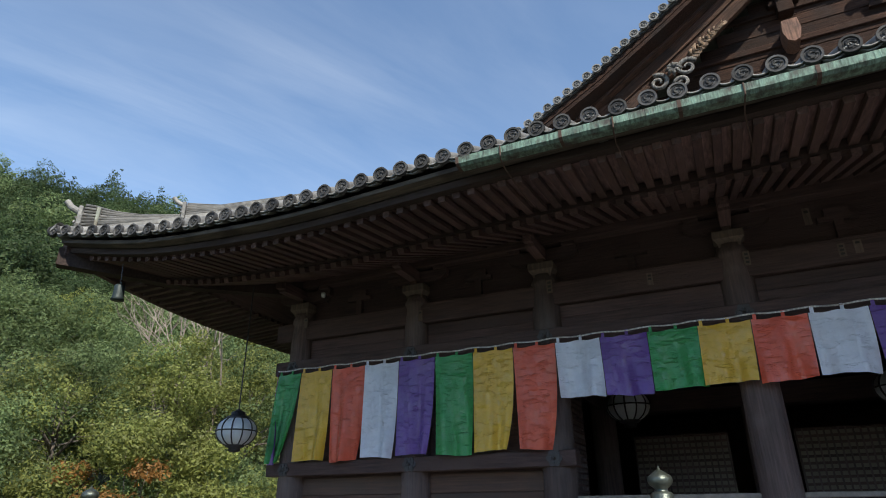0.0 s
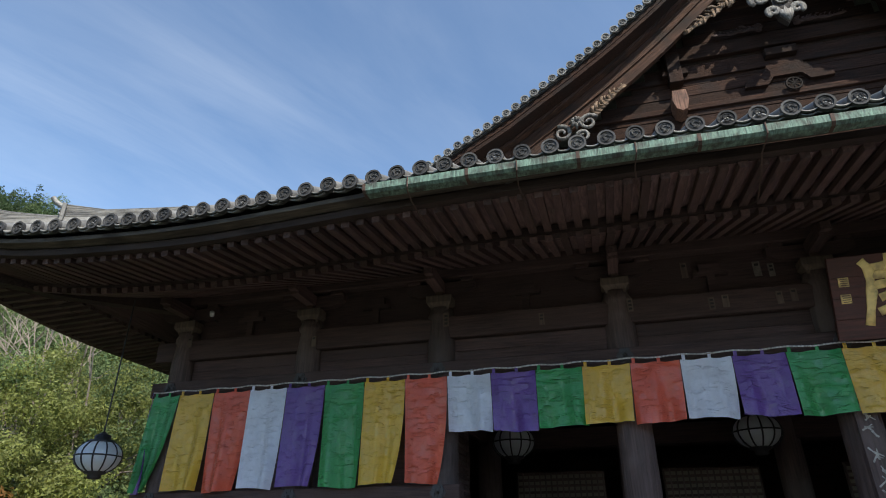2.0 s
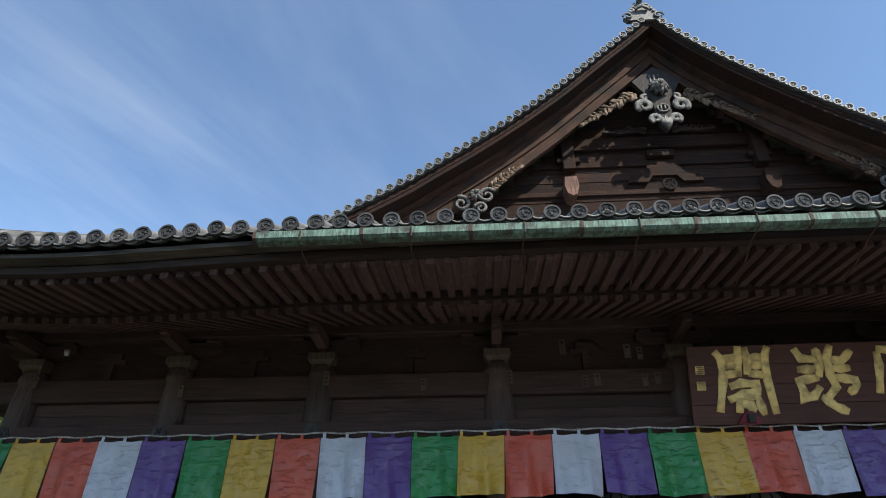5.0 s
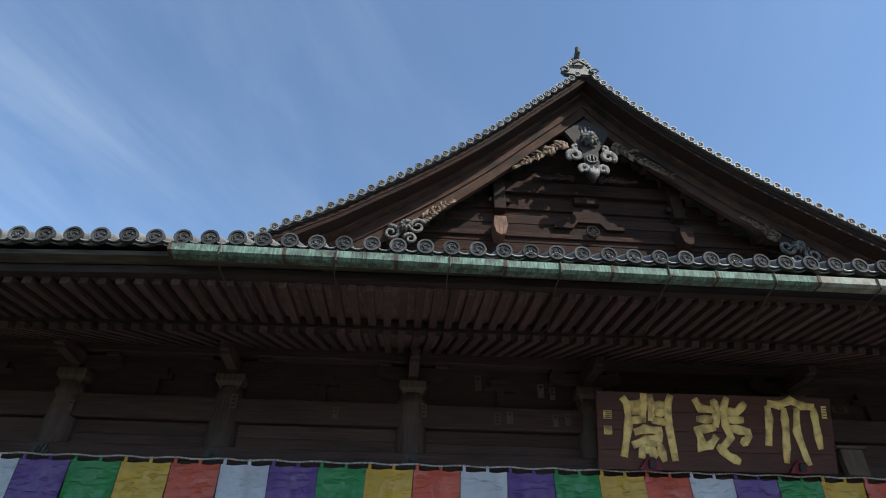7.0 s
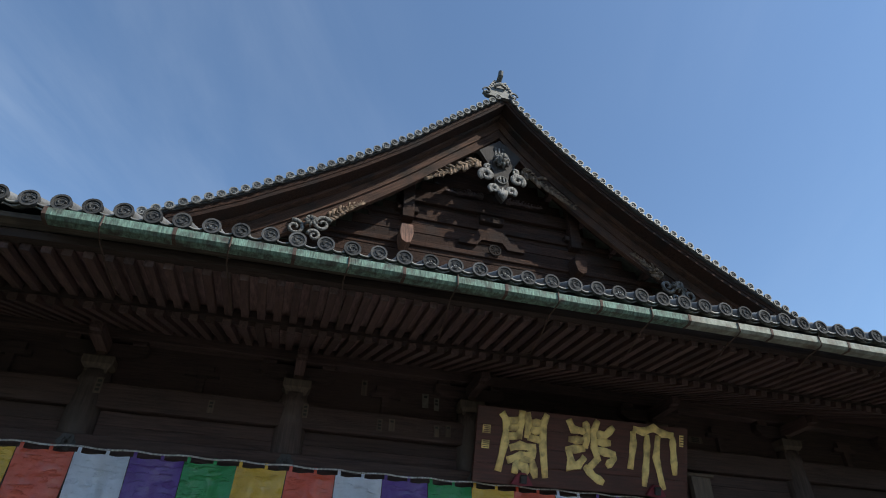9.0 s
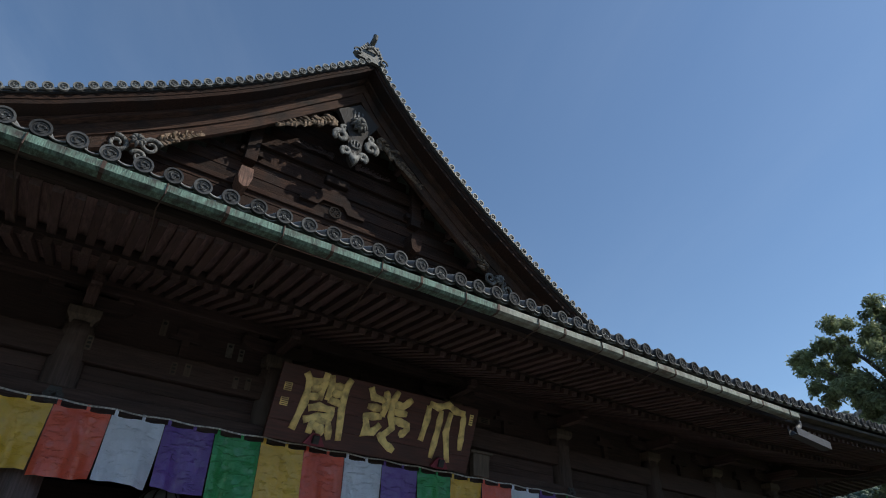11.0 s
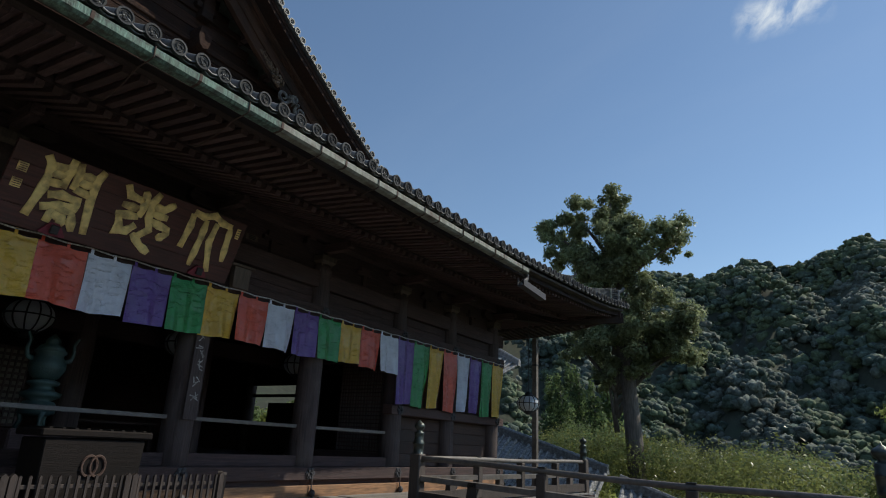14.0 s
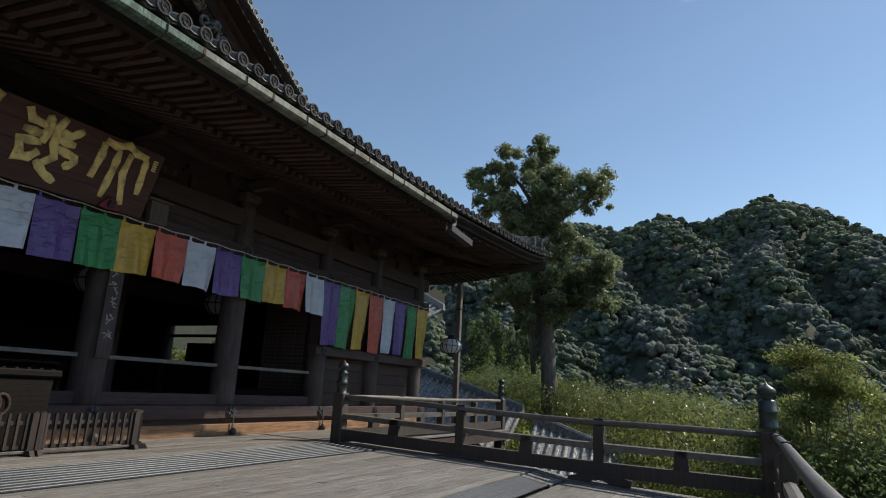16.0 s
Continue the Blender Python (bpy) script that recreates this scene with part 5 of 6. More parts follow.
# ---- deck and its grates ----
slab = [(x, y, deck_z(y) - d) for y in DECK_Y for x, d in ((-5.6, 0.10), (5.6, 0.10), (5.6, 0.35), (-5.6, 0.35))]
slab_f = [(4 * k + i, 4 * k + (i + 1) % 4, 4 * k + 4 + (i + 1) % 4, 4 * k + 4 + i) for k in range(5) for i in range(4)] + [(3, 2, 1, 0), (20, 21, 22, 23)]
deck = tagged(part("deck", raw_mesh(slab, slab_f, OLD_WOOD)), "weathered grey wooden stage deck", "deck", kind="structure")
GRATES = [(-3.20, -2.10), (-6.70, -6.15)]
rd = random.Random(5)
PLANKS = {}


def deck_plank(x0, x1, y, wide, parent=deck, mat=DECK_WOOD):
    key = round(wide, 3)
    if key not in PLANKS:
        PLANKS[key] = mesh_of(box(1, key - 0.006, 0.045, 0.004), mat)
    part("plank", PLANKS[key], parent, pose((x0 + x1) / 2, y, deck_z(y) - 0.0225 + rd.uniform(-0.0025, 0.0015), deck_tilt(y), 0, 0) @ Matrix.Diagonal((x1 - x0 - 0.004, 1, 1, 1)))


BOARD = 0.124
y = -0.13
row = 0
while y > -9.85:
    if not any(lo - 0.02 < y - BOARD / 2 < hi or lo < y + BOARD / 2 < hi + 0.02 for lo, hi in GRATES):
        edges = sorted({-5.45, 5.45, *[q + (row % 4) * 1.1 for q in (-4.4, 0.6) if -5 < q + (row % 4) * 1.1 < 5.2]})
        for a, b in zip(edges, edges[1:]):
            deck_plank(a, b, y, BOARD)
    y -= BOARD
    row += 1
for lo, hi in GRATES:
    grate = thing("floor_grate", "galvanised steel drain grate let into the deck", "grate", "deck drain grates", m=pose(0, (lo + hi) / 2, deck_z((lo + hi) / 2), deck_tilt((lo + hi) / 2), 0, 0))
    half = (hi - lo) / 2
    x_end = 5.3 if lo > -5 else 4.75
    part("tray", box(5.3 + x_end, 2 * half + 0.03, 0.01), grate, pose((x_end - 5.3) / 2, 0, -0.075), mat=IRON)
    n = 9 if lo > -5 else 12
    for k in range(n):
        part("slat", box(5.3 + x_end, 0.046 if lo > -5 else 0.036, 0.03, 0.008), grate, pose((x_end - 5.3) / 2, -half + 0.05 + k * (2 * half - 0.1) / (n - 1), -0.012), mat=STEEL)
for y in np.arange(-6.70 + 0.062, -6.15, BOARD):      # short planks past the end of the front grate
    deck_plank(4.78, 5.45, float(y), BOARD)
# edge boards along the deck sides, and the side verandas
for side in (-1, 1):
    edge = tagged(part("deck_edge", raw_mesh(*swept([(side * 5.67, y, deck_z(y)) for y in (-9.9, -6.7, -6.15, -3.2, -2.45)], [(0.21, 0.012), (0.21, -0.12), (-0.21, -0.12), (-0.21, 0.012)]), DECK_WOOD)),
                  "weathered edge timber of the stage deck", "deck edge", kind="structure")
    lo, hi = sorted((side * 5.6, side * 14.6))
    ver = tagged(part("veranda_floor", raw_mesh(*box_data((lo, -2.45, -0.25), (hi, 0.05, -0.02)), OLD_WOOD)), "narrow weathered wooden side veranda", "veranda", kind="structure")
    for k in range(12):
        yy = -2.34 + k * 0.2
        for a, b in ((lo, (lo + hi) / 2), ((lo + hi) / 2, hi)):
            PLANKS.setdefault(0.2, mesh_of(box(1, 0.194, 0.045, 0.004), DECK_WOOD))
            part("plank", PLANKS[0.2], ver, pose((a + b) / 2, yy, deck_z(yy) - 0.0225, deck_tilt(yy), 0, 0) @ Matrix.Diagonal((b - a - 0.004, 1, 1, 1)))
    for x in np.linspace(lo + 0.3, hi - 0.3, 5):
        part("stilt", UNIT_Z, ver, bar_between((x, -2.2, -7.5), (x, -2.2, -0.1), 0.24, 0.24))
for x in (-5.3, -1.8, 1.8, 5.3):
    for yy in (-9.6, -6.5, -3.2, -0.5):
        part("stilt", UNIT_Z, deck, bar_between((x, yy, -8.0), (x, yy, -0.3), 0.3, 0.3))

# ---- railings ----
ONION = [(0.075, 0.0), (0.062, 0.03), (0.115, 0.07), (0.135, 0.115), (0.12, 0.16), (0.06, 0.20), (0.02, 0.225), (0.004, 0.27)]
CAP_A = raw_mesh(*turned([(0.125, -0.42), (0.132, -0.41), (0.132, -0.37), (0.125, -0.36), (0.125, -0.20), (0.133, -0.19), (0.133, -0.15), (0.122, -0.14), (0.12, -0.03), (0.10, 0.0)] + ONION[0:], 20), GREY_METAL, True)
CAP_B = raw_mesh(*turned([(0.10, -0.50), (0.112, -0.49), (0.112, -0.45), (0.10, -0.44), (0.098, -0.28), (0.112, -0.27), (0.112, -0.22), (0.095, -0.20), (0.09, -0.08), (0.10, -0.06), (0.10, -0.03), (0.06, -0.01),
                          (0.06, 0.02), (0.095, 0.05), (0.11, 0.095), (0.09, 0.14), (0.04, 0.17), (0.008, 0.22)], 20), GREY_METAL, True)
POST = mesh_of(box(0.24, 0.24, 1.00, 0.02), POST_WOOD)
STRUT = mesh_of(box(0.165, 0.165, 0.74, 0.012), POST_WOOD)
STUB = raw_mesh(*merge(plate([(-0.12, 0), (0.12, 0), (0.085, 0.34), (-0.085, 0.34)], 0.12)), POST_WOOD)
FOOT = raw_mesh(*plate([(-0.50, -0.02), (-0.50, 0.05), (-0.40, 0.07), (-0.33, 0.10), (0.33, 0.10), (0.40, 0.07), (0.50, 0.05), (0.50, -0.02), (0.18, -0.02), (0.08, 0.03), (-0.08, 0.03), (-0.18, -0.02)][::-1], 0.14), POST_WOOD)


def railing(a, b, posts, caps, struts, stubs, label, feet=()):
    """A low temple railing from a to b (x, y): capped posts, a round top rail, two lower rails, struts and wedge stubs."""
    a, b = Vector((*a, 0)), Vector((*b, 0))
    d = (b - a).normalized()
    turn = math.degrees(math.atan2(d.y, d.x))
    b_ob = thing("railing", label, "railing", "stage railings", m=pose(a.x, a.y, 0))

    def at(t, up):
        p = a.lerp(b, t)
        return Vector((p.x - a.x, p.y - a.y, rail_base(p.y) + up))
    n = 24
    L = (b - a).length
    ts = [k / n for k in range(n + 1)]
    part("top_rail", raw_mesh(*tube_data([at(t, 0.79 + 0.012 * math.sin(9 * t)) for t in ts], 0.052, 12), RAIL_WOOD, True), b_ob)
    part("middle_rail", raw_mesh(*swept([at(t, 0.42) for t in ts[::3]], [(0.06, -0.055), (0.06, 0.04), (0.0, 0.055), (-0.06, 0.04), (-0.06, -0.055)]), RAIL_WOOD), b_ob)
    part("bottom_rail", raw_mesh(*swept([at(t, 0.07) for t in ts[::3]], [(0.075, -0.105), (0.075, 0.105), (-0.075, 0.105), (-0.075, -0.105)]), POST_WOOD), b_ob)
    for t, cap in zip(posts, caps):
        p = part("post", POST, b_ob, Matrix.Translation(at(t, 0.37)) @ pose(0, 0, 0, 0, 0, turn))
        part("cap", cap, p, pose(0, 0, 0.94), "dull metal onion finial")
    for t in struts:
        part("strut", STRUT, b_ob, Matrix.Translation(at(t, 0.37)) @ pose(0, 0, 0, 0, 0, turn))
        part("clip", mesh_of(box(0.15, 0.09, 0.02, 0.004), IRON), b_ob, Matrix.Translation(at(t, 0.85)) @ pose(0, 0, 0, 0, 0, turn))
    for t in stubs:
        part("wedge_stub", STUB, b_ob, Matrix.Translation(at(t, 0.12)) @ pose(0, 0, 0, 0, 0, turn) @ pose(0, -0.06, 0))
    for t in feet:
        p = at(t, 0.0)
        low = deck_z(p.y + a.y) + 0.012
        tall = (rail_base(p.y + a.y) - 0.03 - low) / 0.12
        part("carved_foot", FOOT, b_ob, Matrix.Translation((p.x, p.y, low + 0.02 * tall)) @ pose(0, 0, 0, 0, 0, turn) @ pose(0, -0.09, 0) @ Matrix.Diagonal((1, 1.3, tall, 1)))
    return b_ob


railing((5.7, -2.05), (5.7, -9.72), (0, 1), (CAP_B, CAP_A), (0.352, 0.677), (0.17, 0.515, 0.84), "weathered wooden railing along the east edge of the stage", (0.352, 0.677))
railing((5.7, -2.2), (14.1, -2.3), (1,), (CAP_B,), (0.25, 0.5, 0.75), (0.12, 0.37, 0.62, 0.87), "weathered wooden railing of the side veranda")
railing((5.58, -9.80), (-5.58, -9.80), (), (), (0.1, 0.25, 0.75, 0.9), (0.17, 0.4, 0.6, 0.83), "weathered wooden railing along the front edge of the stage")
railing((-5.98, -2.05), (-5.7, -9.72), (0, 1), (CAP_A, CAP_A), (0.335, 0.665), (0.17, 0.5, 0.83), "weathered wooden railing along the west edge of the stage")
railing((-5.85, -2.2), (-14.7, -2.3), (1,), (CAP_A,), (0.25, 0.5, 0.75), (0.12, 0.37, 0.62, 0.87), "weathered wooden railing of the side veranda")

# ---- things on the deck ----

def picket():
    v = [(-0.017, 0), (0.017, 0), (0.017, 0.435), (0.0, 0.452), (-0.017, 0.435)]
    return raw_mesh(*plate(v[::-1], 0.032), FENCE_WOOD)


def picket_post():
    v = [(-0.04, 0), (0.04, 0), (0.04, 0.50), (0.0, 0.535), (-0.04, 0.50)]
    return raw_mesh(*plate(v[::-1], 0.07), FENCE_WOOD)


PK, PP = picket(), picket_post()


def fence(x0, x1, turn=0.0, y=-1.15):
    f = thing("picket_fence", "low brown wooden picket barrier standing on the deck", "fence", "picket barriers", m=pose(x0, y, deck_z(y), 0, 0, turn))
    w = x1 - x0
    for z in (0.10, 0.40):
        part("cross_rail", box(w, 0.03, 0.05, 0.004), f, pose(w / 2, 0.03, z), mat=FENCE_WOOD)
    part("ground_rail", box(w, 0.05, 0.035, 0.004), f, pose(w / 2, -0.005, 0.045), mat=RAIL_WOOD)
    n = max(3, round(w / 0.112))
    for k in range(1, n):
        part("picket", PK, f, pose(w * k / n, -0.01, 0.08))
    for x in (0.035, w - 0.035):
        p = part("post", PP, f, pose(x, -0.035, 0.02))
        part("foot", raw_mesh(*plate([(-0.16, -0.02), (0.16, -0.02), (0.12, 0.05), (-0.12, 0.05)][::-1], 0.06), FENCE_WOOD), p, pose(0, 0.03, 0, 0, 0, 90))
    return f


for k in range(3):
    fence(0.30 - 1.50 * k, 1.77 - 1.50 * k)
fence(1.80, 2.22, 62)

chest = thing("offertory_box", "large dark wooden offertory chest with a ring crest", "chest", m=pose(-0.10, -0.52, deck_z(-0.5)))
part("body", box(1.30, 0.62, 0.92, 0.015, taper=1.05), chest, pose(0, 0, 0.50), mat=CHEST_WOOD)
part("rim", box(1.52, 0.74, 0.10, 0.02), chest, pose(0, 0, 1.03), mat=CHEST_WOOD)
part("foot", box(1.42, 0.68, 0.06, 0.01), chest, pose(0, 0, 0.03), mat=CHEST_WOOD)
for k in range(9):
    part("slat", box(0.05, 0.66, 0.05, 0.006), chest, pose(-0.64 + 0.16 * k, 0, 1.075), mat=CHEST_WOOD)
part("crest", raw_mesh(*merge(*[tube_data([(c + 0.10 * math.cos(a), 0, 0.13 * math.sin(a)) for a in np.linspace(0, 2 * math.pi, 21)], 0.02, 6, False) for c in (-0.055, 0.055)]), RED_WOOD), chest, pose(0.0, -0.328, 0.62), "interlaced ring crest")

stand = thing("burner_plinth", "dark stone plinth inside the open bay", "plinth", m=pose(0.05, 1.5, 0.63))
part("block", box(1.0, 0.9, 0.50, 0.03), stand, pose(0, 0, 0.25), mat=OLD_WOOD)
burner = thing("incense_burner", "green bronze incense burner with two upswept handles", "incense burner", m=pose(0.05, 1.5, 1.13) @ Matrix.Diagonal((0.8, 0.8, 1, 1)))
for k in range(3):
    a = k * 2.094 + 0.5
    part("leg", raw_mesh(*tube_data([(0.30 * math.cos(a), 0.30 * math.sin(a), 0.0), (0.24 * math.cos(a), 0.24 * math.sin(a), 0.14), (0.28 * math.cos(a), 0.28 * math.sin(a), 0.28)], [0.05, 0.045, 0.07], 8), BRONZE, True), burner)
part("base_bowl", raw_mesh(*turned([(0.20, 0.20), (0.32, 0.24), (0.34, 0.34), (0.28, 0.42), (0.20, 0.44), (0.36, 0.50), (0.38, 0.56), (0.24, 0.60), (0.20, 0.66), (0.30, 0.70), (0.30, 0.74), (0.16, 0.78)], 24), BRONZE, True), burner)
part("bowl", raw_mesh(*turned([(0.16, 0.76), (0.27, 0.82), (0.335, 0.94), (0.335, 1.04), (0.27, 1.12), (0.25, 1.17), (0.30, 1.20), (0.30, 1.24), (0.12, 1.26)], 24), BRONZE, True), burner)
part("lid", raw_mesh(*turned([(0.28, 1.24), (0.22, 1.32), (0.13, 1.36), (0.15, 1.40), (0.08, 1.47), (0.02, 1.52)], 20), BRONZE, True), burner)
for q in (-1, 1):
    part("handle", raw_mesh(*tube_data([(q * 0.30, 0, 1.08), (q * 0.42, 0, 1.12), (q * 0.46, 0, 1.24), (q * 0.42, 0, 1.38), (q * 0.50, 0, 1.50)], [0.05, 0.045, 0.04, 0.04, 0.025], 8), BRONZE, True), burner)
table = thing("altar_table", "dim wooden table inside the hall", "table", m=pose(3.2, 5.4, 0.63))
part("top", box(2.4, 0.8, 0.06, 0.01), table, pose(0, 0, 0.72), mat=OLD_WOOD)
for a in (-1.1, 1.1):
    for b in (-0.3, 0.3):
        part("leg", box(0.09, 0.09, 0.70, 0.006), table, pose(a, b, 0.35), mat=OLD_WOOD)

# writing boards on the two middle columns
rw = random.Random(21)
for x in (-1.80, 1.78):
    wb = thing("column_board", "tall dark board with faded white brushwork on the column", "sign", "boards on columns", m=pose(x, -0.03, 1.40))
    part("board", box(0.27, 0.035, 2.1, 0.006), wb, pose(0, 0, 1.05), mat=OLD_WOOD_Z)
    for k in range(6):
        zc = 1.72 - 0.27 * k
        strokes = []
        for q in range(5):
            a = rw.uniform(-0.9, 0.9) + (1.57 if q % 2 else 0)
            c = (rw.uniform(-0.05, 0.05), zc + rw.uniform(-0.08, 0.08))
            h = rw.uniform(0.035, 0.08)
            v, f = tube_data([(c[0] - h * math.cos(a), 0, c[1] - h * math.sin(a)), (c[0] + h * math.cos(a), 0, c[1] + h * math.sin(a))], [0.013, 0.007], 6)
            strokes.append(([(p[0], -0.02 + p[1] * 0.2, p[2]) for p in v], f))
        part("brushwork", raw_mesh(*merge(*strokes), FADED_WHITE), wb, label="unreadable faded white writing")
# paper slips pasted on the beams and capitals
for x, z, w, h in ((-7.55, 4.72, 0.10, 0.24), (-3.62, 5.28, 0.10, 0.27), (-2.55, 5.18, 0.11, 0.25), (-2.35, 5.14, 0.09, 0.22), (-12.55, 4.75, 0.09, 0.2), (-9.98, 4.55, 0.09, 0.2), (-4.55, 4.68, 0.09, 0.22),
                   (-3.35, 4.60, 0.09, 0.2), (-3.15, 4.62, 0.10, 0.2), (-2.4, 4.60, 0.09, 0.2), (-2.2, 4.62, 0.09, 0.2), (-5.95, 4.60, 0.09, 0.2), (2.75, 5.05, 0.3, 0.12), (3.3, 5.1, 0.12, 0.2)):
    on_column = min(abs(x - c) for c in COLUMNS) < 0.25
    slip = thing("paper_slip", "narrow aged votive paper slip pasted on timber", "paper slip", "votive paper slips", m=pose(x, 0.055 if on_column else (0.10 if z < 4.82 else 0.322), z))
    part("paper", box(w, 0.004, h), slip, mat=PAPER if rw.random() < 0.4 else PALE_WOOD)
    for k in range(rw.choice((1, 2, 3))):
        part("ink_bar", box(w * 0.55, 0.003, h * 0.16), slip, pose(0, -0.004, h * (0.28 - 0.28 * k)), mat=INK)

# ---- land ----
WEST = np.array([-0.85, 0.53])


def land_z(x, y):
    """The ground: a terrace under the hall, a wooded hill to the north-west, a valley and mountains to the east."""
    s = (x + 5.0) * WEST[0] + (y + 9.0) * WEST[1]
    hill = np.clip(s - 20.0, 0, 95.0) * 0.58 + np.clip(s - 115.0, 0, 400) * 0.08
    e = x + 5.0
    drop = -np.clip(e - 16.0, 0, 60.0) * 0.20
    az = np.degrees(np.arctan2(e, np.where(np.abs(y + 9.5) < 1e-3, 1e-3, y + 9.5)))
    crest = np.interp(az, [40, 66, 75.4, 80.1, 83.6, 86.5, 89.8, 92.5, 95.8, 98, 100.5, 110, 130, 150], [78, 92, 95, 90, 97, 92, 98, 103, 95, 86, 78, 66, 48, 32])
    rise = np.clip((np.hypot(e, y + 9.5) - 125.0) / 205.0, 0, 1)
    spur = 3.0 * np.sin(az * 0.55 + np.hypot(e, y + 9.5) * 0.06) + 1.5 * np.sin(az * 1.3 - e * 0.09)
    lobes = 1 + 0.10 * np.sin(az * 0.9) * np.sin(e * 0.03) + 0.08 * np.sin(e * 0.055 + az * 0.5)
    east = np.where(e > 40, (crest + 16) * rise ** 1.15 * (1 + (lobes - 1) * 4 * rise * (1 - rise)) + spur * 4 * rise * (1 - rise), 0)
    far = -np.clip(np.hypot(x, y) - 420, 0, 4000) * 0.04
    return -6.0 + hill + drop + east + far


def axis_steps(reach, n):
    t = np.linspace(-1, 1, n)
    return np.sign(t) * (np.abs(t) * 60 + (np.abs(t) ** 5) * (reach - 60))


gx, gy = axis_steps(3000, 121), axis_steps(3000, 121)
GX2, GY2 = np.meshgrid(gx, gy)
gv = np.stack([GX2.ravel(), GY2.ravel(), land_z(GX2, GY2).ravel()], 1)
gf = [(j * 121 + i, j * 121 + i + 1, (j + 1) * 121 + i + 1, (j + 1) * 121 + i) for j in range(120) for i in range(120)]
tagged(part("ground", raw_mesh(gv, gf, EARTH, True)), "wooded hillside ground falling into a valley", "ground", kind="structure")


def leaf_mesh(blobs, per, size, mats, seed, shell=0.55, droop=0.0, flat=0.6, corners=4, lumpy=1.0):
    """Many small leaf blades on uneven clumps. blobs: rows of centre and three radii; mats: materials by blob."""
    r = np.random.RandomState(seed)
    blobs = np.asarray(blobs, float)
    nb = len(blobs)
    counts = np.maximum(20, (per * (blobs[:, 3] * blobs[:, 5]) / np.mean(blobs[:, 3] * blobs[:, 5])).astype(int))
    which = np.repeat(np.arange(nb), counts)
    n = len(which)
    d = r.normal(size=(n, 3))
    d /= np.linalg.norm(d, axis=1)[:, None]
    # lobes: each clump bulges unevenly
    ph = r.uniform(0, 6.28, (nb, 3))[which]
    bulge = 1 + lumpy * (0.22 * np.sin(3.1 * d[:, 0] + 2.3 * d[:, 2] + ph[:, 0]) + 0.16 * np.sin(5.3 * d[:, 1] - 4.1 * d[:, 2] + ph[:, 1]) + 0.10 * np.sin(9 * d[:, 0] + 7 * d[:, 1] + ph[:, 2]))
    rad = (shell + (1 - shell) * r.rand(n) ** 0.6) * bulge
    c = blobs[which, :3] + d * rad[:, None] * blobs[which, 3:6]
    nrm = d * 0.8 + r.normal(size=(n, 3)) * flat + np.array([0, 0, 0.35 - droop])
    nrm /= np.linalg.norm(nrm, axis=1)[:, None]
    a = np.cross(nrm, r.normal(size=(n, 3)))
    a /= np.linalg.norm(a, axis=1)[:, None]
    b = np.cross(nrm, a)
    s = size * r.uniform(0.6, 1.35, n)[:, None]
    if corners == 4:
        verts = np.stack([c - a * s, c - b * s * 0.42 + a * s * 0.1, c + a * s, c + b * s * 0.42 + a * s * 0.1], 1).reshape(-1, 3)
    else:
        verts = np.stack([c - a * s, c - b * s * 0.5 + a * s * 0.7, c + b * s * 0.5 + a * s * 0.7], 1).reshape(-1, 3)
    me = bpy.data.meshes.new("leaves")
    me.vertices.add(corners * n)
    me.vertices.foreach_set("co", verts.astype(np.float32).ravel())
    me.loops.add(corners * n)
    me.loops.foreach_set("vertex_index", np.arange(corners * n, dtype=np.int32))
    me.polygons.add(n)
    me.polygons.foreach_set("loop_start", np.arange(0, corners * n, corners, dtype=np.int32))
    me.polygons.foreach_set("loop_total", np.full(n, corners, dtype=np.int32))
    kinds = []
    for m in mats:
        if m not in kinds:
            kinds.append(m)
            me.materials.append(m)
    idx = np.array([kinds.index(m) for m in mats], dtype=np.int32)
    me.polygons.foreach_set("material_index", idx[which])
    me.update()
    me.validate()
    return me


EYE = (-5.0, -9.4)


def polar(az, dist):
    """A place at a bearing (clockwise from +y) and a distance from the middle of the stage front."""
    return EYE[0] + dist * math.sin(radians(az)), EYE[1] + dist * math.cos(radians(az))


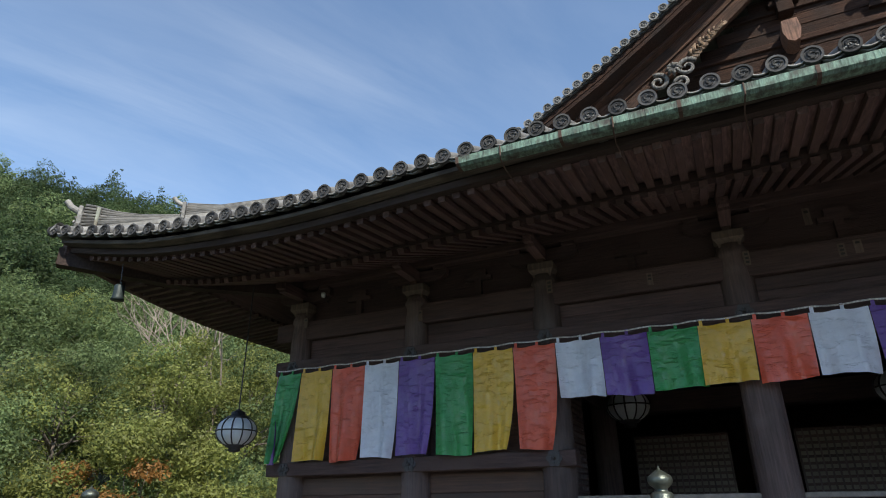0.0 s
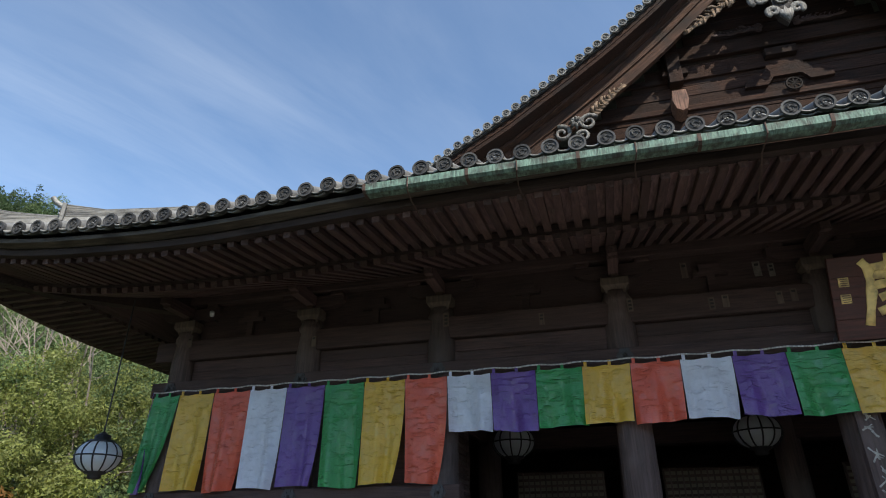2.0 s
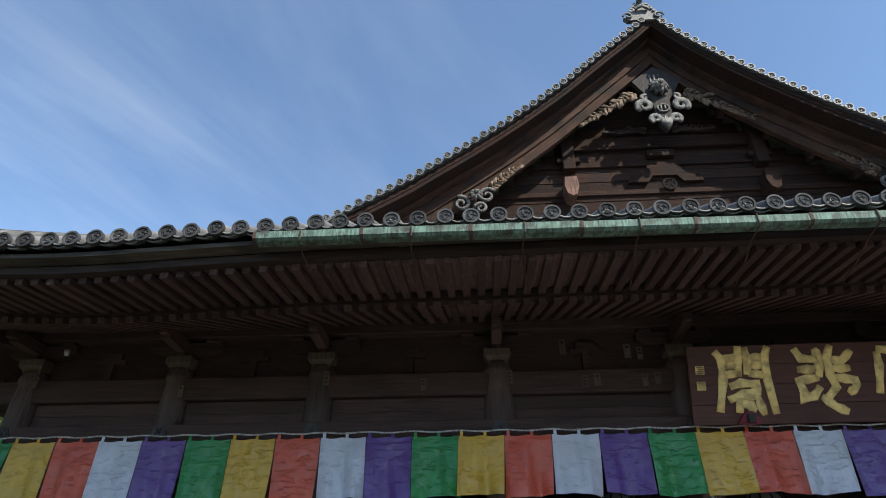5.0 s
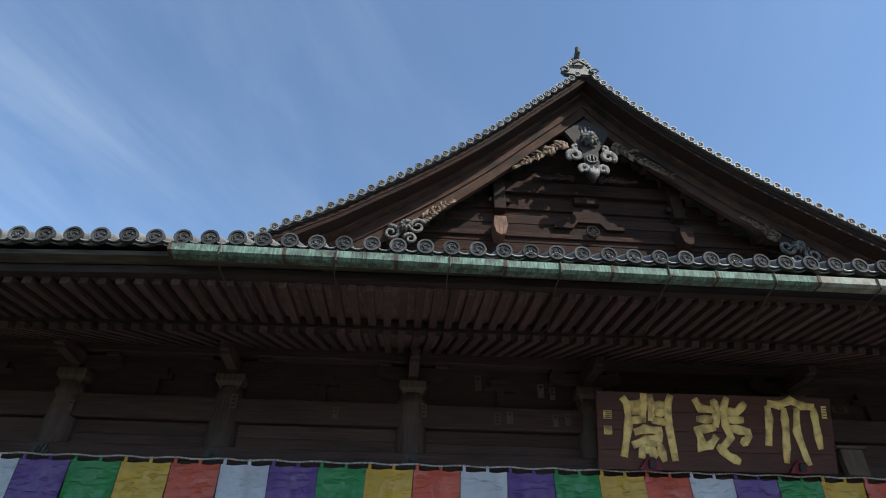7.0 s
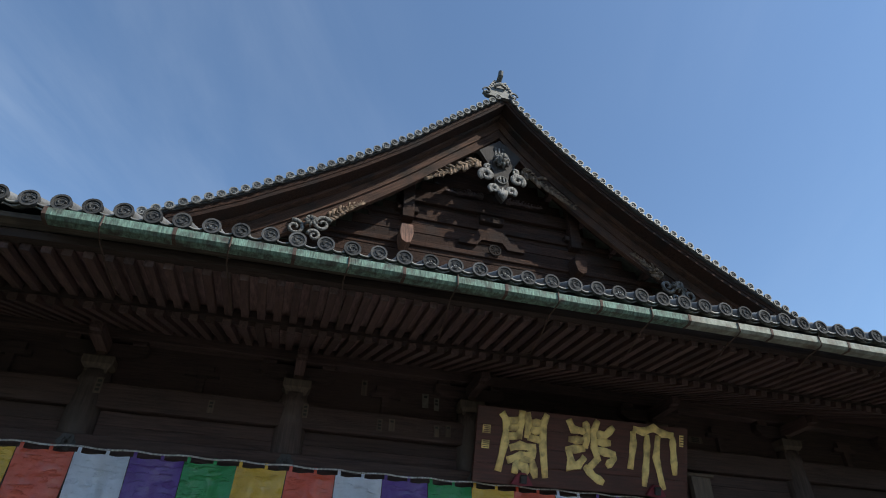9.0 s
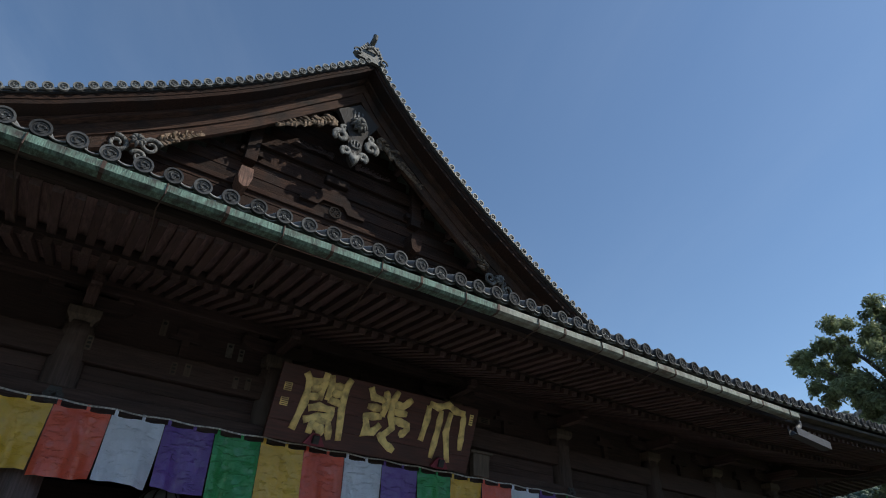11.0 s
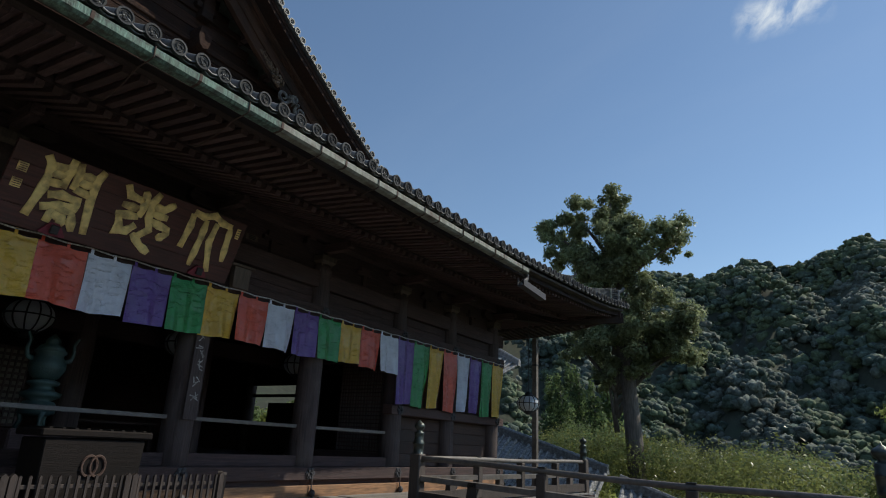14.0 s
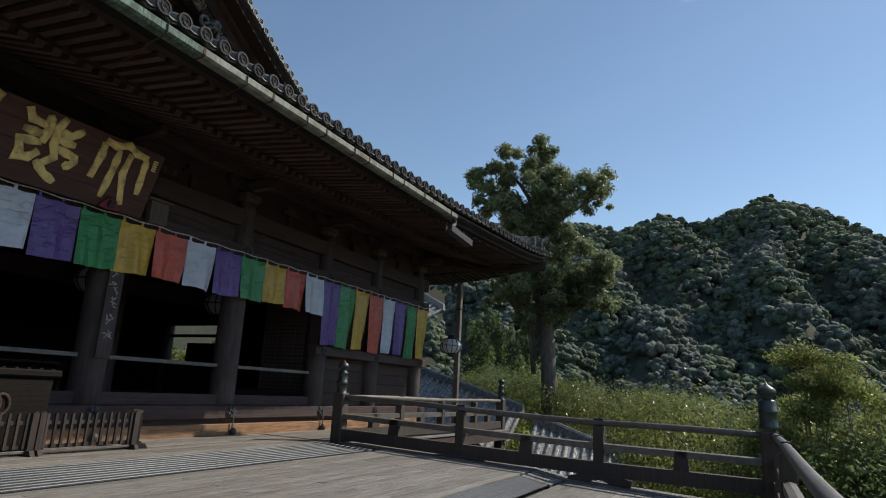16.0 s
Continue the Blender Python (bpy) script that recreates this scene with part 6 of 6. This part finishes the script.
# north-west hill woods: dark evergreens above, mixed green lower down
rt = np.random.RandomState(3)
dark, mid, dark_mats, mid_mats = [], [], [], []
dist = 24.0
while dist < 126:
    wide = 2.3 + dist * 0.016
    az = -70 + rt.uniform(0, 3)
    while az < -30:
        x, y = polar(az, dist + rt.uniform(-1.2, 1.2))
        az += math.degrees(wide * rt.uniform(1.25, 1.75) / dist)
        if x > -17 and y > -6:
            continue
        big = wide * rt.uniform(0.75, 1.25)
        z = float(land_z(x, y)) + rt.uniform(1.0, 4.0)
        upper = dist > 66 + 14 * math.sin(az * 0.35)
        rows, mats = (dark, dark_mats) if upper else (mid, mid_mats)
        leaf = (LEAF_DARK if rt.rand() < 0.8 else LEAF_MID) if upper else (LEAF_MID if rt.rand() < 0.62 else (LEAF_YELLOW if rt.rand() < 0.7 else LEAF_DARK))
        for k in range(8):
            a, q = k * 0.9 + rt.rand(), (0.0 if k == 0 else rt.uniform(0.45, 0.75)) * big
            r_k = big * rt.uniform(0.36, 0.52)
            rows.append((x + q * math.cos(a), y + q * math.sin(a), z + big * 0.75 - 0.9 * q + rt.uniform(-0.3, 0.3), r_k, r_k, r_k * 0.8))
            mats.append(leaf)
        if dist > 88 and rt.rand() < 0.22:      # pines standing above the crest
            top = rt.uniform(1.5, 4.0)
            for k in range(7):
                s = 1.25 * (1.05 - k / 9) * rt.uniform(0.7, 1.2)
                rows.append((x + rt.uniform(-0.7, 0.7), y + rt.uniform(-0.7, 0.7), z + big * 0.6 + top * (k + 1) / 5, s, s, s * 0.55))
                mats.append(LEAF_DARK)
    dist += wide * 1.15
tagged(part("hill_woods", leaf_mesh(mid, 660, 0.11, mid_mats, 1, 0.6, 0.0, 0.5, 3)), "mixed green broadleaf woods on the hillside", "woods", kind="stuff")
tagged(part("evergreen_woods", leaf_mesh(dark, 340, 0.185, dark_mats, 2, 0.6, 0.0, 0.5, 3)), "dark evergreen woods along the hill's crest", "woods", kind="stuff")


def tree(az, dist, height, spread, mat, seed, label, leaf=0.15, lumps=9, per=420, trunk=0.12, base=None, name="maple_tree", accent=None, fine=1.0):
    """A tapered trunk with forking limbs and a crown of uneven leaf clumps."""
    r = random.Random(seed)
    x, y = polar(az, dist)
    z = float(land_z(x, y)) if base is None else base
    t = thing(name, label, "tree", m=pose(x, y, z))
    fork = height * r.uniform(0.35, 0.5)
    part("trunk", raw_mesh(*tube_data([(0, 0, -0.5), (0.05, 0.02, fork * 0.5), (0.1, 0, fork), (0.12, 0.05, height * 0.8)], [trunk * 1.3, trunk, trunk * 0.8, trunk * 0.25], 9), BARK, True), t)
    blobs, limbs = [], []
    for k in range(lumps):
        a = k * 2.4 + r.random()
        q = spread * math.sqrt((k + 0.5) / lumps)
        h = height * (0.98 - 0.42 * (q / spread) ** 1.5) + r.uniform(-0.3, 0.3)
        c = (q * math.cos(a), q * math.sin(a), h - 0.4)
        s = spread * r.uniform(0.30, 0.46) * fine
        blobs.append((*c, s, s, s * 0.62))
        limbs.append(tube_data([(0.1, 0, fork * r.uniform(0.8, 1.2)), (c[0] * 0.45, c[1] * 0.45, (fork + c[2]) / 2 + 0.2), c], [trunk * 0.5, trunk * 0.3, trunk * 0.1], 6))
    for limb in limbs:
        part("limb", raw_mesh(*limb, BARK, True), t)
    mats = [accent if accent and r.random() < 0.42 else mat for _ in blobs]
    blobs = [(*q[:3], q[3] * 0.7, q[4] * 0.7, q[5] * 0.7) if m is LEAF_ORANGE else q for q, m in zip(blobs, mats)]
    blobs, mats = blobs + blobs[::2], mats + [mat] * len(blobs[::2])      # the colours run into one another
    part("crown", leaf_mesh(blobs, per * 1.4, leaf * 0.92, mats, seed, 0.35, corners=3), t)
    return t


# near trees below the west end of the hall
rs = random.Random(8)
for k, (az, dist, h, sp, mat, acc) in enumerate([
        (-66, 17, 8.5, 2.6, LEAF_YELLOW, LEAF_ORANGE), (-60, 21, 7.2, 2.8, LEAF_YELLOW, None), (-55, 18, 7.5, 2.4, LEAF_YELLOW, LEAF_ORANGE), (-63, 26, 8.0, 3.2, LEAF_MID, LEAF_YELLOW),
        (-51, 24, 8.4, 3.0, LEAF_YELLOW, LEAF_ORANGE), (-46, 25, 8.2, 3.0, LEAF_YELLOW, None), (-57, 30, 8.2, 3.2, LEAF_MID, LEAF_YELLOW), (-49, 31, 9.4, 3.2, LEAF_YELLOW, LEAF_MID),
        (-43, 31, 9.4, 3.0, LEAF_YELLOW, None), (-70, 23, 9.2, 3.0, LEAF_MID, None), (-72, 30, 9.0, 3.4, LEAF_YELLOW, LEAF_ORANGE), (-44, 21, 6.4, 2.2, LEAF_MID, LEAF_YELLOW)]):
    tree(az, dist, h, sp, mat, 40 + k, "young maple with yellow-green and some orange leaves" if acc == LEAF_ORANGE else "leafy yellow-green tree below the hall", 0.08, 14, 600, 0.09, accent=acc or LEAF_MID, base=float(land_z(*polar(az, dist))) if dist > 23 else -6.0)

# bare grey branches among the green
bx, by = polar(-48, 33)
bare = thing("bare_tree", "leafless grey tree among the green crowns", "tree", m=pose(bx, by, float(land_z(bx, by))))
segs = []


def branch(p, d, length, rad, depth, r):
    q = p + d * length
    segs.append(tube_data([p, (p + q) / 2 + Vector((r.uniform(-1, 1), r.uniform(-1, 1), r.uniform(-1, 1))) * length * 0.06, q], [rad, rad * 0.8, rad * 0.6], 5))
    if depth:
        for _ in range(3 if depth > 1 else 2):
            nd = (d + Vector((r.uniform(-0.8, 0.8), r.uniform(-0.8, 0.8), r.uniform(-0.15, 0.6)))).normalized()
            branch(q, nd, length * r.uniform(0.6, 0.8), rad * 0.6, depth - 1, r)


for k in range(3):
    branch(Vector((k * 1.6 - 1.6, 0, 0)), Vector((0.1 * k - 0.1, 0, 1)), 4.2, 0.10, 4, random.Random(60 + k))
part("branchwork", raw_mesh(*merge(*segs), BARE_TWIG), bare)["kind"] = "stuff"

# east mountains: rounded crowns, each uneven, with loose leaf clumps over them
ico = bmesh.new()
bmesh.ops.create_icosphere(ico, subdivisions=1, radius=1)
ICO_V = np.array([v.co[:] for v in ico.verts])
ICO_F = np.array([[v.index for v in f.verts] for f in ico.faces])
ico.free()


def crown_mesh(rows, kinds, mats, seed):
    r = np.random.RandomState(seed)
    rows = np.asarray(rows, float)
    nb, nv = len(rows), len(ICO_V)
    ph = r.uniform(0, 6.28, (nb, 1, 4))
    d = ICO_V[None]
    bulge = 1 + 0.20 * np.sin(4.2 * d[..., 0] + ph[..., 0]) * np.sin(4.6 * d[..., 1] + ph[..., 1]) + 0.16 * np.sin(7 * d[..., 0] + 5 * d[..., 2] + ph[..., 2]) + 0.12 * np.sin(9 * d[..., 1] - 8 * d[..., 2] + ph[..., 3])
    bulge += r.uniform(-0.12, 0.12, (nb, nv))
    co = rows[:, None, :3] + d * bulge[..., None] * rows[:, None, 3:6]
    fc = (ICO_F[None] + (np.arange(nb) * nv)[:, None, None]).reshape(-1, 3)
    me = bpy.data.meshes.new("crowns")
    me.vertices.add(nb * nv)
    me.vertices.foreach_set("co", co.astype(np.float32).ravel())
    me.loops.add(fc.size)
    me.loops.foreach_set("vertex_index", fc.astype(np.int32).ravel())
    me.polygons.add(len(fc))
    me.polygons.foreach_set("loop_start", np.arange(0, fc.size, 3, dtype=np.int32))
    me.polygons.foreach_set("loop_total", np.full(len(fc), 3, dtype=np.int32))
    for m in mats:
        me.materials.append(m)
    me.polygons.foreach_set("material_index", np.repeat(np.array(kinds), len(ICO_F)).astype(np.int32))
    me.update()
    me.validate()
    me.polygons.foreach_set("use_smooth", [True] * len(me.polygons))
    return me


far_rows, far_kinds = [], []
for _ in range(4300):
    az, dist = rt.uniform(62, 104), 118 + 228 * rt.rand() ** 0.8
    x, y = polar(az, dist)
    z = float(land_z(x, y))
    patch = noise.noise(Vector((x * 0.035, y * 0.035, 0.0))) + 0.5 * noise.noise(Vector((x * 0.09, y * 0.09, 4.0)))
    big = (1.5 + 2.0 * rt.rand() ** 1.5) * (0.72 + dist / 560)
    pale = patch + rt.uniform(-0.35, 0.35)
    kind = 1 if pale > 0.22 and dist < 300 else (2 if pale < -0.18 or dist > 300 and rt.rand() < 0.5 else 0)
    far_rows.append((x, y, z + big * 0.30, big * 0.85, big * 0.85, big * 0.75))
    far_kinds.append(kind)
    for k in range(5):
        a, q = k * 1.257 + rt.uniform(-0.4, 0.4), big * rt.uniform(0.35, 0.75)
        r_k = big * rt.uniform(0.30, 0.52)
        far_rows.append((x + q * math.cos(a), y + q * math.sin(a), z + big * rt.uniform(0.55, 1.15) - 0.5 * q, r_k, r_k, r_k * rt.uniform(0.7, 1.0)))
        far_kinds.append(kind)
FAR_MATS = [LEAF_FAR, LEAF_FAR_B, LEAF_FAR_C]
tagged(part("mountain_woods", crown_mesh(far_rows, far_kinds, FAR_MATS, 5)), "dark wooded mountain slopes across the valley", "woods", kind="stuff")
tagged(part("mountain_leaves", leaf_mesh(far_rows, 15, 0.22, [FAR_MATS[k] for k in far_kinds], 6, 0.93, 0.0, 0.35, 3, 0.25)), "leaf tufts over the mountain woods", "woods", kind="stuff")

# shrubs and tree tops below the east railing
low = []
for _ in range(270):
    az, dist = rt.uniform(66, 112), rt.uniform(13, 36)
    x, y = polar(az, dist)
    if x < 8.2 or (az < 81.5 and x < 20.5):
        continue
    top = 1.14 + dist * math.tan(radians(float(np.interp(az, [66, 75, 90, 112], [2.8, 2.4, 0.2, 0.0])))) + rt.uniform(-1.4, 0.05)
    s = rt.uniform(0.9, 1.7)
    low.append((x, y, top - s * 0.75, s, s, s * 0.8))
tagged(part("valley_shrubs", leaf_mesh(low, 1800, 0.054, [LEAF_SHRUB if rt.rand() < 0.72 else LEAF_MID for _ in low], 6, 0.45, corners=3)), "bushy yellow-green tree tops below the railing", "shrubs", kind="stuff")
for k, (az, dist, h, sp) in enumerate([(94.6, 15.0, 9.3, 1.5), (97.4, 14.6, 8.5, 1.7), (101, 15.0, 7.7, 2.0), (107, 17.0, 7.6, 2.2), (93.0, 19.0, 7.7, 1.5), (103, 12.0, 6.6, 1.6)]):
    tree(az, dist, h, sp, LEAF_BRIGHT, 71 + k, "feathery yellow-green tree beside the stage railing", 0.040, 34, 380, 0.05, base=-6.0, accent=LEAF_YELLOW, fine=0.62)
for k, (az, dist, h) in enumerate([(67.4, 48, 13.5), (69.0, 52, 14.5), (70.4, 50, 13.0), (71.5, 55, 14.0), (68.3, 58, 15.5), (66.6, 54, 13.8)]):
    x, y = polar(az, dist)
    cedar = thing("cedar_tree", "dark green conical cedar beyond the hall", "tree", "cedars", m=pose(x, y, -7.5))
    part("trunk", raw_mesh(*tube_data([(0, 0, -7), (0, 0, h)], [0.3, 0.05], 8), BARK), cedar)
    rows_c = [(0.3 * math.sin(q * 2.1), 0.3 * math.cos(q * 2.1), h * (0.25 + 0.75 * q / 9), 2.3 * (1.08 - q / 10), 2.3 * (1.08 - q / 10), 1.2) for q in range(10)]
    part("crown", leaf_mesh(rows_c, 700, 0.17, [LEAF_DARK, LEAF_MID] * 5, 80 + k, 0.4, 0.5, corners=3), cedar)
for k, (az, dist, h, sp) in enumerate([(66, 26, 8.2, 1.9), (68.5, 30, 8.4, 2.0), (71, 24, 7.3, 1.8)]):
    tree(az, dist, h, sp, LEAF_YELLOW, 90 + k, "leafy yellow-green tree beyond the veranda", 0.12, 9, 520, 0.09, base=-7.0)

# the tall camphor tree beyond the east corner
CAM_AZ, CAM_D = 72.4, 28.0
tx, ty = polar(CAM_AZ, CAM_D)
ACROSS = Vector((math.cos(radians(CAM_AZ)), -math.sin(radians(CAM_AZ)), 0))
BACK = Vector((math.sin(radians(CAM_AZ)), math.cos(radians(CAM_AZ)), 0))
camphor = thing("camphor_tree", "tall camphor tree with a pale trunk and glossy clumped crown", "tree", m=pose(tx, ty, -7.0))
part("trunk", raw_mesh(*tube_data([ACROSS * 0.80, ACROSS * 0.78 + Vector((0, 0, 4)), ACROSS * 0.70 + Vector((0, 0, 8.3)), ACROSS * 0.5 + Vector((0, 0, 12)), (0.0, 0.2, 16), (0.1, 0.1, 19)], [0.50, 0.42, 0.37, 0.30, 0.2, 0.06], 14), BARK, True), camphor)
LUMPS = [(0.1, 19.6, 0.95), (-1.5, 19.0, 0.9), (-2.8, 18.3, 0.65), (-2.3, 17.2, 0.7), (-1.0, 17.8, 1.1), (0.5, 18.4, 1.0), (0.9, 17.2, 1.2), (-0.2, 16.4, 1.25), (2.7, 17.9, 0.95), (1.9, 17.3, 0.75), (3.1, 17.6, 0.6),
         (-1.6, 16.2, 0.9), (0.8, 15.6, 1.0), (0.2, 14.6, 0.95), (1.5, 14.3, 1.25), (2.2, 13.4, 1.15), (1.3, 13.0, 1.2), (2.5, 12.5, 0.85), (0.4, 13.4, 1.0), (2.7, 13.8, 1.0), (3.0, 12.9, 0.8), (-1.0, 13.2, 0.9), (-1.7, 13.0, 0.65), (1.2, 11.9, 0.8), (0.0, 12.0, 0.85), (-0.3, 11.3, 0.6), (0.6, 16.9, 0.9), (-0.6, 15.4, 0.9)]
rows_c, limbs = [], []
rl = random.Random(33)
for u, w, s in LUMPS:
    for k in range(11):
        c = ACROSS * (u + rl.uniform(-0.85, 0.85) * s) + BACK * rl.uniform(-1.4, 1.4) + Vector((0, 0, w + rl.uniform(-0.75, 0.75) * s))
        q = s * rl.uniform(0.29, 0.54)
        rows_c.append((*c, q, q, q * 0.8))
    limbs.append(tube_data([(0, 0, max(7.8, w - 2.2)), ACROSS * u * 0.5 + Vector((0, 0, w - 1.0)), ACROSS * u + Vector((0, 0, w))], [0.12, 0.08, 0.025], 7))
for limb in limbs:
    part("limb", raw_mesh(*limb, BARK, True), camphor)
part("crown", leaf_mesh(rows_c, 400, 0.088, [LEAF_GLOSS] * len(rows_c), 34, 0.10, corners=3), camphor)

# ---- lower tiled roofs beyond the east veranda ----


def small_roof(name, label, base, along, down, n_rows, length, drop):
    """A lean tiled slope: a sheet, ribs with bright backs, and a ridge."""
    base, along, down = Vector(base), Vector(along).normalized(), Vector(down)
    t = thing(name, label, "roof", m=Matrix.Translation(base))
    step = 0.30
    width = n_rows * step
    v = [(0, 0, 0), along * width, along * width + down * length, down * length]
    up = along.cross(down).normalized()
    up = up if up.z > 0 else -up
    sheet = [Vector(q) for q in v] + [Vector(q) - up * 0.12 for q in v]
    part("slope", raw_mesh(sheet, [(0, 1, 2, 3), (7, 6, 5, 4), (0, 4, 5, 1), (1, 5, 6, 2), (2, 6, 7, 3), (3, 7, 4, 0)], BLUE_TILE), t)
    for k in range(n_rows + 1):
        p = along * (k * step)
        n = int(length / 0.28)
        pts, rad = [], []
        for q in range(n):
            for e, r in ((0.0, 0.070), (0.92, 0.082)):
                pts.append(p + down * (length * (q + e) / n) + up * 0.02)
                rad.append(r)
        part("tile_row", raw_mesh(*tube_data(pts, rad, 8), BLUE_TILE), t)
    part("ridge", raw_mesh(*swept([Vector((0, 0, 0.02)) - along * 0.1, along * (width + 0.1) + Vector((0, 0, 0.02))], [(0.14, -0.05), (0.12, 0.22), (0.06, 0.30), (-0.06, 0.30), (-0.12, 0.22), (-0.14, -0.05)]), BLUE_TILE), t)
    return t


ROOF_A = (19.0, 3.6, 1.95)
ROOF_B = (17.0, -2.6, 0.22)
small_roof("corridor_roof", "blue-grey tiled roof of the lower corridor", ROOF_A, (0.0, -1, -0.29), (-0.85, -0.05, -0.50), 17, 3.0, 1.5)
small_roof("corridor_roof", "blue-grey tiled roof of the lower stair corridor", ROOF_B, (0.0, -1, -0.336), (-0.85, -0.1, -0.52), 12, 2.6, 1.5)
small_roof("side_hall_roof", "blue-grey tiled roof corner of a neighbouring hall", (24.0, 7.6, 6.85), (0.0, -1, -0.53), (-0.85, 0.25, -0.45), 10, 2.2, 1.5)
beam_ob = thing("side_hall_eave", "dark eave and wall of a neighbouring hall", "building", m=pose(24.6, 9.6, 2.2))
part("wall", box(2.6, 3.8, 7.0, 0.02), beam_ob, pose(0.4, 0.2, -0.2), mat=OLD_WOOD)

for k, (x, y) in enumerate(((17.5, 13.5), (19.5, 17.0), (16.5, 17.5))):
    az = math.degrees(math.atan2(x - EYE[0], y - EYE[1]))
    tree(az, math.hypot(x - EYE[0], y - EYE[1]), 9.5, 2.4, LEAF_MID, 120 + k, "green tree beyond the side opening of the hall", 0.14, 9, 500, 0.1, base=-6.0, accent=LEAF_YELLOW)
